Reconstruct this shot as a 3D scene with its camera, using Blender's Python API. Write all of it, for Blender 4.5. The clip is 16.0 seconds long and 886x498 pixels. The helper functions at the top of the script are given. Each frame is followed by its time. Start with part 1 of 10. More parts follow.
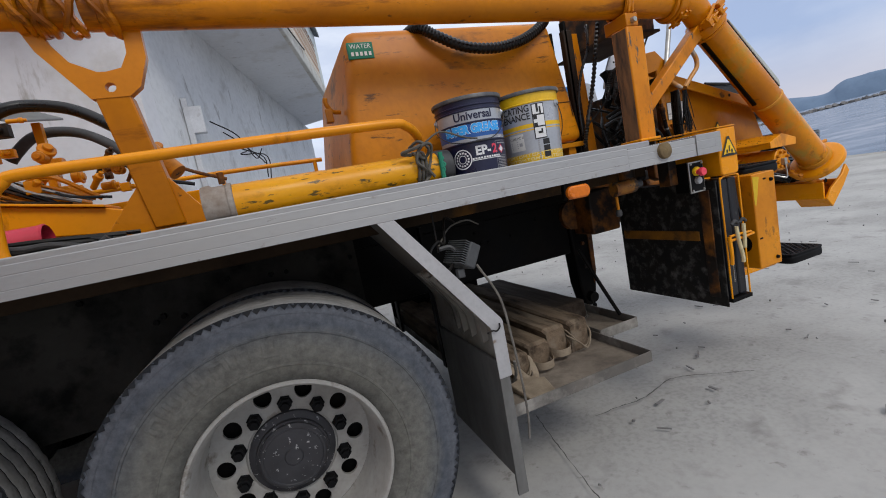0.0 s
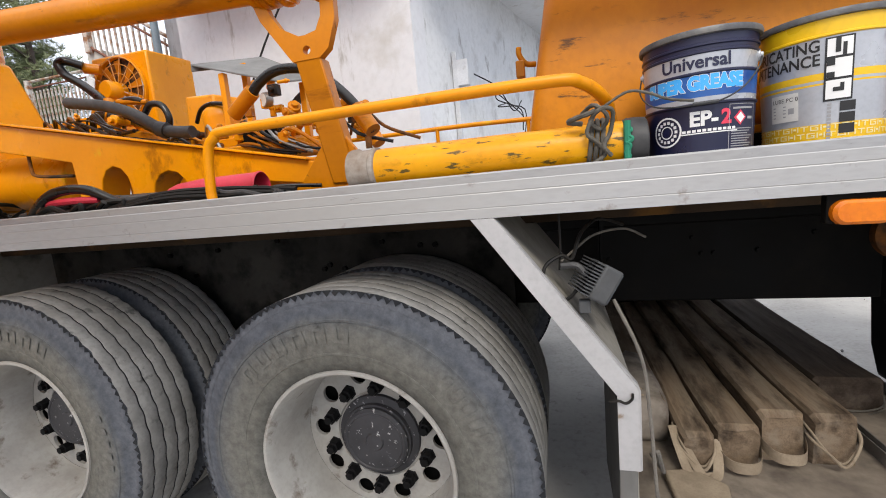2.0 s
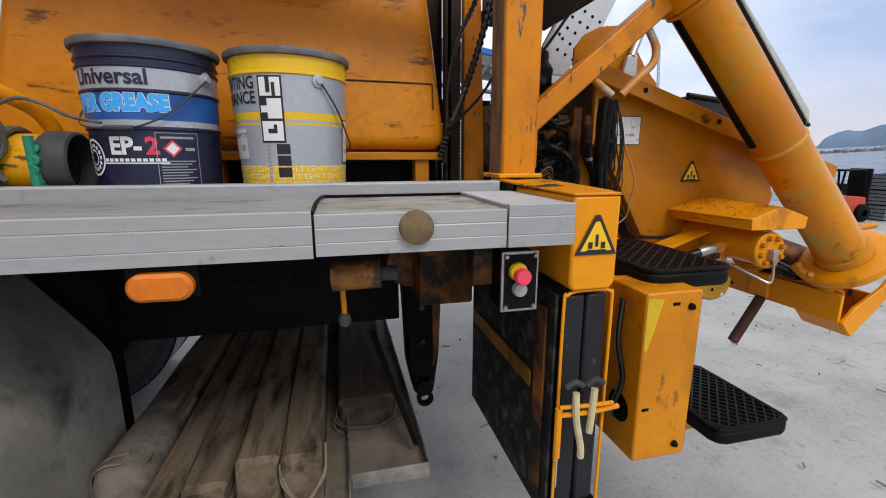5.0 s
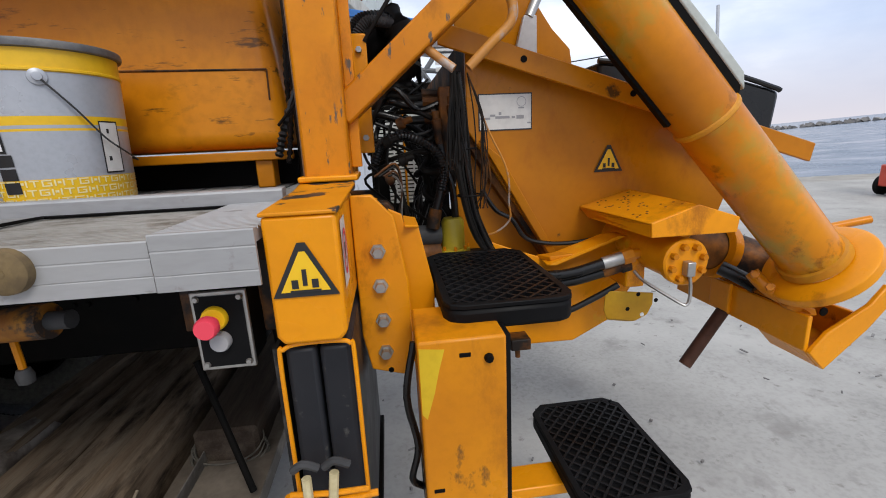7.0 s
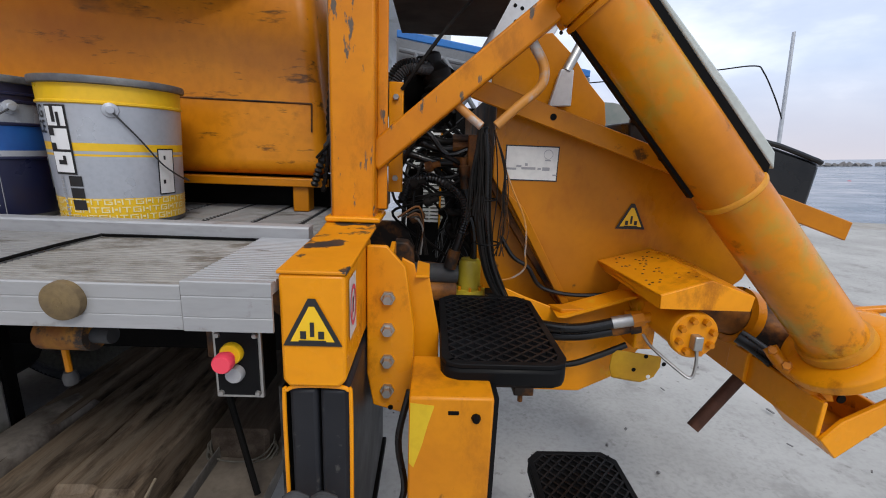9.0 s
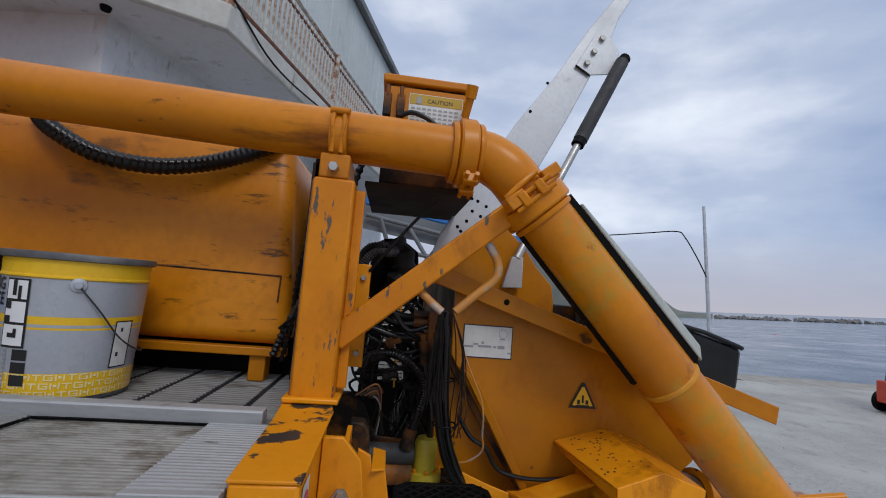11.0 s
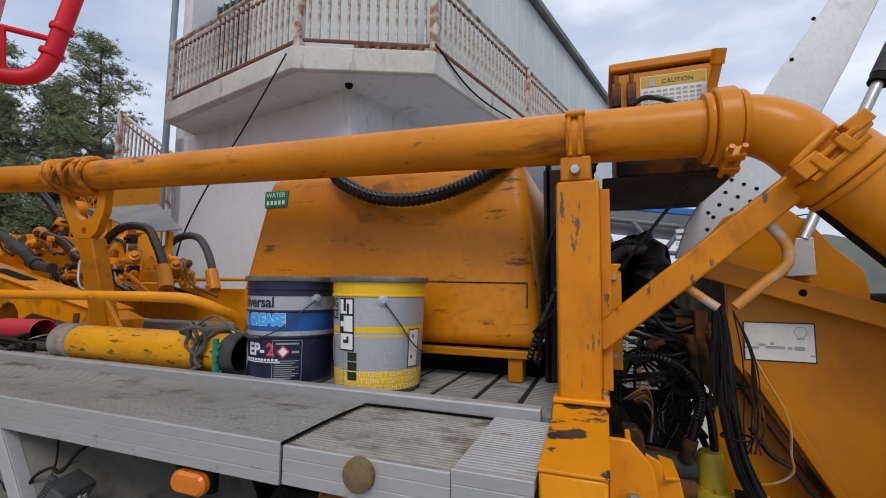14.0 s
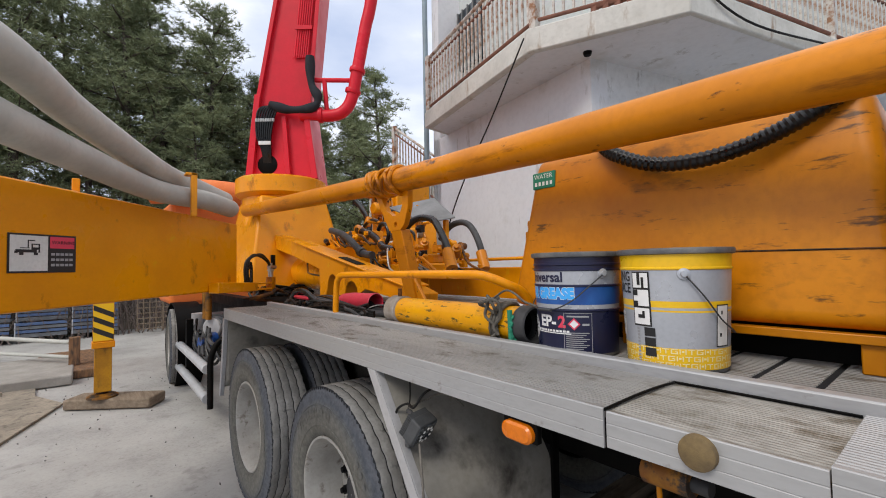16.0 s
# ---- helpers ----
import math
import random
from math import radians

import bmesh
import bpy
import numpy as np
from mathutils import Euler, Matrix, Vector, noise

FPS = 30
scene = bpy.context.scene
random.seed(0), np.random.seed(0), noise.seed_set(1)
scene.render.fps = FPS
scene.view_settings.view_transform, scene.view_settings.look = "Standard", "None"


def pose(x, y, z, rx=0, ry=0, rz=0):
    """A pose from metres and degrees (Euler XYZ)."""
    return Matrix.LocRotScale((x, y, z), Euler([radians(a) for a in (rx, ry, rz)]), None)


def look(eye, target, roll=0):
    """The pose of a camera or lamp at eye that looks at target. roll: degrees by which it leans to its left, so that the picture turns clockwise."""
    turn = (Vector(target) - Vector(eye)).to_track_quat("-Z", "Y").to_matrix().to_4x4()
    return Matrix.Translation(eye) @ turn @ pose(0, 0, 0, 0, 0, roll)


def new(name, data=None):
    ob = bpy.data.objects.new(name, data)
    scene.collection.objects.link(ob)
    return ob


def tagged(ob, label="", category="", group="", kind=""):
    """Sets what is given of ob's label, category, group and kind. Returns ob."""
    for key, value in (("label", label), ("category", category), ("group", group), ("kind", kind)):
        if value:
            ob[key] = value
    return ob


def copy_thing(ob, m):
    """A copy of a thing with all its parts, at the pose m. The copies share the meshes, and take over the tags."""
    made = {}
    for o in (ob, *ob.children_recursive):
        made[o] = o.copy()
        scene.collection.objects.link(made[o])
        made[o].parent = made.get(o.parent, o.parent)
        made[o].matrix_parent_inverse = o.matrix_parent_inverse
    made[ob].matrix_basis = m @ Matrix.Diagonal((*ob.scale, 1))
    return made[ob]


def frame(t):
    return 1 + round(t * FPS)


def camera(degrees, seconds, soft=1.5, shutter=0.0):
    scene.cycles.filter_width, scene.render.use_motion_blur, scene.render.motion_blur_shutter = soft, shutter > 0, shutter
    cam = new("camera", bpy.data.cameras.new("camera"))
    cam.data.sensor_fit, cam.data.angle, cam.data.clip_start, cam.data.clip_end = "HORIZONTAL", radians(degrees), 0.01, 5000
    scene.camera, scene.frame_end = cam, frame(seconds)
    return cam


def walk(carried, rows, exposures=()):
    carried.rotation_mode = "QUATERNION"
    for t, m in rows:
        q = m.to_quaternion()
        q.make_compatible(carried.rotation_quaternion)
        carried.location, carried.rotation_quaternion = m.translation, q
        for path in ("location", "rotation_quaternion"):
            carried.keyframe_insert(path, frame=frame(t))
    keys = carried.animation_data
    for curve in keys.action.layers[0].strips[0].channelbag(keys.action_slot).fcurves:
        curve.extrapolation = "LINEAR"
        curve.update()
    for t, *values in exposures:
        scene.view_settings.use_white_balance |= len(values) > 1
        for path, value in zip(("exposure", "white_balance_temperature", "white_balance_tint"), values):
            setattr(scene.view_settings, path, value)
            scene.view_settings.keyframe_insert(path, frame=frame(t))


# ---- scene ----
cam = camera(91.4, 16.0, soft=1.0)
PATH = [
    (0, (-1.274, -1.293, 1.238), (-0.597, 0.572, 0.989), -11.1),
    (0.5, (-1.169, -1.187, 1.174), (-0.813, 0.776, 1.021), -12.7),
    (1, (-1.086, -1.106, 1.173), (-1.23, 0.887, 1.087), -10.6),
    (1.5, (-0.93, -1.038, 1.219), (-1.439, 0.889, 1.059), -6.7),
    (2, (-0.798, -0.984, 1.27), (-1.325, 0.924, 0.983), -5.2),
    (2.5, (-0.69, -0.935, 1.3), (-0.938, 1.02, 0.958), -2.7),
    (3, (-0.558, -0.834, 1.338), (-0.414, 1.118, 0.924), 0.1),
    (3.5, (-0.452, -0.801, 1.353), (-0.1, 1.12, 0.922), -0.2),
    (4, (-0.252, -0.808, 1.371), (0.125, 1.108, 0.939), -0.4),
    (4.5, (-0.087, -0.82, 1.374), (0.324, 1.093, 0.958), -0.3),
    (5, (0.045, -0.768, 1.362), (0.506, 1.133, 0.946), -0.0),
    (5.2, (0.119, -0.732, 1.363), (0.597, 1.166, 0.954), 0.1),
    (7.3, (0.715, -0.624, 1.386), (0.9, 1.307, 0.898), -2.2),
    (7.5, (0.706, -0.642, 1.399), (0.87, 1.289, 0.905), -1.6),
    (8, (0.721, -0.67, 1.432), (0.845, 1.261, 0.927), -0.3),
    (8.5, (0.754, -0.654, 1.467), (0.84, 1.279, 0.962), 1.3),
    (9, (0.75, -0.652, 1.493), (0.812, 1.294, 1.032), 2.3),
    (9.5, (0.736, -0.666, 1.511), (0.773, 1.305, 1.172), 2.8),
    (10, (0.728, -0.683, 1.555), (0.802, 1.312, 1.439), 4.2),
    (10.2, (0.724, -0.687, 1.571), (0.841, 1.309, 1.542), 4.5),
    (12.3, (0.727, -0.715, 1.615), (0.992, 1.248, 1.887), 4.6),
    (12.5, (0.721, -0.713, 1.612), (0.977, 1.252, 1.888), 4.1),
    (13, (0.703, -0.707, 1.606), (0.805, 1.271, 1.877), 2.7),
    (13.5, (0.673, -0.717, 1.596), (0.417, 1.252, 1.838), 1.7),
    (14, (0.612, -0.735, 1.584), (-0.074, 1.135, 1.764), 0.7),
    (14.5, (0.571, -0.759, 1.581), (-0.446, 0.956, 1.737), -0.1),
    (15, (0.537, -0.796, 1.584), (-0.733, 0.744, 1.707), -0.2),
    (15.5, (0.511, -0.827, 1.581), (-0.949, 0.537, 1.679), -0.6),
    (16, (0.504, -0.843, 1.576), (-1.041, 0.424, 1.656), -1.0),
]
walk(cam, [(t, look(*p)) for t, *p in PATH], [(0, 0.1, 6300, 10), (0.5, 0.06, 6300, 10), (1, 0.48, 6500, 10), (1.5, 0.8, 6650, 10), (2.5, 0.97, 6700, 10), (3.5, 0.85, 6550, 10), (4, 0.62, 6500, 10), (5, 0.33, 6400, 10), (7.5, 0.33, 6350, 10), (8.5, 0.45, 6350, 10), (9, 0.25, 6200, 10), (9.5, 0.19, 6200, 10), (10, 0.0, 6150, 10), (12.5, -0.38, 5800, 10), (13.5, -0.22, 6050, 10), (14, 0.02, 6300, 10), (14.5, 0.26, 6400, 10), (16, 0.42, 6600, 10)])

# ---- light ----
world = bpy.data.worlds.new("sky")
scene.world = world
world.use_nodes = True
wn, wl = world.node_tree.nodes, world.node_tree.links
wn.clear()
SUN_UP, SUN_ROUND = radians(38), radians(200)
sky = wn.new("ShaderNodeTexSky")
sky.sky_type, sky.sun_disc, sky.sun_elevation, sky.sun_rotation = "NISHITA", False, SUN_UP, SUN_ROUND
sky.air_density, sky.dust_density = 1.0, 2.0
skyfac = wn.new("ShaderNodeVectorMath")
skyfac.operation = "SCALE"
skyfac.inputs["Scale"].default_value = 0.10
wl.new(sky.outputs[0], skyfac.inputs[0])
wtc = wn.new("ShaderNodeTexCoord")
wmap = wn.new("ShaderNodeMapping")
wmap.inputs["Scale"].default_value = (1.1, 1.1, 3.0)
wl.new(wtc.outputs["Generated"], wmap.inputs[0])
wnoise = wn.new("ShaderNodeTexNoise")
wnoise.inputs["Scale"].default_value, wnoise.inputs["Detail"].default_value, wnoise.inputs["Roughness"].default_value = 1.55, 7.0, 0.52
wl.new(wmap.outputs[0], wnoise.inputs[0])
wramp = wn.new("ShaderNodeValToRGB")
wramp.color_ramp.elements[0].position, wramp.color_ramp.elements[0].color = 0.40, (0.40, 0.49, 0.70, 1)
wramp.color_ramp.elements[1].position, wramp.color_ramp.elements[1].color = 0.76, (1.14, 1.15, 1.18, 1)
wmid = wramp.color_ramp.elements.new(0.60)
wmid.color = (0.66, 0.72, 0.86, 1)
wsep = wn.new("ShaderNodeSeparateXYZ")
wl.new(wtc.outputs["Generated"], wsep.inputs[0])
wlift = wn.new("ShaderNodeMath")
wlift.operation, wlift.use_clamp = "MULTIPLY_ADD", True
wlift.inputs[1].default_value = 0.26
wl.new(wsep.outputs["Z"], wlift.inputs[0])
wl.new(wnoise.outputs[0], wlift.inputs[2])
wl.new(wlift.outputs[0], wramp.inputs[0])
whz = wn.new("ShaderNodeValToRGB")
whz.color_ramp.elements[0].position, whz.color_ramp.elements[0].color = 0.0, (1, 1, 1, 1)
whz.color_ramp.elements[1].position, whz.color_ramp.elements[1].color = 0.16, (0, 0, 0, 1)
wl.new(wsep.outputs["Z"], whz.inputs[0])
wmix = wn.new("ShaderNodeMix")
wmix.data_type = "RGBA"
wmix.inputs["Factor"].default_value = 0.88
wl.new(skyfac.outputs[0], wmix.inputs[6])
wl.new(wramp.outputs[0], wmix.inputs[7])
wmix2 = wn.new("ShaderNodeMix")
wmix2.data_type = "RGBA"
wl.new(whz.outputs[0], wmix2.inputs["Factor"])
wl.new(wmix.outputs[2], wmix2.inputs[6])
wmix2.inputs[7].default_value = (0.64, 0.60, 0.63, 1)
wbg = wn.new("ShaderNodeBackground")
wbg.inputs["Strength"].default_value = 1.0
wl.new(wmix2.outputs[2], wbg.inputs[0])
wout = wn.new("ShaderNodeOutputWorld")
wl.new(wbg.outputs[0], wout.inputs[0])
sun = new("sun", bpy.data.lights.new("sun", "SUN"))
sun.data.energy, sun.data.angle, sun.data.color = 1.15, radians(20), (1.0, 0.94, 0.84)
sun.matrix_world = look((2.2, -7.5, 8.2), (0, 0, 0))

# ---- materials ----


def mat(name, col, col2=None, rough=0.5, metal=0.0, scale=5.0, fine=60.0, bump=0.15, stretch=(1, 1, 1), wear=None, wear_scale=9.0,
        wear_at=0.62, wear_soft=0.06, wear_stretch=(1, 1, 1), dust=None, dust_at=0.5, vary=0.06, coat=0.0, spec=0.5, grain=0.4, wear2=None):
    m = bpy.data.materials.new(name)
    m.use_nodes = True
    nt = m.node_tree
    n, l = nt.nodes, nt.links
    p = n["Principled BSDF"]
    p.inputs["Metallic"].default_value = metal
    p.inputs["Specular IOR Level"].default_value = spec
    p.inputs["Coat Weight"].default_value = coat
    tc = n.new("ShaderNodeTexCoord")

    def noised(sc, st, detail=5.0, rg=0.55):
        mp = n.new("ShaderNodeMapping")
        mp.inputs["Scale"].default_value = st
        l.new(tc.outputs["Object"], mp.inputs[0])
        t = n.new("ShaderNodeTexNoise")
        t.inputs["Scale"].default_value, t.inputs["Detail"].default_value, t.inputs["Roughness"].default_value = sc, detail, rg
        l.new(mp.outputs[0], t.inputs[0])
        return t.outputs[0]

    def mixed(a, b, fac):
        x = n.new("ShaderNodeMix")
        x.data_type = "RGBA"
        for sock, v in ((6, a), (7, b)):
            if isinstance(v, tuple):
                x.inputs[sock].default_value = (*v, 1)
            else:
                l.new(v, x.inputs[sock])
        if isinstance(fac, float):
            x.inputs["Factor"].default_value = fac
        else:
            l.new(fac, x.inputs["Factor"])
        return x.outputs[2]

    def step(v, at, soft):
        r = n.new("ShaderNodeMapRange")
        r.inputs["From Min"].default_value, r.inputs["From Max"].default_value = at - soft, at + soft
        l.new(v, r.inputs["Value"])
        return r.outputs[0]

    col2 = col2 or tuple(c * 0.78 for c in col)
    big = noised(scale, stretch)
    small = noised(fine, stretch, 4.0)
    c = mixed(col, col2, step(big, 0.5, 0.16))
    gr = n.new("ShaderNodeMath")
    gr.operation = "MULTIPLY"
    gr.inputs[1].default_value = grain
    l.new(step(small, 0.62, 0.18), gr.inputs[0])
    c = mixed(c, tuple(x * 0.75 for x in col2), gr.outputs[0])
    if dust:
        c = mixed(c, dust, step(noised(scale * 0.7, stretch, 8.0, 0.65), dust_at, 0.14))
    if wear:
        c = mixed(c, wear, step(noised(wear_scale, wear_stretch, 7.0, 0.62), wear_at, wear_soft))
    if wear2:
        w_col, w_scale, w_at, w_soft, w_stretch = wear2
        c = mixed(c, w_col, step(noised(w_scale, w_stretch, 8.0, 0.68), w_at, w_soft))
    if vary:
        oi = n.new("ShaderNodeObjectInfo")
        hs = n.new("ShaderNodeHueSaturation")
        rr = n.new("ShaderNodeMapRange")
        rr.inputs["To Min"].default_value, rr.inputs["To Max"].default_value = 1 - vary, 1 + vary
        l.new(oi.outputs["Random"], rr.inputs["Value"])
        l.new(rr.outputs[0], hs.inputs["Value"])
        l.new(c, hs.inputs["Color"])
        c = hs.outputs[0]
    l.new(c, p.inputs["Base Color"])
    rg = n.new("ShaderNodeMapRange")
    rg.inputs["From Min"].default_value, rg.inputs["From Max"].default_value = 0.3, 0.7
    rg.inputs["To Min"].default_value, rg.inputs["To Max"].default_value = max(0.05, rough - 0.1), min(1, rough + 0.12)
    l.new(big, rg.inputs["Value"])
    l.new(rg.outputs[0], p.inputs["Roughness"])
    if bump:
        b = n.new("ShaderNodeBump")
        b.inputs["Strength"].default_value, b.inputs["Distance"].default_value = bump, 0.004
        l.new(small, b.inputs["Height"])
        l.new(b.outputs[0], p.inputs["Normal"])
    return m


def plain(name, col, rough=0.5, metal=0.0):
    m = bpy.data.materials.new(name)
    m.use_nodes = True
    p = m.node_tree.nodes["Principled BSDF"]
    p.inputs["Base Color"].default_value, p.inputs["Roughness"].default_value, p.inputs["Metallic"].default_value = (*col, 1), rough, metal
    return m


M_paint = mat("orange_paint", (0.56, 0.204, 0.002), (0.42, 0.144, 0.002), 0.33, scale=3, fine=45, bump=0.03, wear=(0.10, 0.045, 0.012), wear_scale=11, wear_at=0.69, wear_soft=0.03, spec=0.28, grain=0.25, wear2=((0.36, 0.11, 0.002), 5.0, 0.60, 0.07, (1, 1, 0.5)))
M_pipe = mat("pipe_paint", (0.63, 0.217, 0.002), (0.50, 0.163, 0.002), 0.33, scale=2.5, fine=40, bump=0.03, wear=(0.07, 0.022, 0.005), wear_scale=9, wear_at=0.675, wear_soft=0.03, wear_stretch=(1, 1.6, 1.6), spec=0.28, grain=0.25, wear2=((0.24, 0.07, 0.003), 4.0, 0.615, 0.05, (0.35, 2, 2)))
M_tank = mat("tank_paint", (0.70, 0.255, 0.004), (0.57, 0.198, 0.003), 0.38, scale=1.6, fine=36, bump=0.03, wear=(0.07, 0.032, 0.009), wear_scale=2.8, wear_at=0.68, wear_soft=0.07, wear_stretch=(1, 1, 2.2), dust=(0.42, 0.125, 0.002), dust_at=0.54, vary=0, spec=0.3, grain=0.5, wear2=((0.13, 0.05, 0.007), 15.0, 0.622, 0.035, (0.35, 1, 1.6)))
M_post = mat("chipped_orange_paint", (0.68, 0.24, 0.002), (0.56, 0.178, 0.002), 0.34, scale=5, fine=50, bump=0.04, wear=(0.11, 0.085, 0.065), wear_scale=17, wear_at=0.62, wear_soft=0.012, wear_stretch=(1.8, 1.8, 0.55), spec=0.28, grain=0.25, wear2=((0.42, 0.14, 0.003), 8.0, 0.60, 0.05, (1, 1, 0.5)))
M_bright = mat("signal_orange_paint", (0.80, 0.30, 0.002), (0.70, 0.25, 0.002), 0.31, scale=3, fine=50, bump=0.02, wear=(0.70, 0.42, 0.010), wear_scale=4, wear_at=0.68, wear_soft=0.05, spec=0.3, grain=0.2, wear2=((0.40, 0.13, 0.003), 6.0, 0.635, 0.05, (1, 1, 0.6)))
M_brightwear = mat("worn_signal_orange_paint", (0.74, 0.28, 0.003), (0.66, 0.235, 0.003), 0.36, scale=4, fine=50, bump=0.04, wear=(0.03, 0.03, 0.03), wear_scale=9, wear_at=0.565, wear_soft=0.012, spec=0.25, grain=0.25)
M_tube = mat("chipped_yellow_paint", (0.80, 0.37, 0.004), (0.72, 0.30, 0.004), 0.38, scale=4, fine=50, bump=0.04, wear=(0.13, 0.085, 0.02), wear_scale=34, wear_at=0.60, wear_soft=0.02, wear_stretch=(0.4, 1.4, 1.4), spec=0.3, grain=0.2, wear2=((0.55, 0.24, 0.004), 12.0, 0.6, 0.05, (0.5, 1, 1)))
M_slant = mat("slanting_pipe_paint", (0.70, 0.25, 0.002), (0.52, 0.17, 0.002), 0.30, scale=3.2, fine=40, bump=0.03, wear=(0.46, 0.28, 0.03), wear_scale=5, wear_at=0.585, wear_soft=0.06, spec=0.32, grain=0.35, wear2=((0.22, 0.075, 0.006), 9.0, 0.625, 0.05, (1, 1, 1)))
M_net = mat("glossy_black_net", (0.006, 0.006, 0.0065), (0.010, 0.010, 0.011), 0.42, scale=8, fine=90, bump=0.1, spec=0.22)
M_palewood = mat("pale_timber", (0.26, 0.205, 0.15), (0.17, 0.13, 0.095), 0.85, scale=3, fine=26, bump=0.3, stretch=(0.9, 9, 9), spec=0.15)
M_lampgrey = mat("grey_lamp_casting", (0.085, 0.088, 0.092), (0.05, 0.052, 0.055), 0.6, scale=9, fine=70, bump=0.1, spec=0.3)
M_rust = mat("rusty_orange_steel", (0.30, 0.105, 0.010), (0.085, 0.034, 0.012), 0.6, scale=9, fine=70, bump=0.2, wear=(0.014, 0.010, 0.008), wear_scale=7, wear_at=0.50, wear_soft=0.08, spec=0.3)
M_rustpost = mat("worn_brown_steel", (0.30, 0.15, 0.06), (0.16, 0.09, 0.05), 0.7, scale=4, fine=60, bump=0.2, stretch=(6, 6, 1), wear=(0.06, 0.04, 0.03), wear_scale=6, wear_at=0.55, wear_soft=0.1, wear_stretch=(5, 5, 1))
M_alu = mat("aluminium_deck", (0.425, 0.428, 0.44), (0.36, 0.362, 0.372), 0.5, 0.3, scale=2.5, fine=90, bump=0.06, stretch=(0.25, 1, 1), wear=(0.25, 0.23, 0.21), wear_scale=12, wear_at=0.655, wear_soft=0.04, dust=(0.39, 0.385, 0.375), dust_at=0.55, grain=0.6, wear2=((0.15, 0.135, 0.115), 30.0, 0.68, 0.03, (0.3, 1, 1)))
# Deck tops: trodden dirt, and the weaker light on top put into the colour.
M_alutop = mat("trodden_dimmed_aluminium", (0.31, 0.305, 0.295), (0.23, 0.222, 0.21), 0.6, 0.3, scale=3.5, fine=90, bump=0.1, stretch=(0.3, 1, 1), wear=(0.12, 0.105, 0.085), wear_scale=11, wear_at=0.60, wear_soft=0.06, wear_stretch=(0.5, 1, 1), dust=(0.35, 0.34, 0.325), dust_at=0.57, grain=0.7)
M_aluworn = mat("worn_aluminium", (0.32, 0.305, 0.28), (0.22, 0.205, 0.18), 0.65, 0.25, scale=5, fine=90, bump=0.15, stretch=(0.35, 1, 1), wear=(0.10, 0.08, 0.055), wear_scale=13, wear_at=0.56, wear_soft=0.07, wear_stretch=(0.5, 1, 1), grain=0.8)
M_bracket = mat("painted_grey_steel", (0.43, 0.425, 0.435), (0.35, 0.345, 0.35), 0.45, 0.1, scale=4, fine=60, bump=0.05, wear=(0.22, 0.17, 0.13), wear_scale=12, wear_at=0.69, wear_soft=0.03)
M_fender = mat("dusty_grey_fender", (0.33, 0.312, 0.28), (0.22, 0.208, 0.18), 0.65, scale=3, fine=40, bump=0.08, wear=(0.05, 0.045, 0.04), wear_scale=4, wear_at=0.62, wear_soft=0.1, spec=0.2)
M_flap = mat("dusty_rubber_flap", (0.15, 0.147, 0.141), (0.095, 0.092, 0.087), 0.85, scale=5, fine=50, bump=0.1, stretch=(1, 1, 0.4))
# Darker than real black: shade under the truck is partly put into this colour.
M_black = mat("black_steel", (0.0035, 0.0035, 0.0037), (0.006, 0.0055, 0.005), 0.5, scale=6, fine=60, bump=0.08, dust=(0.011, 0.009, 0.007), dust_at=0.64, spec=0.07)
M_blackplastic = mat("black_plastic", (0.0045, 0.0045, 0.005), (0.007, 0.007, 0.0075), 0.5, scale=8, fine=120, bump=0.1, dust=(0.022, 0.02, 0.018), dust_at=0.7, spec=0.1)
M_hose = mat("black_hose", (0.004, 0.004, 0.0045), (0.008, 0.008, 0.008), 0.3, scale=12, fine=90, bump=0.06, spec=0.42)
M_greyhose = mat("dusty_grey_hose", (0.06, 0.06, 0.062), (0.035, 0.035, 0.036), 0.6, scale=9, fine=70, bump=0.1, spec=0.3)
M_cable = mat("black_cable", (0.006, 0.006, 0.006), (0.014, 0.012, 0.010), 0.5, scale=20, bump=0.1, spec=0.2)


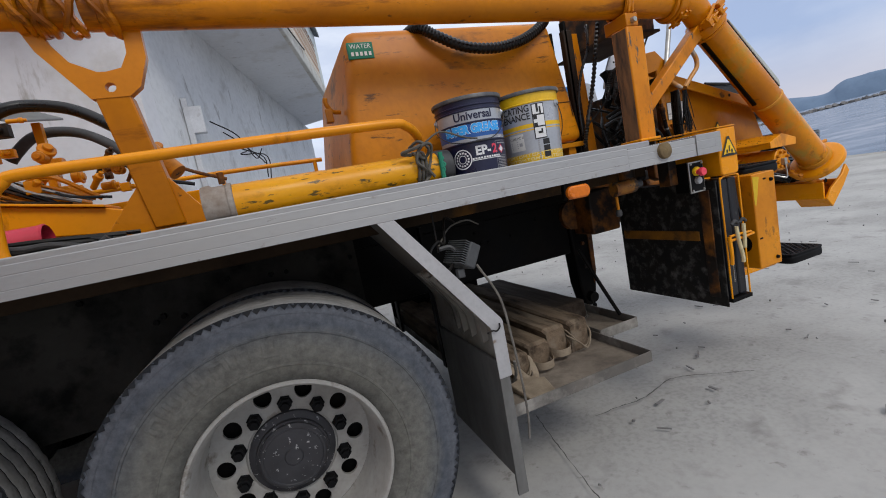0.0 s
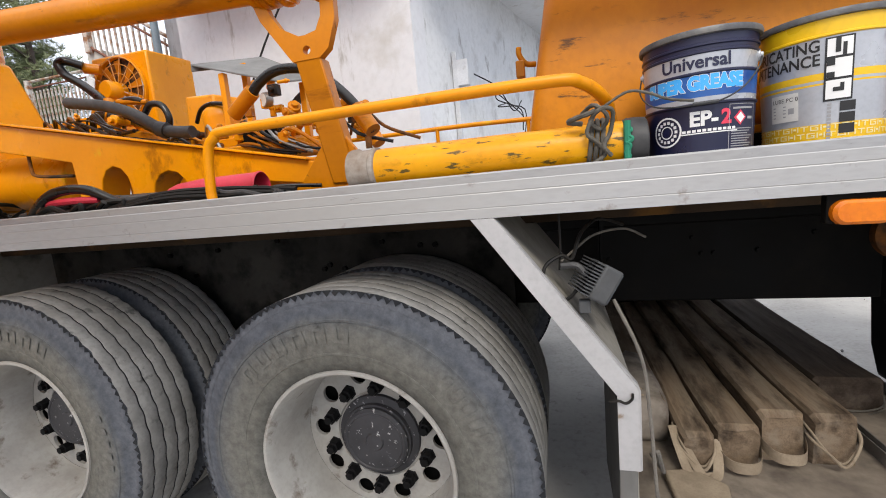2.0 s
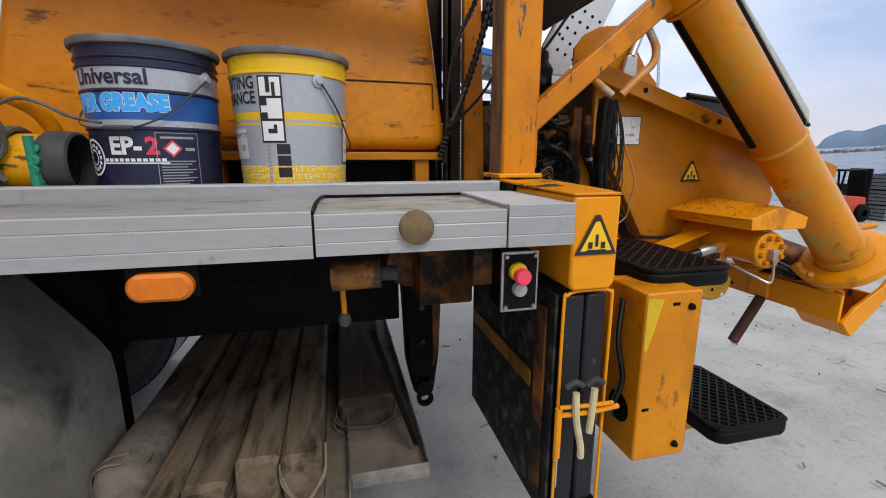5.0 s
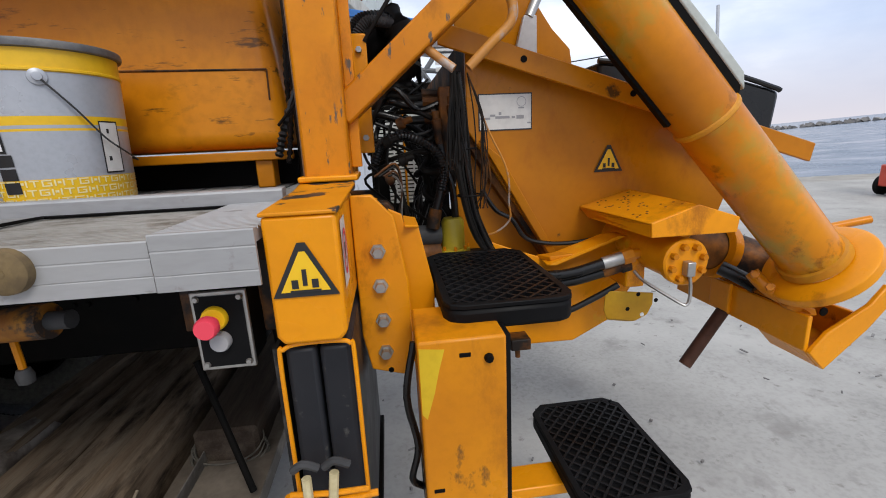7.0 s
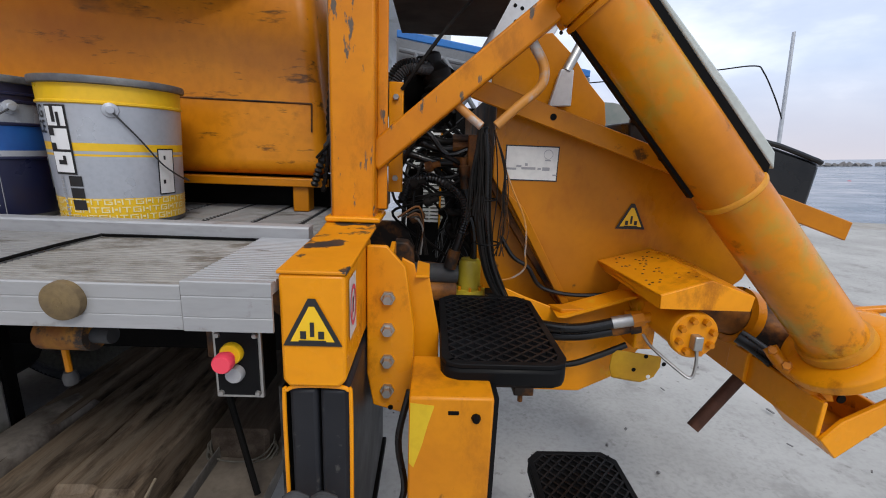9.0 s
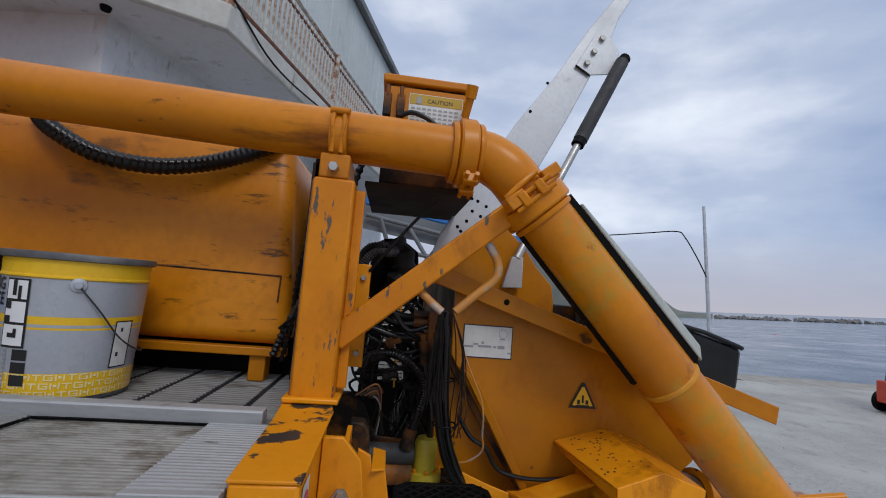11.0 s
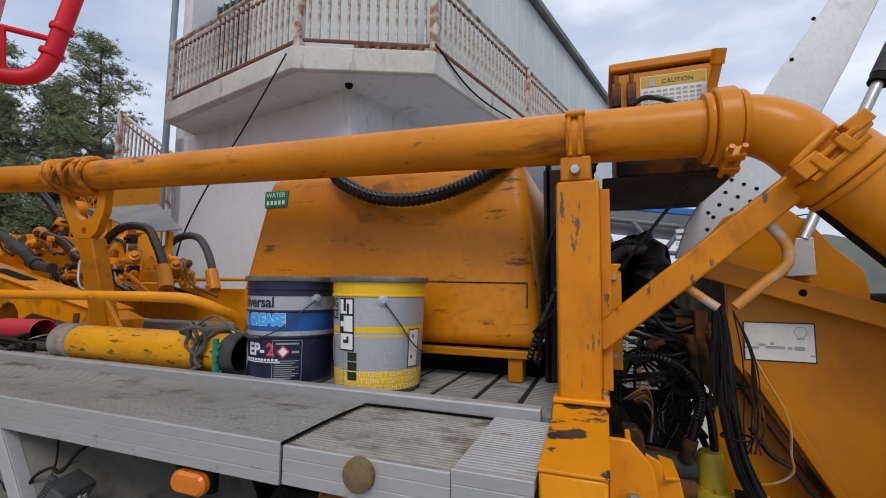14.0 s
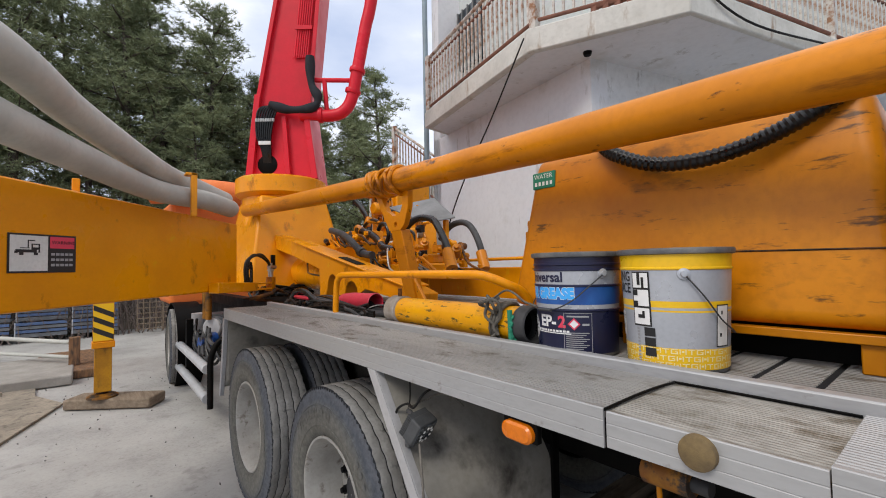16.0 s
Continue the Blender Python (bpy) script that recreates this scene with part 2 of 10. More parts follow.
def sidewall(name):
    """Tyre rubber: a dusty band round the rim, a scuffed blue-grey band towards the shoulder."""
    m = bpy.data.materials.new(name)
    m.use_nodes = True
    n, l = m.node_tree.nodes, m.node_tree.links
    p = n["Principled BSDF"]
    p.inputs["Specular IOR Level"].default_value, p.inputs["Roughness"].default_value = 0.2, 0.82
    tc = n.new("ShaderNodeTexCoord")
    flat = n.new("ShaderNodeVectorMath")
    flat.operation = "MULTIPLY"
    flat.inputs[1].default_value = (1, 0, 1)
    l.new(tc.outputs["Object"], flat.inputs[0])
    r = n.new("ShaderNodeVectorMath")
    r.operation = "LENGTH"
    l.new(flat.outputs[0], r.inputs[0])
    cloud = n.new("ShaderNodeTexNoise")
    cloud.inputs["Scale"].default_value, cloud.inputs["Detail"].default_value, cloud.inputs["Roughness"].default_value = 7.0, 8.0, 0.62
    l.new(tc.outputs["Object"], cloud.inputs[0])
    wob = n.new("ShaderNodeMath")
    wob.operation = "MULTIPLY_ADD"
    wob.inputs[1].default_value = 0.07
    l.new(cloud.outputs[0], wob.inputs[0])
    l.new(r.outputs["Value"], wob.inputs[2])
    ramp = n.new("ShaderNodeValToRGB")
    rng_ = n.new("ShaderNodeMapRange")
    rng_.inputs["From Min"].default_value, rng_.inputs["From Max"].default_value = 0.325, 0.565
    l.new(wob.outputs[0], rng_.inputs["Value"])
    l.new(rng_.outputs[0], ramp.inputs[0])
    e = ramp.color_ramp.elements
    e[0].position, e[0].color = 0.0, (0.095, 0.093, 0.085, 1)
    e[1].position, e[1].color = 1.0, (0.050, 0.056, 0.070, 1)
    for at, c in ((0.18, (0.135, 0.131, 0.115)), (0.46, (0.150, 0.146, 0.132)), (0.60, (0.120, 0.122, 0.120)), (0.74, (0.082, 0.090, 0.106)), (0.90, (0.105, 0.112, 0.128))):
        e.new(at).color = (*c, 1)
    fine = n.new("ShaderNodeTexNoise")
    fine.inputs["Scale"].default_value, fine.inputs["Detail"].default_value, fine.inputs["Roughness"].default_value = 38.0, 7.0, 0.70
    l.new(tc.outputs["Object"], fine.inputs[0])
    lo = n.new("ShaderNodeMapRange")
    lo.inputs["From Min"].default_value, lo.inputs["From Max"].default_value = 0.3, 0.7
    lo.inputs["To Min"].default_value, lo.inputs["To Max"].default_value = 0.62, 1.24
    l.new(fine.outputs[0], lo.inputs["Value"])
    mul = n.new("ShaderNodeVectorMath")
    mul.operation = "SCALE"
    l.new(ramp.outputs[0], mul.inputs[0])
    l.new(lo.outputs[0], mul.inputs["Scale"])
    l.new(mul.outputs[0], p.inputs["Base Color"])
    b = n.new("ShaderNodeBump")
    b.inputs["Strength"].default_value, b.inputs["Distance"].default_value = 0.35, 0.004
    l.new(fine.outputs[0], b.inputs["Height"])
    l.new(b.outputs[0], p.inputs["Normal"])
    return m


M_tyre = sidewall("tyre_sidewall")
M_tread = mat("dusty_tread", (0.33, 0.322, 0.308), (0.22, 0.214, 0.203), 0.88, scale=9, fine=70, bump=0.3, wear=(0.12, 0.12, 0.115), wear_scale=16, wear_at=0.645, wear_soft=0.05, vary=0.03, spec=0.2, grain=0.6)
# Near-black rubber; the tread rib walls wear it as groove shade.
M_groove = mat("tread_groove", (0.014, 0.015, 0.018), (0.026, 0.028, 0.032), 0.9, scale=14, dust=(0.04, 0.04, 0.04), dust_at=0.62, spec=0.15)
M_rim = mat("dusty_white_rim", (0.40, 0.39, 0.365), (0.30, 0.285, 0.26), 0.6, 0.1, scale=6, fine=60, bump=0.1, wear=(0.12, 0.09, 0.065), wear_scale=9, wear_at=0.655, wear_soft=0.05)
M_hub = mat("greasy_hub", (0.028, 0.028, 0.031), (0.048, 0.047, 0.052), 0.5, scale=10, fine=50, bump=0.2, wear=(0.40, 0.40, 0.40), wear_scale=60, wear_at=0.635, wear_soft=0.02, spec=0.3)
M_steel = mat("zinc_steel", (0.50, 0.49, 0.47), (0.36, 0.35, 0.33), 0.4, 0.85, scale=12, fine=80, bump=0.1)
M_galv = mat("galvanised_sheet", (0.62, 0.63, 0.64), (0.50, 0.51, 0.53), 0.42, 0.35, scale=4, fine=60, bump=0.06, wear=(0.33, 0.32, 0.31), wear_scale=9, wear_at=0.66, wear_soft=0.06)
M_wood = mat("weathered_timber", (0.195, 0.143, 0.097), (0.125, 0.09, 0.061), 0.85, scale=3, fine=26, bump=0.3, stretch=(9, 0.9, 9), wear=(0.03, 0.021, 0.015), wear_scale=4, wear_at=0.58, wear_soft=0.10, wear_stretch=(4, 1, 4), dust=(0.21, 0.172, 0.13), dust_at=0.60, vary=0.12, spec=0.12, grain=0.7)
M_woodend = mat("broken_timber_end", (0.16, 0.125, 0.09), (0.08, 0.06, 0.045), 0.9, scale=16, fine=60, bump=0.5)
M_strap = mat("webbing_strap", (0.30, 0.24, 0.17), (0.20, 0.155, 0.108), 0.85, scale=14, fine=150, bump=0.3)
M_rag = mat("dirty_wrapping_sheet", (0.27, 0.235, 0.20), (0.15, 0.127, 0.105), 0.8, scale=7, fine=50, bump=0.3, wear=(0.09, 0.07, 0.055), wear_scale=9, wear_at=0.55, wear_soft=0.08)
M_strapline = plain("dark_webbing_line", (0.10, 0.08, 0.07), 0.9)
M_tray = mat("dusty_steel_tray", (0.235, 0.198, 0.158), (0.15, 0.122, 0.097), 0.8, scale=5, fine=50, bump=0.15, wear=(0.085, 0.068, 0.055), wear_scale=6, wear_at=0.56, wear_soft=0.1)
M_trayrim = mat("worn_tray_rim", (0.085, 0.078, 0.07), (0.14, 0.125, 0.11), 0.8, scale=9, fine=60, bump=0.2, dust=(0.33, 0.31, 0.28), dust_at=0.6)
M_rope = mat("grey_rope", (0.13, 0.12, 0.10), (0.075, 0.068, 0.058), 0.9, scale=30, fine=200, bump=0.4)
M_whiterope = mat("pale_rope", (0.17, 0.155, 0.135), (0.11, 0.10, 0.088), 0.9, scale=30, fine=200, bump=0.4)
M_green = plain("green_cloth_tape", (0.02, 0.22, 0.13), 0.8)
M_red = mat("red_boom_paint", (0.68, 0.018, 0.035), (0.58, 0.014, 0.028), 0.34, scale=3, fine=40, bump=0.02, spec=0.25, grain=0.2)
M_pink = mat("faded_red_tube", (0.62, 0.035, 0.07), (0.5, 0.03, 0.055), 0.45, scale=6, bump=0.05)
M_white_hose = mat("pale_grey_hose", (0.50, 0.50, 0.455), (0.41, 0.41, 0.375), 0.6, scale=3, fine=40, bump=0.08, dust=(0.36, 0.355, 0.325), dust_at=0.57)
M_amber = mat("amber_lens", (0.72, 0.185, 0.004), (0.60, 0.14, 0.004), 0.22, scale=18, fine=120, bump=0.05, vary=0, grain=0.5)
M_navy = mat("navy_print", (0.010, 0.012, 0.042), (0.014, 0.016, 0.05), 0.35, scale=8, fine=90, bump=0.02, vary=0)
M_blue = mat("blue_print", (0.012, 0.06, 0.26), (0.02, 0.12, 0.40), 0.35, scale=9, bump=0.02, vary=0)
M_silver = mat("silver_print", (0.46, 0.48, 0.52), (0.40, 0.42, 0.46), 0.32, 0.25, scale=6, fine=90, bump=0.02, wear=(0.22, 0.21, 0.2), wear_scale=14, wear_at=0.71, wear_soft=0.03, vary=0)
M_yellow = mat("yellow_print", (0.84, 0.52, 0.012), (0.78, 0.46, 0.012), 0.35, scale=6, bump=0.02, vary=0)
M_lid = mat("dirty_lid", (0.15, 0.15, 0.155), (0.08, 0.08, 0.085), 0.6, 0.4, scale=14, fine=90, bump=0.2, dust=(0.26, 0.25, 0.23), dust_at=0.6)
M_w = plain("white_ink", (0.78, 0.78, 0.78), 0.5)
M_k = plain("black_ink", (0.015, 0.015, 0.016), 0.5)
M_ltblue = plain("bright_blue_ink", (0.05, 0.40, 0.90), 0.4)
M_redink = plain("red_ink", (0.72, 0.05, 0.10), 0.5)
M_paleyellow = plain("pale_yellow_ink", (0.80, 0.70, 0.36), 0.5)
M_greyink = plain("grey_ink", (0.33, 0.33, 0.34), 0.5)
M_signgreen = plain("green_plate", (0.012, 0.20, 0.12), 0.45)
M_signwhite = mat("white_plate", (0.74, 0.73, 0.70), (0.66, 0.65, 0.62), 0.4, scale=14, bump=0.02)
M_dullyellow = plain("dull_yellow_sticker", (0.50, 0.32, 0.03), 0.6)
M_signyellow = plain("yellow_sticker", (0.86, 0.52, 0.01), 0.4)
M_button = plain("red_button", (0.82, 0.06, 0.10), 0.4)
M_glass = plain("dark_glass", (0.05, 0.06, 0.07), 0.08)
M_tarp = mat("orange_tarp", (0.80, 0.20, 0.03), (0.72, 0.16, 0.03), 0.6, scale=5, bump=0.2)

M_concrete = mat("concrete_apron", (0.385, 0.377, 0.36), (0.305, 0.298, 0.284), 0.82, scale=1.1, fine=42, bump=0.3, wear=(0.25, 0.24, 0.228), wear_scale=3.4, wear_at=0.655, wear_soft=0.08, dust=(0.44, 0.43, 0.41), dust_at=0.55, vary=0, grain=0.8, spec=0.2, wear2=((0.24, 0.23, 0.215), 14.0, 0.645, 0.05, (1, 1, 1)))
M_crack = plain("crack_filler", (0.085, 0.08, 0.075), 0.95)
M_earth = mat("sandy_earth", (0.34, 0.29, 0.225), (0.22, 0.19, 0.15), 0.95, scale=3, fine=30, bump=0.8, vary=0, grain=0.8, wear=(0.13, 0.11, 0.09), wear_scale=9, wear_at=0.6, wear_soft=0.06)
M_kerb = mat("old_concrete_kerb", (0.34, 0.32, 0.29), (0.25, 0.235, 0.21), 0.9, scale=3, fine=30, bump=0.3)
M_wall = mat("white_render", (0.70, 0.71, 0.735), (0.64, 0.65, 0.675), 0.85, scale=0.7, fine=14, bump=0.08, wear=(0.50, 0.49, 0.47), wear_scale=1.6, wear_at=0.66, wear_soft=0.1, vary=0, grain=0.3, wear2=((0.40, 0.39, 0.375), 3.5, 0.66, 0.06, (1.5, 1.5, 0.35)))
M_wall2 = mat("grey_render", (0.70, 0.715, 0.73), (0.62, 0.635, 0.65), 0.88, scale=0.9, fine=14, bump=0.12, wear=(0.42, 0.42, 0.42), wear_scale=2.2, wear_at=0.63, wear_soft=0.09, vary=0, grain=0.5, wear2=((0.33, 0.33, 0.325), 4.0, 0.65, 0.05, (1.2, 1.2, 0.4)))
M_slab = mat("stained_balcony_edge", (0.62, 0.61, 0.57), (0.48, 0.47, 0.43), 0.88, scale=2.2, fine=20, bump=0.2, wear=(0.26, 0.17, 0.10), wear_scale=3, wear_at=0.655, wear_soft=0.07, wear_stretch=(2, 2, 0.5), vary=0)
M_clad = mat("pale_green_cladding", (0.60, 0.64, 0.63), (0.53, 0.57, 0.56), 0.6, scale=0.8, fine=20, bump=0.05, wear=(0.35, 0.33, 0.28), wear_scale=2, wear_at=0.68, wear_soft=0.08, wear_stretch=(1, 1, 0.3))
M_rail = mat("pale_balcony_rail", (0.60, 0.58, 0.54), (0.50, 0.46, 0.41), 0.6, scale=9, fine=50, bump=0.1, wear=(0.28, 0.13, 0.06), wear_scale=8, wear_at=0.53, wear_soft=0.06)
M_railrust = mat("rusty_rail", (0.24, 0.10, 0.065), (0.15, 0.07, 0.05), 0.85, scale=10, fine=60, bump=0.3)
M_roof = mat("dark_eave", (0.20, 0.21, 0.21), (0.14, 0.15, 0.15), 0.7, scale=3)
M_water = mat("sea_water", (0.055, 0.085, 0.12), (0.065, 0.095, 0.13), 0.2, scale=0.25, fine=2.2, bump=0.45, vary=0, spec=0.4, grain=0.2)
M_rock = mat("breakwater_rock", (0.20, 0.19, 0.185), (0.13, 0.125, 0.12), 0.9, scale=0.2, fine=1.2, bump=0.6)
# Blue of the distant haze is mixed into the hill colour.
M_hill = mat("haze_tinted_hill", (0.16, 0.23, 0.33), (0.14, 0.20, 0.29), 0.95, scale=0.02, fine=0.1, bump=0)
M_nearhill = mat("wooded_headland", (0.13, 0.15, 0.13), (0.19, 0.19, 0.17), 0.95, scale=0.2, fine=0.8, bump=0.3)
M_bark = mat("pine_bark", (0.10, 0.075, 0.06), (0.06, 0.048, 0.04), 0.9, scale=6, fine=30, bump=0.5)
M_twig = mat("bare_twig", (0.24, 0.19, 0.165), (0.16, 0.13, 0.115), 0.9, scale=6)
M_needle = mat("pine_needles", (0.29, 0.33, 0.17), (0.18, 0.21, 0.115), 0.7, scale=1.3, fine=6, bump=0, vary=0.15, spec=0.3)
M_scrub = mat("dry_scrub", (0.17, 0.135, 0.10), (0.10, 0.085, 0.065), 0.9, scale=1.5, fine=8, bump=0)
M_coverblue = mat("bright_blue_sheet", (0.025, 0.17, 0.50), (0.02, 0.13, 0.40), 0.45, scale=4)
M_pumpblue = mat("blue_pump_paint", (0.018, 0.085, 0.33), (0.012, 0.055, 0.22), 0.4, scale=9, wear=(0.02, 0.02, 0.022), wear_scale=8, wear_at=0.58, wear_soft=0.05)
M_wooddark = mat("dark_timber", (0.075, 0.056, 0.042), (0.04, 0.03, 0.023), 0.85, scale=3, fine=26, bump=0.3, stretch=(9, 0.9, 9), dust=(0.11, 0.088, 0.07), dust_at=0.63, spec=0.12, grain=0.7)
M_bluebox = mat("blue_crate", (0.10, 0.17, 0.33), (0.08, 0.13, 0.25), 0.6, scale=4)
M_greybox = mat("grey_crate", (0.19, 0.20, 0.215), (0.13, 0.14, 0.15), 0.7, scale=4)
M_forkred = mat("red_truck_paint", (0.55, 0.06, 0.03), (0.42, 0.05, 0.03), 0.4, scale=4)
M_shutter = mat("white_louvre", (0.80, 0.81, 0.80), (0.72, 0.73, 0.72), 0.5, scale=6)

# ---- building blocks ----


def V(*a):
    return Vector(a)


def box(bm, x0, x1, y0, y1, z0, z1, m=None):
    q = [bm.verts.new(V(x, y, z)) for z in (z0, z1) for y in (y0, y1) for x in (x0, x1)]
    for f in ((0, 2, 3, 1), (4, 5, 7, 6), (0, 1, 5, 4), (1, 3, 7, 5), (3, 2, 6, 7), (2, 0, 4, 6)):
        bm.faces.new([q[i] for i in f])
    if m is not None:
        for v in q:
            v.co = m @ v.co
    return q


def hexa(bm, pts):
    """Eight corners: four below, four above, both anticlockwise."""
    q = [bm.verts.new(V(*p)) for p in pts]
    for f in ((3, 2, 1, 0), (4, 5, 6, 7), (0, 1, 5, 4), (1, 2, 6, 5), (2, 3, 7, 6), (3, 0, 4, 7)):
        bm.faces.new([q[i] for i in f])
    return q


def prism(bm, pts, vec):
    a = [bm.verts.new(V(*p)) for p in pts]
    b = [bm.verts.new(V(*p) + V(*vec)) for p in pts]
    n = len(a)
    bm.faces.new(a)
    bm.faces.new(b[::-1])
    for i in range(n):
        bm.faces.new((a[i], b[i], b[(i + 1) % n], a[(i + 1) % n]))


def axes(d):
    d = V(*d).normalized()
    u = d.cross(V(0, 0, 1) if abs(d.z) < 0.9 else V(1, 0, 0)).normalized()
    return d, u, d.cross(u)


def cyl(bm, p0, p1, r, seg=20, r2=None, caps=True):
    p0, p1 = V(*p0), V(*p1)
    d, u, w = axes(p1 - p0)
    r2 = r if r2 is None else r2
    rings = [[bm.verts.new(p + (u * math.cos(t) + w * math.sin(t)) * rr) for t in (2 * math.pi * i / seg for i in range(seg))] for p, rr in ((p0, r), (p1, r2))]
    for i in range(seg):
        j = (i + 1) % seg
        bm.faces.new((rings[0][i], rings[0][j], rings[1][j], rings[1][i]))
    if caps:
        bm.faces.new(rings[0][::-1])
        bm.faces.new(rings[1])


def spline(pts, n=6):
    pts = [V(*p) for p in pts]
    if len(pts) < 3 or n <= 1:
        return pts
    q = [pts[0] * 2 - pts[1]] + pts + [pts[-1] * 2 - pts[-2]]
    out = []
    for i in range(1, len(q) - 2):
        a, b, c, d = q[i - 1:i + 3]
        for k in range(n):
            t = k / n
            out.append(0.5 * ((2 * b) + (c - a) * t + (2 * a - 5 * b + 4 * c - d) * t * t + (3 * b - a - 3 * c + d) * t ** 3))
    return out + [pts[-1]]


def sweep(bm, pts, r, seg=8, n=6, ridge=0.0, flat=1.0, caps=True):
    """A round bar along a smooth line; ridge makes it corrugated; flat squeezes it; r may be a function of 0..1."""
    line = spline(pts, n)
    d, u, w = axes(line[1] - line[0])
    last = None
    for i, p in enumerate(line):
        t = (line[min(i + 1, len(line) - 1)] - line[max(i - 1, 0)]).normalized()
        u = (u - t * u.dot(t)).normalized()
        w = t.cross(u)
        rr = r(i / (len(line) - 1)) if callable(r) else r
        rr *= 1 + (ridge if i % 2 else -ridge)
        ring = [bm.verts.new(p + u * math.cos(a) * rr + w * math.sin(a) * rr * flat) for a in (2 * math.pi * k / seg for k in range(seg))]
        if last:
            for k in range(seg):
                j = (k + 1) % seg
                bm.faces.new((last[k], last[j], ring[j], ring[k]))
        elif caps:
            bm.faces.new(ring[::-1])
        last = ring
    if caps:
        bm.faces.new(last)


def lathe(bm, prof, o, axis=(0, 0, 1), seg=32, shift=None):
    """Turns (radius, height) pairs about an axis through o."""
    d, u, w = axes(axis)
    o = V(*o)
    rings = []
    for k, (r, h) in enumerate(prof):
        if r < 1e-6:
            rings.append([bm.verts.new(o + d * h)])
        else:
            rings.append([bm.verts.new(o + d * (h + (shift(k, i) if shift else 0)) + (u * math.cos(2 * math.pi * i / seg) + w * math.sin(2 * math.pi * i / seg)) * r) for i in range(seg)])
    for a, b in zip(rings, rings[1:]):
        for i in range(seg):
            j = (i + 1) % seg
            if len(a) == 1 and len(b) > 1:
                bm.faces.new((a[0], b[j], b[i]))
            elif len(b) == 1 and len(a) > 1:
                bm.faces.new((a[i], a[j], b[0]))
            elif len(a) > 1:
                bm.faces.new((a[i], a[j], b[j], b[i]))


def finish(bm, smooth=38):
    bmesh.ops.recalc_face_normals(bm, faces=bm.faces[:])
    for f in bm.faces:
        f.smooth = True
    lim = radians(smooth)
    for e in bm.edges:
        if len(e.link_faces) != 2 or e.calc_face_angle(0) > lim:
            e.smooth = False


def meshed(name, bm, material, smooth=38):
    finish(bm, smooth)
    me = bpy.data.meshes.new(name)
    bm.to_mesh(me)
    bm.free()
    for m in (material if isinstance(material, (list, tuple)) else [material]):
        me.materials.append(m)
    return me


def part(name, bm, material, parent, label="", bev=0.0, smooth=38):
    ob = new(name, meshed(name, bm, material, smooth))
    if parent is not None:
        ob.parent = parent
        ob.matrix_parent_inverse = Matrix.Translation(-parent.location) if parent.data is None else Matrix()
    if bev:
        md = ob.modifiers.new("edges", "BEVEL")
        md.width, md.segments, md.limit_method, md.angle_limit = bev, 2, "ANGLE", radians(40)
    if label:
        ob["label"] = label
    return ob


def thing(name, loc, label, category, group="", kind=""):
    ob = new(name)
    ob.location = loc
    ob.empty_display_size = 0.1
    return tagged(ob, label, category, group, kind)


def solo(name, bm, material, label, category, group="", kind="", bev=0.0, smooth=38):
    return tagged(part(name, bm, material, None, "", bev, smooth), label, category, group, kind)


def B():
    return bmesh.new()


def one(maker, *a, **k):
    bm = bmesh.new()
    maker(bm, *a, **k)
    return bm


def lettering(text, size, place, align="CENTER", bold=0.0, squeeze=1.0):
    """Flat letters of the built-in font, laid onto a surface by place(u, v)."""
    cu = bpy.data.curves.new("letters", "FONT")
    cu.body, cu.size, cu.align_x, cu.align_y, cu.resolution_u, cu.offset = text, size, align, "CENTER", 3, bold
    ob = bpy.data.objects.new("letters", cu)
    scene.collection.objects.link(ob)
    me = bpy.data.meshes.new_from_object(ob.evaluated_get(bpy.context.evaluated_depsgraph_get()))
    bpy.data.objects.remove(ob)
    bpy.data.curves.remove(cu)
    bm = bmesh.new()
    bm.from_mesh(me)
    bpy.data.meshes.remove(me)
    for v in bm.verts:
        v.co = place(v.co.x * squeeze, v.co.y)
    return bm


def on_plane(o, right, up):
    o, right, up = V(*o), V(*right).normalized(), V(*up).normalized()
    return lambda u, v: o + right * u + up * v


def patch(bm, place, u0, u1, v0, v1, n=1):
    """A thin rectangle on a surface, in n strips."""
    for i in range(n):
        a, b = u0 + (u1 - u0) * i / n, u0 + (u1 - u0) * (i + 1) / n
        bm.faces.new([bm.verts.new(place(*q)) for q in ((a, v0), (b, v0), (b, v1), (a, v1))])
    bmesh.ops.remove_doubles(bm, verts=bm.verts[:], dist=1e-5)


def triangle_sign(parent, o, right, up, s, label):
    """Yellow triangle with a black border and a plain black mark."""
    pl = on_plane(o, right, up)
    nrm = V(*right).cross(V(*up)).normalized()
    sg = None
    for k, (m, sc) in enumerate(((M_k, 1.0), (M_signyellow, 0.74))):
        bm = B()
        pts = [pl(*(V(x, y) * s * sc)) + nrm * (0.0012 * (k + 1)) for x, y in ((-0.5, -0.33), (0.5, -0.33), (0.06, 0.52), (-0.06, 0.52))]
        bm.faces.new([bm.verts.new(p) for p in pts])
        sg = part("warning_sign", bm, m, parent, label) if k == 0 else (part("sign_face", bm, m, sg), sg)[1]
    bm = B()
    for x, y, w, h in ((0, -0.02, 0.07, 0.26), (-0.15, -0.12, 0.10, 0.14), (0.15, -0.12, 0.10, 0.14), (0, -0.235, 0.46, 0.04)):
        bm.faces.new([bm.verts.new(pl((x + a * w / 2) * s, (y + b * h / 2) * s) + nrm * 0.0036) for a, b in ((-1, -1), (1, -1), (1, 1), (-1, 1))])
    part("sign_mark", bm, M_k, sg)

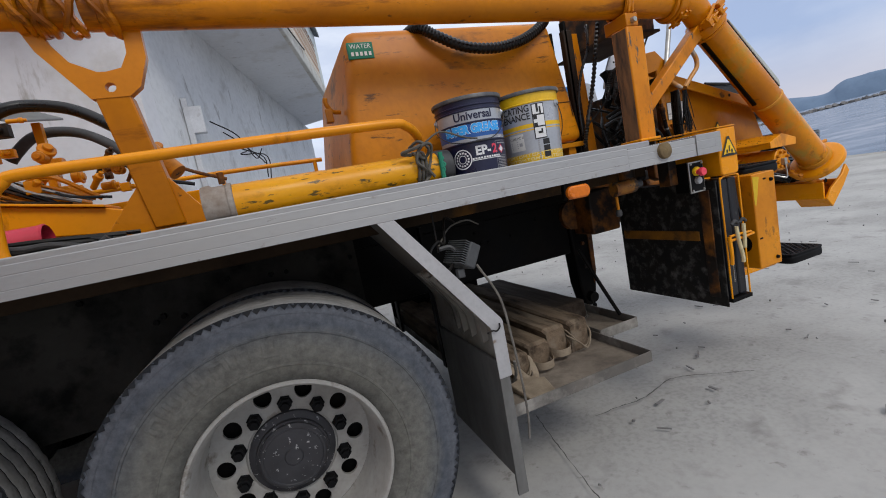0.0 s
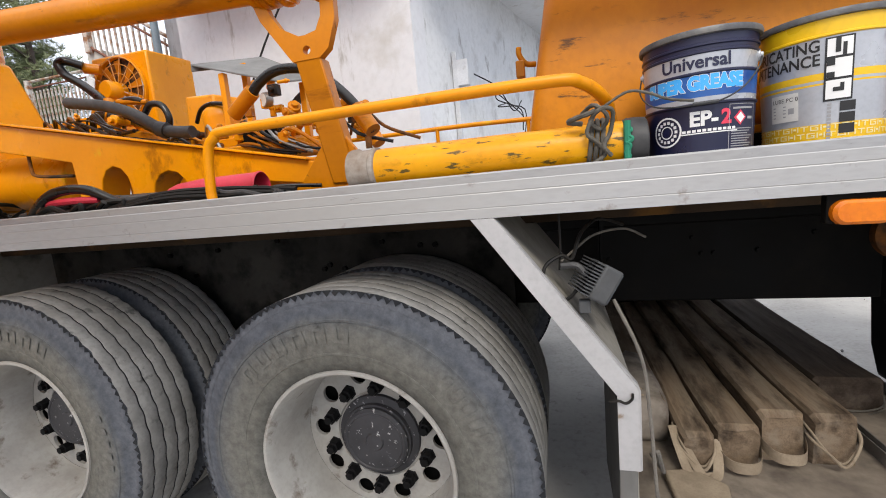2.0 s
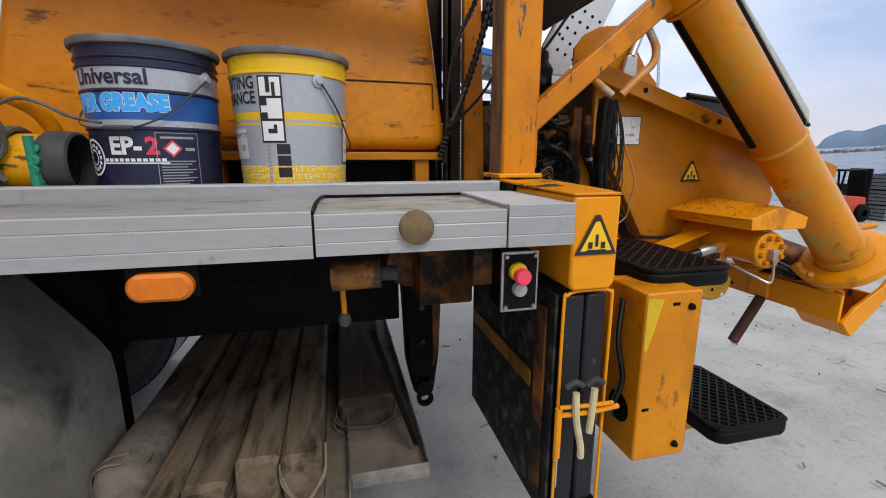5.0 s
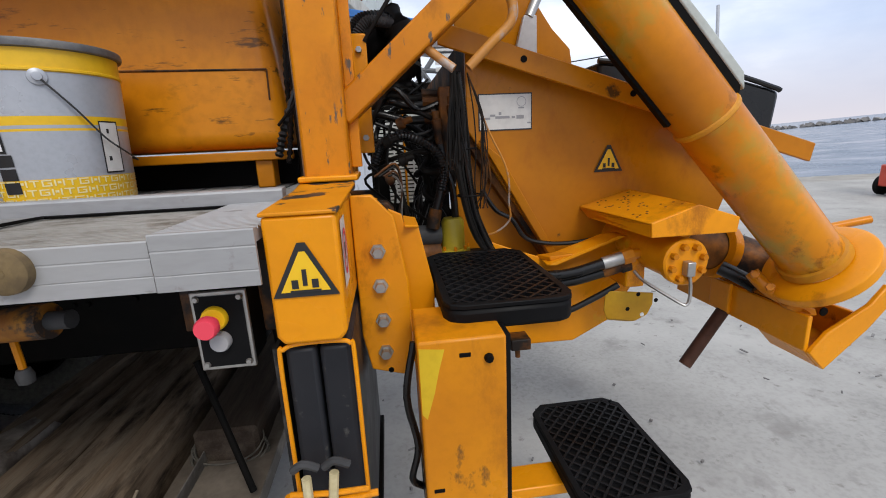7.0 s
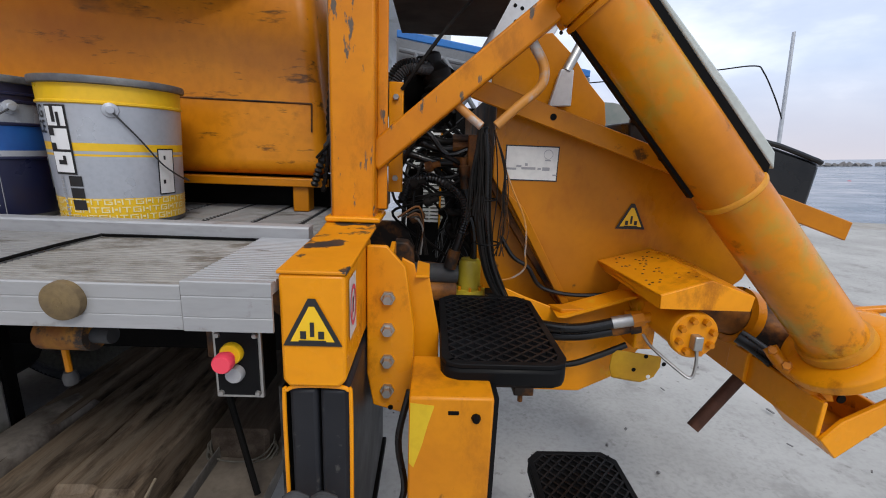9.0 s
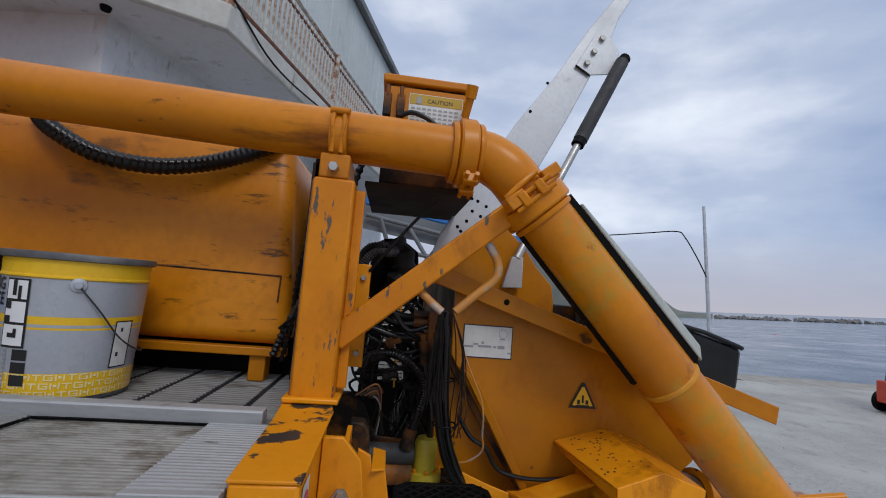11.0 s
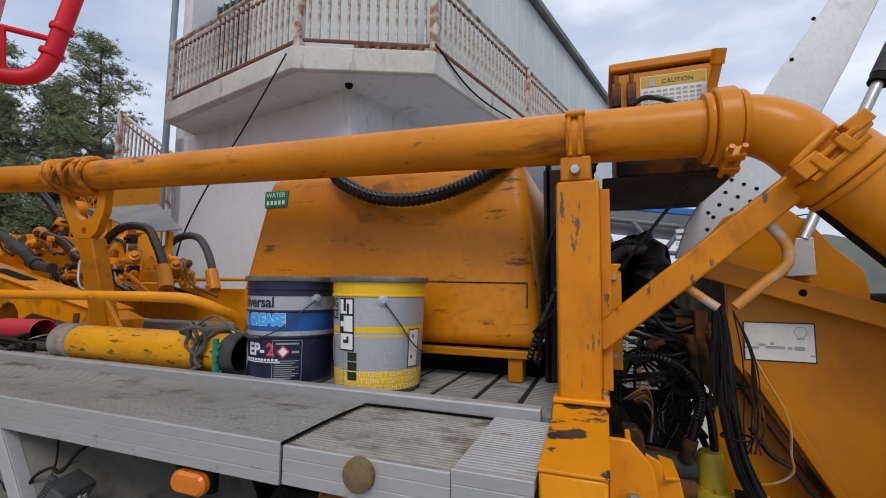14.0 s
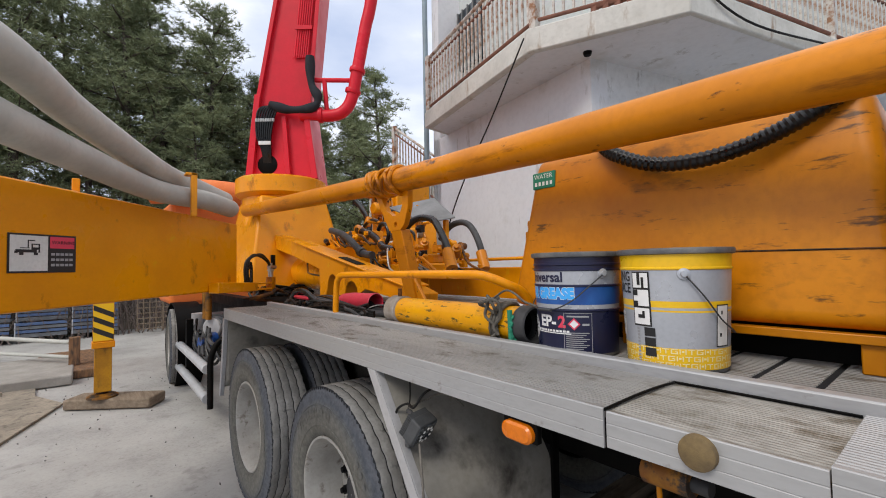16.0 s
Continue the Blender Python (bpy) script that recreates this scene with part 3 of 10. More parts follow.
# ---- ground, sea, distance ----
bm = B()
q = [bm.verts.new(V(*p)) for p in ((-60, -40, 0), (9.6, -40, 0), (9.6, 9.2, 0), (-60, 9.2, 0))]
bm.faces.new(q)
q = [bm.verts.new(V(*p)) for p in ((9.6, -40, 0), (14.5, -40, 0), (14.5, 8.7, 0), (9.6, 9.2, 0))]
bm.faces.new(q)
bmesh.ops.remove_doubles(bm, verts=bm.verts[:], dist=1e-4)
bmesh.ops.subdivide_edges(bm, edges=bm.edges[:], cuts=24, use_grid_fill=True)
for v in bm.verts:
    if 8.5 > v.co.y and v.co.x < 13:
        v.co.z = 0.015 * (noise.noise(v.co * 0.3)) - 0.008
tagged(part("ground", bm, M_concrete, None), "pale grey worn concrete apron, stained and dusty", "ground", kind="structure")
bm = B()
prism(bm, [(9.6, 9.2, -0.004), (14.5, 8.7, -0.004), (14.5, 8.7, -3), (9.6, 9.2, -3)], (0.12, 1.2, 0))
box(bm, 14.5, 15.3, -40, 9.9, -3, -0.004)
tagged(part("quay_edge", bm, M_kerb, None), "rough concrete quay edge above the water", "quay", kind="structure")
bm = B()
q = [bm.verts.new(V(*p)) for p in ((-100, 9.5, -1.6), (15, 9.5, -1.6), (15, -3000, -1.6), (4000, -3000, -1.6), (4000, 4000, -1.6), (-100, 4000, -1.6))]
bm.faces.new(q)
tagged(part("water", bm, M_water, None), "calm blue-grey sea under a cloudy sky", "sea", kind="structure")

SEA = Matrix.Translation((9.6, 9.2, 0)) @ Matrix.Rotation(radians(3.3), 4, V(math.sin(radians(-38)), -math.cos(radians(-38)), 0)) @ Matrix.Translation((-9.6, -9.2, 0))
bpy.data.objects["water"].matrix_basis = SEA
# far shores
def ridge(name, pts, depth, material, label, seed, base=-2.0, rough=0.12, kind="structure"):
    bm = B()
    cols = []
    for i, (x, y, h) in enumerate(spline([(p[0], p[1], p[2]) for p in pts], 10)):
        out = V(x, y).normalized()
        hh = h * (1 + rough * noise.noise(V(x * 0.02 + seed, y * 0.02, 0))) + rough * h * 0.5 * noise.noise(V(x * 0.11 + seed, y * 0.11, 3))
        cols.append([bm.verts.new(V(x, y, base)), bm.verts.new(V(x + out.x * depth * 0.4, y + out.y * depth * 0.4, base + (hh - base) * 0.7)), bm.verts.new(V(x + out.x * depth, y + out.y * depth, hh))])
    for a, b in zip(cols, cols[1:]):
        for k in range(2):
            bm.faces.new((a[k], b[k], b[k + 1], a[k + 1]))
    o = tagged(part(name, bm, material, None), label, name, kind=kind)
    o.matrix_basis = SEA
    return o


def polar(az, up, r):
    """A point of a skyline: bearing and height in degrees, r metres out."""
    return (r * math.cos(radians(az)), r * math.sin(radians(az)), 1.6 + r * math.tan(radians(up)))


ridge("far_hill", [polar(a, e, 2000) for a, e in ((12, 1.5), (18, 2.1), (21, 1.7), (23.5, 1.8), (25.4, 1.78), (26.2, 1.55), (27.2, 1.0), (28.7, 1.15), (30.4, 1.6), (31.5, 1.85), (33, 1.4), (34.3, 1.5), (35.6, 0.95), (36.1, 0.3), (36.6, -0.08))], 60, M_hill, "hills across the water, coloured hazy blue", 3.0, rough=0.05)
ridge("headland", [polar(a, e, 250) for a, e in ((76, 7.0), (70, 7.2), (65, 6.4), (62, 5.5), (59.9, 4.65), (58.2, 3.75), (57, 2.6), (56.1, 1.6), (55.3, 0.75), (54.4, 0.1), (53, -0.1), (51, -0.2))], 9, M_nearhill, "wooded headland at the water's edge", 8.0, rough=0.10)
bm = B()
rng = random.Random(5)
for i in range(150):
    a = i / 149
    p = V(150 + 190 * a, 205 - 60 * a, -1.6)
    s = rng.uniform(0.7, 1.5)
    box(bm, -s, s, -s, s, -0.5, s * 0.9, Matrix.Translation(p + V(rng.uniform(-1, 1), rng.uniform(-2, 2), 0)) @ Euler((rng.random(), rng.random(), rng.random())).to_matrix().to_4x4())
tagged(part("breakwater", bm, M_rock, None), "long low rubble breakwater out in the bay", "breakwater", kind="stuff").matrix_basis = SEA

# cracks in the apron
def crack(pts, w, label):
    bm = B()
    line = spline(pts, 8)
    rg = random.Random(len(pts))
    prev = None
    for i, p in enumerate(line):
        t = (line[min(i + 1, len(line) - 1)] - line[max(i - 1, 0)]).normalized()
        s = V(-t.y, t.x, 0) * w * rg.uniform(0.3, 1.0)
        j = V(rg.uniform(-1, 1), rg.uniform(-1, 1), 0) * w * 0.8
        cur = (bm.verts.new(V(p.x, p.y, 0.011) + s + j), bm.verts.new(V(p.x, p.y, 0.011) - s + j))
        if prev:
            bm.faces.new((prev[0], prev[1], cur[1], cur[0]))
        prev = cur
    tagged(part("ground_crack", bm, M_crack, None), label, "crack", kind="structure")


crack([(-0.03, 0.408, 0), (0.12, 0.40, 0), (0.247, 0.384, 0), (0.38, 0.41, 0), (0.51, 0.437, 0), (0.65, 0.374, 0), (0.865, 0.224, 0)], 0.004, "dark jagged crack in the concrete ground")
crack([(-0.254, 0.604, 0), (-0.306, 0.385, 0), (-0.351, 0.182, 0), (-0.392, -0.02, 0), (-0.41, -0.2, 0)], 0.003, "thin dark crack in the concrete ground")
bm = B()
rng = random.Random(12)
for i in range(240):
    x, y = (rng.uniform(-0.5, 6), rng.uniform(-1.0, 5)) if i % 2 else (rng.uniform(-8, -3), rng.uniform(-2.5, 0.2))
    s = rng.uniform(0.002, 0.007)
    box(bm, -s, s * 1.3, -s * 0.8, s, -s, s * 0.3, Matrix.Translation((x, y, 0.010)) @ Euler((rng.random() * 3, rng.random() * 3, rng.random() * 3)).to_matrix().to_4x4())
for i in range(60):
    x, y = rng.uniform(0.0, 4.0), rng.uniform(-0.6, 4.0)
    a, L, w = rng.uniform(0, 6.3), rng.uniform(0.008, 0.035), rng.uniform(0.003, 0.008)
    box(bm, -L, L, -w, w, -0.002, 0.003, Matrix.Translation((x, y, 0.011)) @ pose(0, 0, 0, 0, 0, math.degrees(a)))
tagged(part("gravel_crumbs", bm, M_rock, None), "loose gravel crumbs and chips on the concrete", "gravel", kind="stuff")

# ---- the pump truck ----
truck = thing("pump_truck", (-2.0, 1.2, 0), "orange concrete pump truck with a grey aluminium deck parked on concrete", "truck")


def tpart(name, bm, material, label="", bev=0.0, smooth=38, parent=None):
    return part(name, bm, material, parent or truck, label, bev, smooth)


# outer deck board: ribbed aluminium extrusion with a folded front
def ribbed(bm, x0, x1, y0, y1, z, pitch=0.0122, h=0.003, thick=0.02, face=None):
    prof = []
    n = max(2, int((y1 - y0 - 0.012) / pitch))
    p = (y1 - y0 - 0.012) / n
    prof.append((y0, z))
    for i in range(n):
        y = y0 + 0.012 + i * p
        prof += [(y, z), (y + p * 0.12, z - h), (y + p * 0.42, z - h), (y + p * 0.54, z)]
    prof += [(y1, z), (y1, z - thick)]
    prof += [(y0, z - thick)]
    prism(bm, [(x0, y, zz) for y, zz in prof], (x1 - x0, 0, 0))


def fascia(x0, x1, y, z, face, label):
    """The folded front of a deck board, with two drawn lines."""
    bm = B()
    prof = [(y + 0.006, z - 0.003), (y + 0.006, face), (y, face), (y, face + 0.022), (y + 0.0011, face + 0.0235), (y, face + 0.025), (y, z - 0.026), (y + 0.0009, z - 0.024), (y, z - 0.022), (y, z - 0.001), (y + 0.002, z + 0.0008), (y + 0.006, z + 0.0008)]
    prism(bm, [(x0, a, b) for a, b in prof], (x1 - x0, 0, 0))
    tpart("deck_fascia", bm, M_alu, label, smooth=4)


x = -3.31
deck = None
for x1 in (0.0,):
    bm = B()
    ribbed(bm, x + (0.0015 if deck else 0), x1 - 0.0015, 0.0065, 0.333, 1.27, h=0.0045)
    o = tpart("deck_board", bm, M_alutop, "ribbed aluminium deck board, trodden and dirty, darkened for dimmer light")
    fascia(x + (0.0015 if deck else 0), x1 - 0.0015, 0.0, 1.27, 1.188, "smooth aluminium front edge of the deck")
    deck = deck or o
    x = x1
bm = B()
ribbed(bm, 0.362, 0.503, 0.0065, 0.333, 1.273)
tpart("deck_end_board", bm, M_alu, "ribbed bright aluminium deck end")
fascia(0.362, 0.503, 0.0, 1.273, 1.19, "bright aluminium front edge")
bm = B()
ribbed(bm, 0.003, 0.359, 0.0105, 0.335, 1.264, h=0.0022)
tpart("deck_cover", bm, M_aluworn, "worn and dirty aluminium cover in the deck")
fascia(0.003, 0.359, 0.004, 1.264, 1.19, "scratched aluminium edge of the cover")
bm = B()
sweep(bm, [(0.0, 0.003, 1.268), (0.0, 0.17, 1.270), (0.012, 0.30, 1.2705), (0.04, 0.327, 1.268), (0.358, 0.329, 1.268)], 0.0034, 6, 5)
tpart("rubber_seam", bm, M_black)
bm = B()
lathe(bm, [(0, -0.016), (0.027, -0.016), (0.031, -0.013), (0.032, -0.003), (0.032, 0.0)], (0.182, 0.004, 1.237), (0, 1, 0), 28)
lathe(bm, [(0.006, -0.0165), (0.005, -0.012), (0.0, -0.012)], (0.182, 0.004, 1.237), (0, 1, 0), 12)
M_buffer = mat("dirty_rubber_buffer", (0.22, 0.15, 0.06), (0.13, 0.09, 0.045), 0.8, scale=25, fine=120, bump=0.4)
tpart("buffer", bm, M_buffer, "round dirty brown rubber buffer")
# lip and inner deck
bm = B()
prism(bm, [(-3.31, 0.335, 1.262), (-3.31, 0.335, 1.296), (-3.31, 0.339, 1.30), (-3.31, 0.372, 1.30), (-3.31, 0.372, 1.262)], (3.78, 0, 0))
tpart("deck_lip", bm, M_alu, "raised aluminium lip along the deck", bev=0.0015)
for k, (a, b) in enumerate(((-0.7, -0.142), (-0.124, -0.009), (0.009, 0.123), (0.141, 0.254), (0.273, 0.385), (0.403, 0.49))):
    bm = B()
    ribbed(bm, a, b, 0.374, 2.1, 1.272, pitch=0.02, h=0.007)
    tpart("inner_deck_board", bm, M_alutop, "ribbed grey aluminium deck board, dirty")
# Thin near-black sheet showing between the deck ribs.
tpart("deck_grime", one(box, -0.70, 0.49, 0.388, 0.95, 1.2635, 1.2675), M_groove, "black sheet in the deck grooves")
bm = B()
box(bm, -3.31, -0.703, 0.374, 2.1, 1.252, 1.270)
tpart("inner_deck_plate", bm, M_aluworn, "dirty flat deck plate")
# Grimy frame; the shade under the deck is put into its dark colour.
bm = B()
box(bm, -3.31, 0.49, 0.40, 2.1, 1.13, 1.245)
tpart("deck_frame", bm, mat("shaded_brown_grime", (0.05, 0.030, 0.015), (0.028, 0.018, 0.011), 0.7, scale=5, bump=0.2, wear=(0.12, 0.055, 0.012), wear_scale=4, wear_at=0.64, wear_soft=0.06, spec=0.15), "dirty orange steel frame under the deck, darkened for shade", bev=0.004)
for x in (-3.0, -2.05, -0.75, -0.45, 0.1):
    tpart("deck_bearer", one(box, x, x + 0.05, 0.02, 0.40, 1.19, 1.245), M_rust, bev=0.003)
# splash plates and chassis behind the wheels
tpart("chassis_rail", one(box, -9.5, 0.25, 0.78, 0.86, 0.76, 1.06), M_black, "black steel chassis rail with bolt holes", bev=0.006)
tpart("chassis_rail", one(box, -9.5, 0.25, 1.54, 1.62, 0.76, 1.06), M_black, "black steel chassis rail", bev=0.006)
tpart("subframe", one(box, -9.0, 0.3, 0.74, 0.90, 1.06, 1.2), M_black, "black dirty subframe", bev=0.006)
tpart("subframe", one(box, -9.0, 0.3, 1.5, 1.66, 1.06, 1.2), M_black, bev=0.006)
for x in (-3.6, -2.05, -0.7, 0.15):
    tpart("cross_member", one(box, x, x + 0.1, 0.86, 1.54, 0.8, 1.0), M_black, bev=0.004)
# Dusty plate, its colour lowered to carry the shade under the deck.
tpart("inner_fender", one(box, -3.4, -0.98, 0.66, 0.68, 0.62, 1.13), mat("shaded_dusty_plate", (0.032, 0.031, 0.028), (0.018, 0.017, 0.015), 0.8, scale=4, fine=50, bump=0.15, wear=(0.008, 0.008, 0.008), wear_scale=6, wear_at=0.57, wear_soft=0.08, dust=(0.05, 0.047, 0.041), dust_at=0.58, spec=0.1), "dusty splash plate behind the wheels, darkened for shade")
rng = random.Random(3)
for i in range(14):
    tpart("bolt", one(lathe, [(0, -0.014), (0.011, -0.014), (0.012, 0)], (rng.uniform(-3.1, -1.0), 0.66, rng.uniform(0.95, 1.15)), (0, 1, 0), 6), M_black)
for x, z in ((-0.62, 0.93), (-0.30, 0.94), (-0.26, 0.94), (-0.12, 0.945), (-0.33, 1.0), (0.05, 1.0)):
    tpart("bolt", one(lathe, [(0, -0.01), (0.008, -0.01), (0.009, 0)], (x, 0.78, z), (0, 1, 0), 6), M_black)
bm = B()
cyl(bm, (-1.39, 0.26, 0.5), (-1.39, 2.1, 0.5), 0.09, 16)
cyl(bm, (-1.39, 1.0, 0.5), (-1.39, 1.4, 0.5), 0.22, 20)
tpart("axle", bm, M_black)
bm = B()
cyl(bm, (-2.70, 0.26, 0.5), (-2.70, 2.1, 0.5), 0.09, 16)
cyl(bm, (-2.70, 1.0, 0.5), (-2.70, 1.4, 0.5), 0.22, 20)
tpart("axle", bm, M_black)
for i in range(7):
    bm = B()
    L = 0.62 - i * 0.06
    prism(bm, [(-2.05 - L, 0.9, 0.70 - i * 0.018), (-2.05, 0.9, 0.64 - i * 0.018), (-2.05 + L, 0.9, 0.70 - i * 0.018), (-2.05 + L, 0.9, 0.715 - i * 0.018), (-2.05, 0.9, 0.655 - i * 0.018), (-2.05 - L, 0.9, 0.715 - i * 0.018)], (0, 0.09, 0))
    tpart("leaf_spring", bm, M_black)


# wheels
def tyre_profile(w):
    half = [(0.292, 0.030), (0.300, 0.018), (0.325, 0.008), (0.37, 0.000), (0.42, 0.000), (0.452, 0.005), (0.478, 0.012), (0.500, 0.017), (0.510, 0.020)]
    return half


def make_wheel(root, W=0.275, outer=True):
    """A wheel about the origin; its outer side faces -y."""
    N = 96
    tyre = B()
    side = tyre_profile(W)
    lathe(tyre, side, (0, 0, 0), (0, 1, 0), N, shift=None)
    lathe(tyre, [(r, W - h) for r, h in side], (0, 0, 0), (0, 1, 0), N)
    for r, h in ((0.352, 0.004), (0.445, 0.003)):
        lathe(tyre, [(r - 0.006, h + 0.003), (r - 0.003, h - 0.002), (r + 0.003, h - 0.002), (r + 0.006, h + 0.003)], (0, 0, 0), (0, 1, 0), N)
    t = part("tyre", tyre, M_tyre, root, "dusty black truck tyre sidewall")
    tread, walls, edge_wall = B(), B(), B()
    gy = [0.064, 0.113, 0.162, 0.211]
    edges = [0.0190]
    for g in gy:
        edges += [g - 0.0022, g + 0.0022]
    edges.append(W - 0.0190)
    M = 180
    jag = random.Random(6)
    jags = [jag.uniform(-0.001, 0.006) if i % 3 else -0.002 for i in range(M)]
    for k in range(0, len(edges), 2):
        a, b = edges[k], edges[k + 1]
        first, last = k == 0, k == len(edges) - 2

        def lower(kk, i, f=first):
            return jags[i] if f else (0.0016 if (i // 2) % 2 else -0.0016)

        def upper(kk, i, l=last):
            return -jags[i] if l else (0.0016 if (i // 2) % 2 else -0.0016)

        def top(kk, i, lo=lower, up=upper):
            return lo(kk, i) if kk < 2 else up(kk, i)
        lathe(tread, [(0.5236, a), (0.5248, a + 0.0025), (0.5248, b - 0.0025), (0.5236, b)], (0, 0, 0), (0, 1, 0), M, shift=top)
        lathe(edge_wall if first else walls, [(0.510, a), (0.5236, a)], (0, 0, 0), (0, 1, 0), M, shift=lower)
        lathe(edge_wall if last else walls, [(0.5236, b), (0.510, b)], (0, 0, 0), (0, 1, 0), M, shift=upper)
    part("tread", tread, M_tread, root, "worn dusty tread ribs with zigzag edges", smooth=50)
    # Rib walls coloured near-black to give the shade inside the grooves.
    part("tread_wall", walls, M_groove, root)
    for y0, s in ((0, 1), (W, -1)):
        lathe(edge_wall, [(0.496, y0 + s * 0.0150), (0.510, y0 + s * 0.0175), (0.5195, y0 + s * 0.0205), (0.5222, y0 + s * 0.0265)], (0, 0, 0), (0, 1, 0), N)
    part("shoulder", edge_wall, M_tyre, root, "scuffed tyre shoulder", smooth=50)
    nick = B()
    inner = [jag.uniform(0.506, 0.514) if i % 2 else jag.uniform(0.520, 0.5235) for i in range(260)]
    ring = [[nick.verts.new(V(math.cos(w) * r, 0.0158 + 0.002 * (r - 0.51) / 0.014, math.sin(w) * r)) for r in (inner[i], 0.5245)] for i in range(260) for w in (2 * math.pi * i / 260,)]
    for i in range(260):
        p, q = ring[i], ring[(i + 1) % 260]
        nick.faces.new((p[0], q[0], q[1], p[1]))
    part("shoulder_nick", nick, M_groove, root)
    g = B()
    lathe(g, [(0.509, 0.03), (0.509, W - 0.03)], (0, 0, 0), (0, 1, 0), N)
    part("tread_groove", g, M_groove, root)
    if outer:
        # raised marks on the sidewall
        for a0, a1 in [(96 + i * 9.5, 96 + i * 9.5 + 6.0) for i in range(6)] + [(30 + i * 6, 30 + i * 6 + 3) for i in range(5)]:
            mk = B()
            for j in range(4):
                u, v = radians(a0 + (a1 - a0) * j / 4), radians(a0 + (a1 - a0) * (j + 1) / 4)
                if j in (0, 3) or a0 < 90:
                    pr = (0.385, 0.43)
                else:
                    pr = (0.42, 0.43) if int(a0) % 2 else (0.385, 0.395)
                mk.faces.new([mk.verts.new(V(math.cos(w) * r, -0.0035, math.sin(w) * r)) for w, r in ((u, pr[0]), (v, pr[0]), (v, pr[1]), (u, pr[1]))])
            bmesh.ops.remove_doubles(mk, verts=mk.verts[:], dist=1e-5)
            part("sidewall_mark", mk, M_tyre, root)
    rim = B()
    if outer:
        lathe(rim, [(0.283, 0.05), (0.292, 0.034), (0.300, 0.022), (0.297, 0.014), (0.288, 0.014), (0.280, 0.024), (0.277, 0.06), (0.268, 0.075), (0.262, 0.165), (0.255, 0.203)], (0, 0, 0), (0, 1, 0), 64)
        lathe(rim, [(0.145, 0.196), (0.142, 0.203), (0.11, 0.203)], (0, 0, 0), (0, 1, 0), 64)
        for i in range(10):
            cth = radians(36 * i + 9)
            ring0, ring1, ring2 = [], [], []
            for s in range(24):
                f = 2 * math.pi * s / 24
                cu, sv = math.cos(f), math.sin(f)
                k = 1 / max(abs(cu), abs(sv))
                def at(u, v, dy=0.0):
                    r = 0.2 + v * 0.055
                    th = cth + u * radians(18)
                    return rim.verts.new(V(math.cos(th) * r, 0.200 + dy + 0.004 * v, math.sin(th) * r))
                ring0.append(at(cu * k, sv * k))
                ring1.append(at(0.44 * cu, 0.10 + 0.52 * sv))
                ring2.append(at(0.44 * cu, 0.10 + 0.52 * sv, 0.012))
            for s in range(24):
                j = (s + 1) % 24
                rim.faces.new((ring0[s], ring0[j], ring1[j], ring1[s]))
                rim.faces.new((ring1[s], ring1[j], ring2[j], ring2[s]))
        bmesh.ops.remove_doubles(rim, verts=rim.verts[:], dist=1e-5)
        rm = part("rim", rim, M_rim, root, "dusty white pressed steel rim")
        hub = B()
        lathe(hub, [(0.138, 0.206), (0.136, 0.192), (0.124, 0.186), (0.116, 0.184), (0.114, 0.172), (0.10, 0.170)], (0, 0, 0), (0, 1, 0), 40)
        part("hub", hub, M_hub, root, "black greasy hub barrel")
        cap = B()
        lathe(cap, [(0.108, 0.174), (0.108, 0.160), (0.100, 0.153), (0.094, 0.153), (0.091, 0.156), (0.03, 0.156), (0.026, 0.151), (0, 0.151)], (0, 0, 0), (0, 1, 0), 28)
        part("hub_cap", cap, M_hub, root, "dark hub cap with paint specks")
        for i in range(10):
            a = radians(36 * i + 27)
            c = V(math.cos(a) * 0.1675, 0, math.sin(a) * 0.1675)
            nb = B()
            lathe(nb, [(0.026, 0.204), (0.025, 0.194), (0.021, 0.192), (0.021, 0.168), (0.015, 0.166), (0.014, 0.154), (0, 0.153)], c, (0, 1, 0), 6)
            part("wheel_nut", nb, M_blackplastic, root)
        bb = B()
        lathe(bb, [(0.262, 0.235), (0.10, 0.245), (0.0, 0.245)], (0, 0, 0), (0, 1, 0), 40)
        part("brake_drum", bb, M_black, root)
    else:
        lathe(rim, [(0.292, 0.034), (0.300, 0.022), (0.288, 0.014), (0.277, 0.06), (0.262, 0.14), (0.1, 0.15), (0, 0.15)], (0, 0, 0), (0, 1, 0), 48)
        part("rim", rim, M_black, root)
    return root


def wheel_at(x, y, z, outer=True, turn=0.0, steer=0.0, protos={}):
    m = Matrix.Translation((x, y, z)) @ pose(0, 0, 0, 0, turn, steer)
    if outer not in protos:
        base = B()
        lathe(base, [(0.118, 0.247), (0.10, 0.258), (0.0, 0.258)], (0, 0, 0), (0, 1, 0), 24)
        root = new("wheel", meshed("wheel", base, M_black))
        root["label"] = "dusty truck wheel with a white steel rim" if outer else "inner dual truck wheel"
        make_wheel(root, outer=outer)
        root.parent = truck
        root.matrix_parent_inverse = Matrix.Translation(-truck.location)
        root.matrix_basis = m
        protos[outer] = root
        return root
    c = copy_thing(protos[outer], m)
    return c


wheel_at(-1.39, 0.0, 0.5, True, 12)
wheel_at(-2.70, 0.0, 0.5, True, 40)
wheel_at(-6.85, 0.05, 0.5, True, 70, -4)
for x in (-1.39, -2.70):
    wheel_at(x, 0.315, 0.5, False)
    wheel_at(x, 1.81, 0.5, False, 10)
    wheel_at(x, 2.125, 0.5, False, 20)
wheel_at(-6.85, 2.1, 0.5, False, 20)

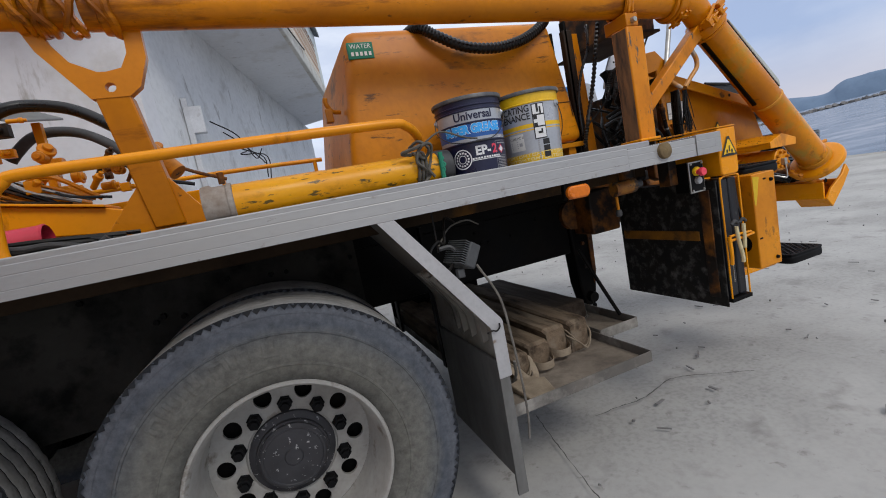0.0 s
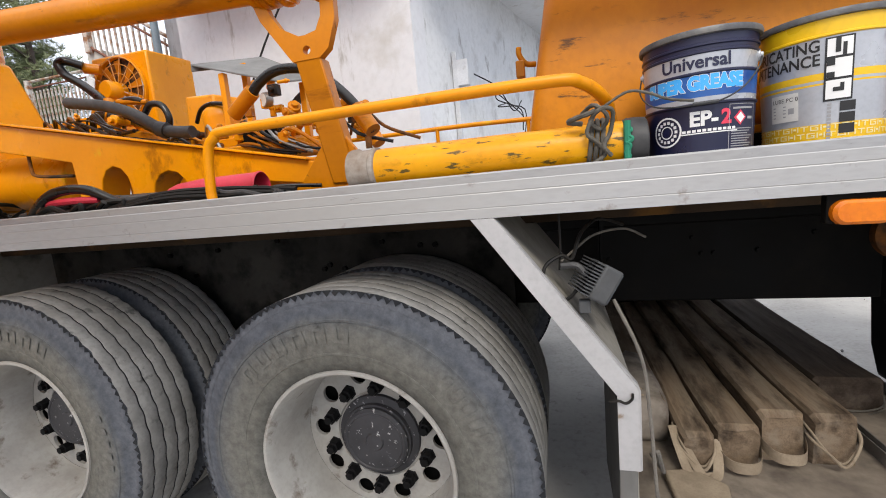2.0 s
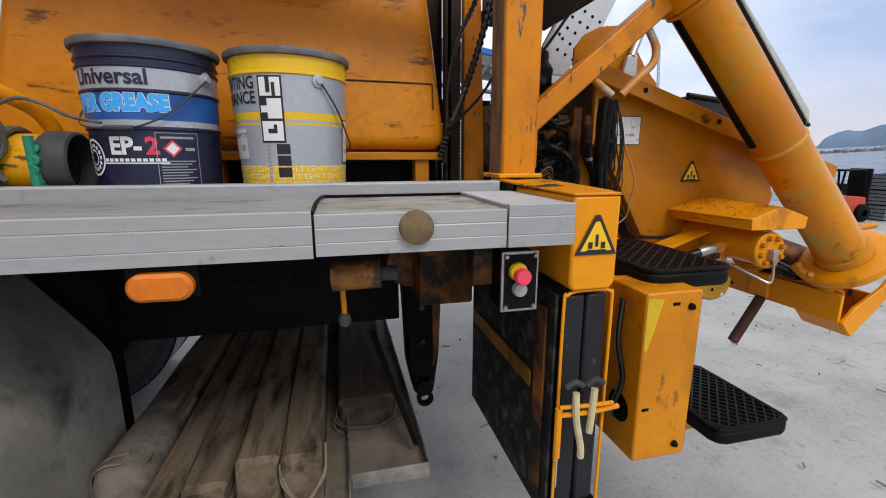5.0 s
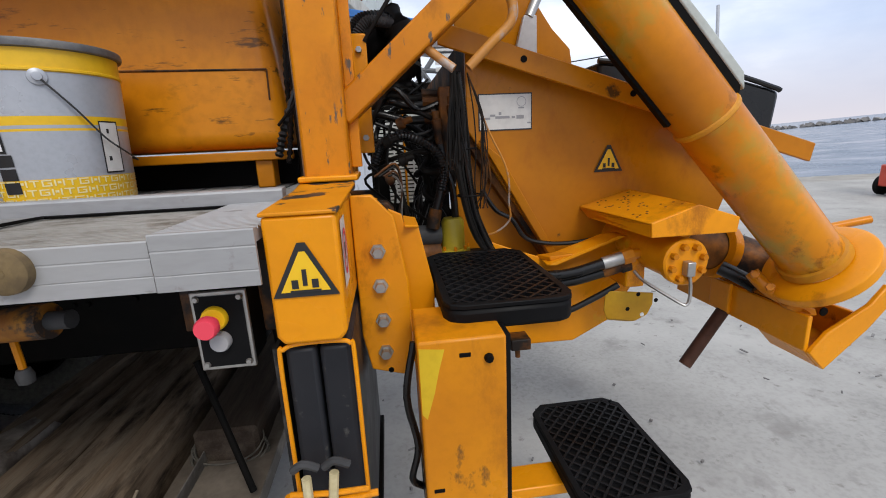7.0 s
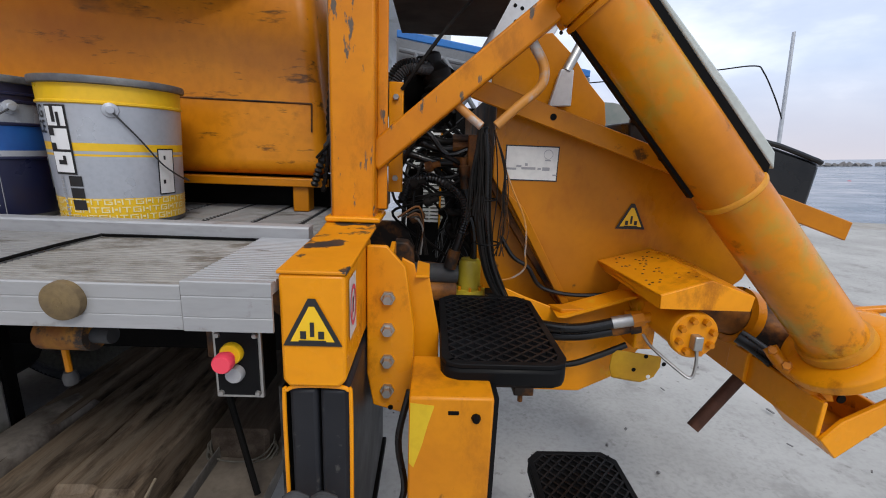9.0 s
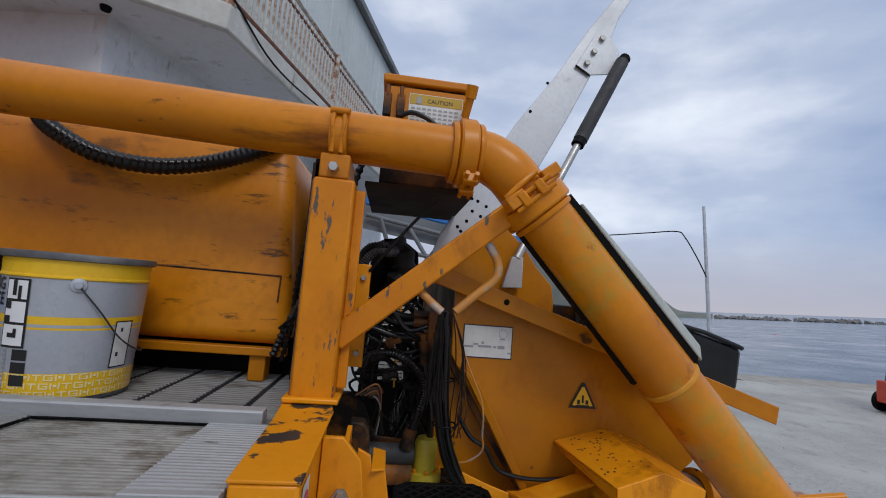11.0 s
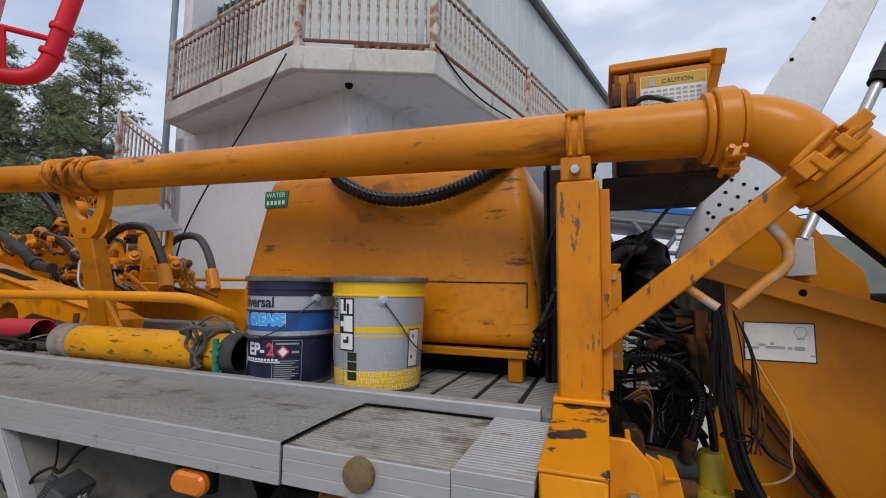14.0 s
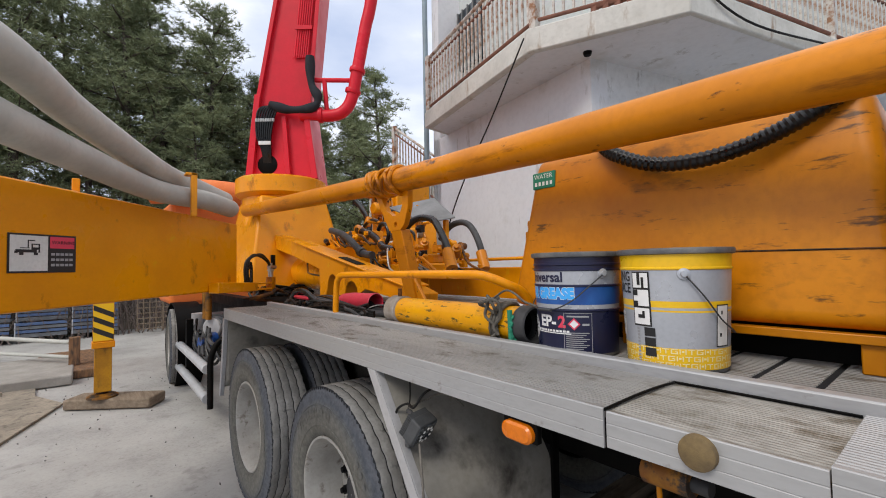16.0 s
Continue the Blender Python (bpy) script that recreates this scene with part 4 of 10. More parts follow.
# rear fender: bent sheet, flanged front edge, rubber flap
bm = B()
prism(bm, [(-0.998, -0.002, 1.187), (-0.944, -0.002, 1.187), (-0.648, -0.002, 0.785), (-0.645, -0.002, 0.775), (-0.645, -0.002, 0.58), (-0.692, -0.002, 0.58), (-0.692, -0.002, 0.764)], (0, 0.004, 0))
prism(bm, [(-0.944, 0.002, 1.187), (-0.940, 0.002, 1.184), (-0.644, 0.002, 0.785), (-0.641, 0.002, 0.775), (-0.641, 0.002, 0.58), (-0.645, 0.002, 0.58), (-0.645, 0.002, 0.775), (-0.648, 0.002, 0.785)], (0, 0.03, 0))
tpart("fender_edge", bm, M_bracket, "pale grey folded steel fender edge", bev=0.0015)
bm = B()
pr = spline([(-0.944, 0, 1.187), (-0.80, 0, 0.992), (-0.672, 0, 0.815), (-0.648, 0, 0.74), (-0.646, 0, 0.58), (-0.646, 0, 0.36)], 5)
sec = [(p.x, p.z) for p in pr]
prism(bm, [(a, 0.032, b) for a, b in sec] + [(a - 0.005, 0.032, b - 0.004) for a, b in sec[::-1]], (0, 0.63, 0))
tpart("fender", bm, M_fender, "dusty beige-grey bent fender sheet", smooth=50)
for y in (0.12, 0.22, 0.30, 0.36):
    bm = B()
    prism(bm, [(a - 0.006, y, b - 0.004) for a, b in sec[6:18]] + [(a - 0.03, y, b - 0.012) for a, b in sec[6:18][::-1]], (0, 0.02, 0))
    tpart("fender_rib", bm, M_fender)
tpart("mud_flap", one(prism, [(-0.70, 0.0, 0.14), (-0.66, 0.0, 0.14), (-0.652, 0.0, 0.60), (-0.69, 0.0, 0.60)], (0, 0.012, 0)), M_flap, "dusty black rubber flap")
tpart("mud_flap", one(box, -0.668, -0.655, 0.012, 0.64, 0.16, 0.62), M_flap, "dusty black rubber mud flap", bev=0.002)
bm = B()
for k in range(5):
    box(bm, -3.44 + k * 0.034, -3.425 + k * 0.034, 0.03, 0.6, 0.62 + 0.02 * k, 1.19)
tpart("front_fender_ribs", bm, M_fender, "grey ribbed fender sheet")
bm = B()
prism(bm, [(-3.34, -0.002, 1.187), (-3.29, -0.002, 1.187), (-3.33, -0.002, 0.9), (-3.42, -0.002, 0.55), (-3.46, -0.002, 0.55), (-3.38, -0.002, 0.9)], (0, 0.03, 0))
tpart("fender_edge", bm, M_bracket, "pale grey folded steel fender edge", bev=0.002)
tpart("rub_strap", one(sweep, [(-0.80, 0.06, 1.188), (-0.80, 0.06, 1.10), (-0.805, 0.05, 1.05)], 0.003, 6, 4), M_cable)

# side lamp, amber
bm = B()
lathe(bm, [(0.0, -0.016), (0.018, -0.016), (0.024, -0.010), (0.025, 0.012)], (0, 0, 0), (0, 1, 0), 24)
for v in bm.verts:
    v.co = V(-0.246 + v.co.x * 1.0 + (0.026 if v.co.x > 0 else -0.026), v.co.y + 0.012, 1.152 + v.co.z)
tpart("side_marker_lamp", bm, M_amber, "amber side marker lamp")
tpart("lamp_bracket", one(box, -0.30, -0.19, 0.014, 0.035, 1.13, 1.188), M_black, bev=0.003)

# work lamp on the fender
lamp_c = V(-0.72, 0.045, 1.022)
ldir = V(0.80, 0.22, -0.52).normalized()
bm = B()
d_, u_, w_ = axes(ldir)
mm = Matrix((u_, w_, d_)).transposed().to_4x4()
mm.translation = lamp_c
box(bm, -0.050, 0.050, -0.042, 0.042, -0.022, 0.024, mm)
lamp = tpart("work_lamp", bm, M_lampgrey, "flat grey finned work lamp on the fender", bev=0.006)
for k in range(-5, 6):
    bm = B()
    box(bm, -0.047, 0.047, k * 0.0076 - 0.0016, k * 0.0076 + 0.0016, -0.042, -0.021, mm)
    part("lamp_fin", bm, M_lampgrey, lamp)
bm = B()
box(bm, -0.044, 0.044, -0.036, 0.036, 0.0235, 0.026, mm)
part("lamp_glass", bm, M_glass, lamp)
for i in range(9):
    a = 2 * math.pi * i / 9
    part("lamp_led", one(lathe, [(0, 0.003), (0.005, 0.002), (0.006, 0)], lamp_c + ldir * 0.030 + (u_ * math.cos(a) + w_ * math.sin(a)) * 0.027, ldir, 8), M_signwhite, lamp)
part("lamp_bracket", one(sweep, [lamp_c - ldir * 0.03, lamp_c - ldir * 0.055 + V(0, 0.01, 0.01), (-0.80, 0.05, 1.06)], 0.008, 6, 4), M_greyhose, lamp)
part("lamp_foot", one(box, -0.765, -0.74, 0.01, 0.035, 0.955, 0.985), M_lampgrey, lamp, bev=0.003)
tpart("lamp_cable", one(sweep, [lamp_c - ldir * 0.03, (-0.79, 0.03, 0.985), (-0.835, 0.02, 1.01), (-0.838, 0.03, 1.06), (-0.80, 0.05, 1.085), (-0.775, 0.06, 1.075), (-0.75, 0.1, 1.13), (-0.70, 0.2, 1.15), (-0.63, 0.3, 1.12)], 0.0045, 7, 6), M_cable)
tpart("lamp_cable", one(sweep, [(-0.80, 0.05, 1.07), (-0.77, 0.08, 1.09), (-0.72, 0.12, 1.12), (-0.65, 0.13, 1.13), (-0.60, 0.14, 1.105)], 0.003, 6, 5), M_rope)

# rear bracket block with warning plates
bm = B()
prism(bm, [(0.508, 0.016, 1.285), (0.508, 0.016, 1.098), (0.518, 0.016, 1.084), (0.604, 0.016, 1.084), (0.616, 0.016, 1.098), (0.616, 0.016, 1.285)], (0, 0.30, 0))
blk = tpart("bracket_end", bm, M_bright, "bright orange rounded steel bracket end", bev=0.006)
triangle_sign(truck, (0.562, 0.014, 1.195), (1, 0, 0), (0, 0, 1), 0.098, "yellow and black triangular warning sticker")
bm = B()
prism(bm, [(0.506, 0.014, 1.2855), (0.619, 0.014, 1.2855), (0.622, 0.36, 1.296), (0.606, 0.44, 1.296), (0.49, 0.44, 1.296), (0.50, 0.30, 1.29)], (0, 0, 0.006))
part("bracket_top", bm, M_brightwear, blk, "orange top plate with black worn patches", bev=0.002)
pl = on_plane((0.6175, 0.075, 1.215), (0, 1, 0), (0, 0, 1))
part("side_sticker", one(patch, pl, -0.032, 0.032, -0.055, 0.055), M_signwhite, blk, "white sticker with a red ring")
bm = B()
for i in range(28):
    a, b = 2 * math.pi * i / 28, 2 * math.pi * (i + 1) / 28
    bm.faces.new([bm.verts.new(pl(math.cos(t) * r, math.sin(t) * r * 1.4 + 0.0) + V(0.0012, 0, 0)) for t, r in ((a, 0.021), (b, 0.021), (b, 0.027), (a, 0.027))])
patch(bm, lambda u, v: pl(u + v, v * 1.3) + V(0.0012, 0, 0), -0.003, 0.003, -0.015, 0.015)
part("sticker_ring", bm, M_redink, blk)
part("sticker_mark", one(patch, lambda u, v: pl(u, v) + V(0.0008, 0, 0), -0.006, 0.006, -0.014, 0.014), M_k, blk)
# gusset plate with bolts
bm = B()
prism(bm, [(0.618, 0.235, 0.99), (0.632, 0.235, 0.91), (0.70, 0.235, 0.89), (0.722, 0.235, 0.92), (0.722, 0.235, 1.10), (0.70, 0.235, 1.24), (0.66, 0.235, 1.285), (0.618, 0.235, 1.285)], (0, 0.014, 0))
gus = tpart("gusset_plate", bm, M_bright, "orange bolted gusset plate", bev=0.003)
for z in (1.171, 1.098, 1.023, 0.95):
    part("bolt", one(lathe, [(0, -0.022), (0.010, -0.022), (0.0115, -0.018), (0.0115, -0.008), (0.016, -0.008), (0.016, 0)], (0.664, 0.235, z), (0, 1, 0), 6), M_steel, gus, "zinc hexagon bolt")
part("bolt_hole", one(lathe, [(0, -0.002), (0.006, -0.002), (0.006, 0)], (0.672, 0.235, 0.905), (0, 1, 0), 10), M_black, gus)
bm = B()
prism(bm, [(0.655, 0.249, 1.24), (0.655, 0.40, 1.26), (0.655, 0.42, 1.05), (0.655, 0.249, 0.98)], (0.012, 0, 0))
prism(bm, [(0.69, 0.275, 1.250), (0.718, 0.275, 1.236), (0.722, 0.275, 1.212), (0.752, 0.275, 1.205), (0.778, 0.275, 1.075), (0.778, 0.275, 0.97), (0.69, 0.275, 0.97)], (0, 0.010, 0))
prism(bm, [(0.722, 0.249, 1.212), (0.752, 0.275, 1.205), (0.752, 0.38, 1.205), (0.722, 0.38, 1.212)], (0, 0, 0.006))
tpart("gusset_box", bm, M_bright, "orange folded gusset plates", bev=0.002)
tpart("hinge_column", one(cyl, (0.68, 0.36, 0.86), (0.68, 0.36, 1.16), 0.05, 20), M_bright, bev=0.003)

# square post, braces
bm = B()
box(bm, 0.505, 0.611, 0.414, 0.52, 1.302, 1.866)
post = tpart("post", bm, M_post, "square orange steel post with scratched paint", bev=0.007)
part("post_side", one(box, 0.5025, 0.5045, 0.422, 0.512, 1.31, 1.858), M_rustpost, post, "worn brown side of the post")
part("post_foot", one(box, 0.491, 0.626, 0.40, 0.54, 1.3025, 1.316), M_bright, post, bev=0.004)
part("weld_strip", one(box, 0.611, 0.636, 0.465, 0.475, 1.33, 1.85), M_post, post, bev=0.002)
bm = B()
a, b = V(0.595, 0.475, 1.452), V(1.045, 0.46, 1.838)
d, u, w = axes(b - a)
prism(bm, [a + u * 0.032 + w * 0.032, a - u * 0.032 + w * 0.032, a - u * 0.032 - w * 0.032, a + u * 0.032 - w * 0.032], b - a)
tpart("brace", bm, M_post, "orange square-tube brace", bev=0.006)
M_hook = mat("worn_tan_paint", (0.58, 0.24, 0.03), (0.50, 0.22, 0.05), 0.45, scale=16, fine=60, bump=0.05, wear=(0.42, 0.40, 0.38), wear_scale=9, wear_at=0.56, wear_soft=0.05)
bm = B()
sweep(bm, [(0.795, 0.47, 1.605), (0.83, 0.46, 1.575), (0.868, 0.45, 1.545)], 0.011, 10, 4)
sweep(bm, [(0.905, 0.46, 1.548), (0.96, 0.46, 1.60), (1.008, 0.46, 1.645), (1.012, 0.46, 1.69), (0.985, 0.46, 1.735), (0.965, 0.46, 1.765)], 0.012, 10, 6)
tpart("hose_hook", bm, M_hook, "bent steel hose hook with worn orange paint")
# rear tank post and plate behind
tpart("inner_post", one(box, 0.427, 0.485, 0.78, 0.82, 1.272, 2.0), mat("dark_brown_steel", (0.035, 0.022, 0.015), (0.02, 0.013, 0.009), 0.6, scale=6, bump=0.2, spec=0.2), "dark brown steel upright", bev=0.005)
tpart("inner_post", one(hexa, [(0.516, 0.84, 1.272), (0.60, 0.84, 1.272), (0.60, 0.88, 1.272), (0.516, 0.88, 1.272), (0.511, 0.84, 2.0), (0.572, 0.84, 2.0), (0.572, 0.88, 2.0), (0.511, 0.88, 2.0)]), M_post, "orange steel upright", bev=0.005)
tpart("hinge_strip", one(box, 0.625, 0.665, 0.60, 0.62, 1.36, 1.66), M_bright, "orange bolted strip", bev=0.003)
for z in (1.40, 1.62):
    tpart("bolt", one(lathe, [(0, -0.012), (0.008, -0.012), (0.009, 0)], (0.645, 0.60, z), (0, 1, 0), 6), M_steel)

# delivery pipe
PR = 0.071
P0, P1, P2 = V(0.90, 0.485, 1.992), V(-1.72, 0.60, 2.10), V(-4.8, 0.57, 2.26)
d = (P1 - P0).normalized()
tpart("delivery_pipe", one(cyl, P0, P1, PR, 40), M_pipe, "long orange delivery pipe with scuffed paint")
tpart("delivery_pipe", one(cyl, P1 + d * 0.05, P2, PR * 0.97, 36), M_pipe, "orange delivery pipe running to the turret")


def coupling(c, axis, r=PR, bolt=(0, -1, 0)):
    d, u, w = axes(axis)
    bm = B()
    lathe(bm, [(r, -0.044), (r + 0.013, -0.044), (r + 0.016, -0.040), (r + 0.016, -0.030), (r + 0.010, -0.026), (r + 0.022, -0.024), (r + 0.026, -0.019), (r + 0.026, 0.019), (r + 0.022, 0.024), (r + 0.010, 0.026), (r + 0.016, 0.030), (r + 0.016, 0.040), (r + 0.013, 0.044), (r, 0.044)], c, d, 40)
    cp = tpart("pipe_coupling", bm, M_pipe, "orange cast pipe coupling")
    bd = V(*bolt).normalized()
    side = d.cross(bd).normalized()
    for s in (-1, 1):
        bm = B()
        e = c + bd * (r + 0.03)
        box(bm, -0.02, 0.02, -0.012, 0.012, -0.016, 0.016, Matrix.Translation(e + side * 0.026 * s) @ Matrix((d, side, bd)).transposed().to_4x4())
        part("coupling_lug", bm, M_pipe, cp, bev=0.004)
    for t in (-0.013, 0.013):
        part("coupling_bolt", one(cyl, c + bd * (r + 0.034) - side * 0.06 + d * t, c + bd * (r + 0.034) + side * 0.06 + d * t, 0.0065, 8), M_pipe, cp)
    return cp


coupling(P0, (1, 0.02, 0.0), bolt=(0.1, -0.35, -0.95))
E1 = V(1.072, 0.456, 1.894)
D1 = V(1.875, 0.415, 1.005)
dd = (D1 - E1).normalized()
bm = B()
arc = spline([P0, P0 + V(0.06, -0.015, -0.008), P0 + V(0.12, -0.031, -0.045), E1, E1 + dd * 0.08], 6)
sweep(bm, arc, PR, 32, 1)
tpart("pipe_elbow", bm, M_pipe, "orange pipe elbow")
tpart("slanting_pipe", one(cyl, E1 + dd * 0.03, D1, 0.080, 44), M_slant, "thick orange slanting pipe down to the hopper outlet")
M_weld = mat("yellow_weld_paint", (0.58, 0.27, 0.01), (0.56, 0.21, 0.005), 0.5, scale=14, bump=0.2)
for t, r in ((0.0, 0.080), (0.595, 0.080)):
    bm = B()
    c = E1 + dd * (0.06 + t)
    lathe(bm, [(r - 0.002, -0.010), (r + 0.004, -0.005), (r + 0.005, 0.0), (r + 0.004, 0.005), (r - 0.002, 0.010)], c, dd, 44)
    tpart("pipe_weld", bm, M_weld)
coupling(E1 + dd * 0.05, dd, 0.074, bolt=(-0.35, -0.9, 0.1))
# pale wear strip and two dark strips along the slanting pipe
bm = B()
s0 = V(0.75, 0.0, 0.86).normalized()
sidev = dd.cross(V(0, 1, 0)).normalized()
upn = sidev if sidev.z > 0 else -sidev
prism(bm, [E1 + dd * 0.12 + upn * 0.092 + V(0, -0.040, 0), E1 + dd * 0.12 + upn * 0.100 + V(0, -0.040, 0), E1 + dd * 0.46 + upn * 0.114 + V(0, -0.040, 0), E1 + dd * 0.62 + upn * 0.116 + V(0, -0.040, 0), E1 + dd * 0.655 + upn * 0.092 + V(0, -0.040, 0)], (0, 0.05, 0))
tpart("pipe_strip", bm, mat("pale_foam_strip", (0.50, 0.53, 0.50), (0.42, 0.45, 0.42), 0.7, scale=8), "pale worn strip on the slanting pipe", bev=0.004)
bm = B()
prism(bm, [E1 + dd * 0.08 + upn * 0.070 + V(0, -0.036, 0), E1 + dd * 0.08 + upn * 0.090 + V(0, -0.036, 0), E1 + dd * 0.64 + upn * 0.092 + V(0, -0.036, 0), E1 + dd * 0.66 + upn * 0.070 + V(0, -0.036, 0)], (0, 0.034, 0))
tpart("pipe_strip", bm, M_black, "dark strip on the slanting pipe")
# Shadow line under the pipe's left side, modelled as a thin black strip.
bm = B()
prism(bm, [E1 + dd * 0.08 - upn * 0.078 + V(0, -0.006, 0), E1 + dd * 0.08 - upn * 0.088 + V(0, -0.006, 0), E1 + dd * 0.60 - upn * 0.089 + V(0, -0.006, 0), E1 + dd * 0.60 - upn * 0.078 + V(0, -0.006, 0)], (0, 0.02, 0))
tpart("pipe_strip", bm, M_black, "dark strip on the slanting pipe")
# clamp on the post
c1 = V(0.556, 0.495, 1.992)
bm = B()
lathe(bm, [(PR, -0.024), (PR + 0.012, -0.022), (PR + 0.016, 0), (PR + 0.012, 0.022), (PR, 0.024)], c1, (1, -0.04, 0), 36)
clamp = tpart("pipe_clamp", bm, M_pipe, "orange pipe clamp with a chain link")
part("clamp_base", one(box, 0.515, 0.592, 0.42, 0.57, 1.867, 1.932), M_pipe, clamp, bev=0.005)
for s in (-1, 1):
    bm = B()
    sweep(bm, [(0.553 + s * 0.013, 0.418, 2.045), (0.553 + s * 0.015, 0.412, 2.01), (0.553 + s * 0.010, 0.415, 1.975), (0.553 + s * 0.012, 0.42, 1.935)], 0.0065, 8, 5)
    part("clamp_link", bm, M_pipe, clamp)
part("clamp_pin", one(cyl, (0.53, 0.415, 2.045), (0.58, 0.415, 2.045), 0.009, 10), M_pipe, clamp)
part("clamp_bolt", one(lathe, [(0, -0.022), (0.012, -0.022), (0.014, -0.018), (0.014, 0)], (0.553, 0.42, 1.893), (0, 1, 0), 6), M_steel, clamp)
bc = E1 + V(-0.045, -0.075, -0.045)
bm = B()
box(bm, -0.028, 0.028, -0.026, 0.026, -0.018, 0.018, Matrix.Translation(bc) @ pose(0, 0, 0, 0, -40, 0))
for t in (-0.03, 0.03):
    sweep(bm, [bc + V(t, -0.01, 0.0), bc + V(t + 0.04, -0.015, 0.045), bc + V(t + 0.08, -0.005, 0.085)], 0.009, 8, 3)
box(bm, -0.026, 0.026, -0.015, 0.015, -0.015, 0.015, Matrix.Translation(bc + V(0.085, -0.01, 0.085)) @ pose(0, 0, 0, 0, -40, 0))
tpart("elbow_clamp", bm, M_pipe, "orange bolted clamp joining brace and pipe", bev=0.004)

# yoke carrying the pipe
bm = B()
half = [(-1.708 - 0.017 * math.sin(math.pi * i / 8), 0.60, 1.835 - 0.017 * math.cos(math.pi * i / 8)) for i in range(9)]
prism(bm, [(-1.945, 0.60, 2.10), (-1.895, 0.60, 1.97), (-1.775, 0.60, 1.80), (-1.708, 0.60, 1.80)] + half + [(-1.708, 0.60, 1.89), (-1.735, 0.60, 1.89), (-1.81, 0.60, 1.93), (-1.855, 0.60, 2.00), (-1.885, 0.60, 2.10)], (0, 0.035, 0))
prism(bm, [(-1.708, 0.60, 1.80), (-1.655, 0.60, 1.80), (-1.615, 0.60, 1.83), (-1.575, 0.60, 1.93), (-1.57, 0.60, 2.06), (-1.625, 0.60, 2.06), (-1.632, 0.60, 1.95), (-1.66, 0.60, 1.90), (-1.708, 0.60, 1.89)] + [(-3.416 - a, b, c) for a, b, c in half[::-1]], (0, 0.035, 0))
yoke = tpart("pipe_yoke", bm, M_pipe, "orange forked steel yoke under the pipe")
bm = B()
prism(bm, [(-1.765, 0.602, 1.805), (-1.655, 0.602, 1.805), (-1.60, 0.68, 1.32), (-1.71, 0.68, 1.32)], (0, 0.07, 0))
part("yoke_stem", bm, M_pipe, yoke, bev=0.006)
bm = B()
prism(bm, [(-1.70, 0.665, 1.52), (-1.63, 0.665, 1.52), (-1.50, 0.69, 1.33), (-1.46, 0.69, 1.273), (-1.95, 0.69, 1.273), (-1.86, 0.69, 1.34)], (0, 0.02, 0))
part("yoke_gusset", bm, M_pipe, yoke, bev=0.003)
for x in (-1.90, -1.83, -1.66):
    bm = B()
    lathe(bm, [(PR, -0.018), (PR + 0.012, -0.012), (PR + 0.014, 0.0), (PR + 0.012, 0.012), (PR, 0.018)], P1 + (P2 - P1).normalized() * (-1.72 - x if x < -1.72 else -0.06), P2 - P1, 32)
    tpart("pipe_collar", bm, M_pipe)

# painted-over lashing round the pipe at the yoke
rng = random.Random(40)
for k in range(7):
    cx = -1.64 - 0.045 * k
    tilt = rng.uniform(-0.05, 0.05)
    pts = []
    for i in range(17):
        a = 2 * math.pi * i / 16
        t = (cx - P1.x) / (P2.x - P1.x)
        c = P1 + (P2 - P1) * t
        pts.append(c + V(tilt * math.sin(a) + 0.004 * math.sin(5 * a + k), (PR + 0.012) * math.cos(a), (PR + 0.012) * math.sin(a)))
    tpart("pipe_lashing", one(sweep, pts, rng.uniform(0.008, 0.014), 7, 3), M_pipe, "rope lashing painted over in orange")

# water tank
bm = B()
hexa(bm, [(-0.905, 0.722, 1.385), (0.425, 0.722, 1.385), (0.425, 1.95, 1.385), (-0.905, 1.95, 1.385), (-0.79, 0.80, 2.07), (0.355, 0.80, 2.065), (0.355, 1.9, 2.065), (-0.79, 1.9, 2.07)])
bmesh.ops.bevel(bm, geom=bm.edges[:], offset=0.05, segments=5, affect="EDGES", profile=0.5)
tank = tpart("water_tank", bm, M_tank, "large orange rounded water tank with scuffed paint", smooth=60)
sx = spline([(-0.20, 0, 1.612), (0.0, 0, 1.608), (0.15, 0, 1.606), (0.375, 0, 1.604)], 4)
bm = B()
sweep(bm, [(v.x, 0.722 + 0.078 * (v.z - 1.385) / 0.685 - 0.0005, v.z) for v in sx], 0.0032, 6, 1)
sweep(bm, [(0.375, 0.722 + 0.078 * (z - 1.385) / 0.685 - 0.0005, z) for z in (1.604, 1.56, 1.52)], 0.0028, 6, 1)
part("tank_seam", bm, M_rust, tank, "dark seam in the tank wall")
gp = on_plane((-0.735, 0.783, 1.965), (1, 0.0, 0), (0, 0.115, 1))
g = part("tank_label", one(box, -0.795, -0.673, 0.780, 0.80, 1.928, 2.003), M_signgreen, truck, "green label plate on the tank", bev=0.002)
part("label_text", lettering("WATER", 0.03, on_plane((-0.734, 0.7785, 1.983), (1, 0, 0), (0, 0, 1))), M_w, g)
bm = B()
for k in range(5):
    patch(bm, on_plane((-0.775 + k * 0.021, 0.7785, 1.950), (1, 0, 0), (0, 0, 1)), -0.007, 0.006, -0.009, 0.009)
part("label_print", bm, M_w, g)
bm = B()
sweep(bm, [(-0.86, 0.93, 1.73), (-0.90, 0.92, 1.735), (-0.925, 0.91, 1.77), (-0.925, 0.91, 1.80)], 0.012, 8, 4)
box(bm, -0.94, -0.905, 0.89, 0.93, 1.68, 1.745)
part("tank_valve", bm, M_paint, tank, "small orange valve on the tank side", bev=0.004)
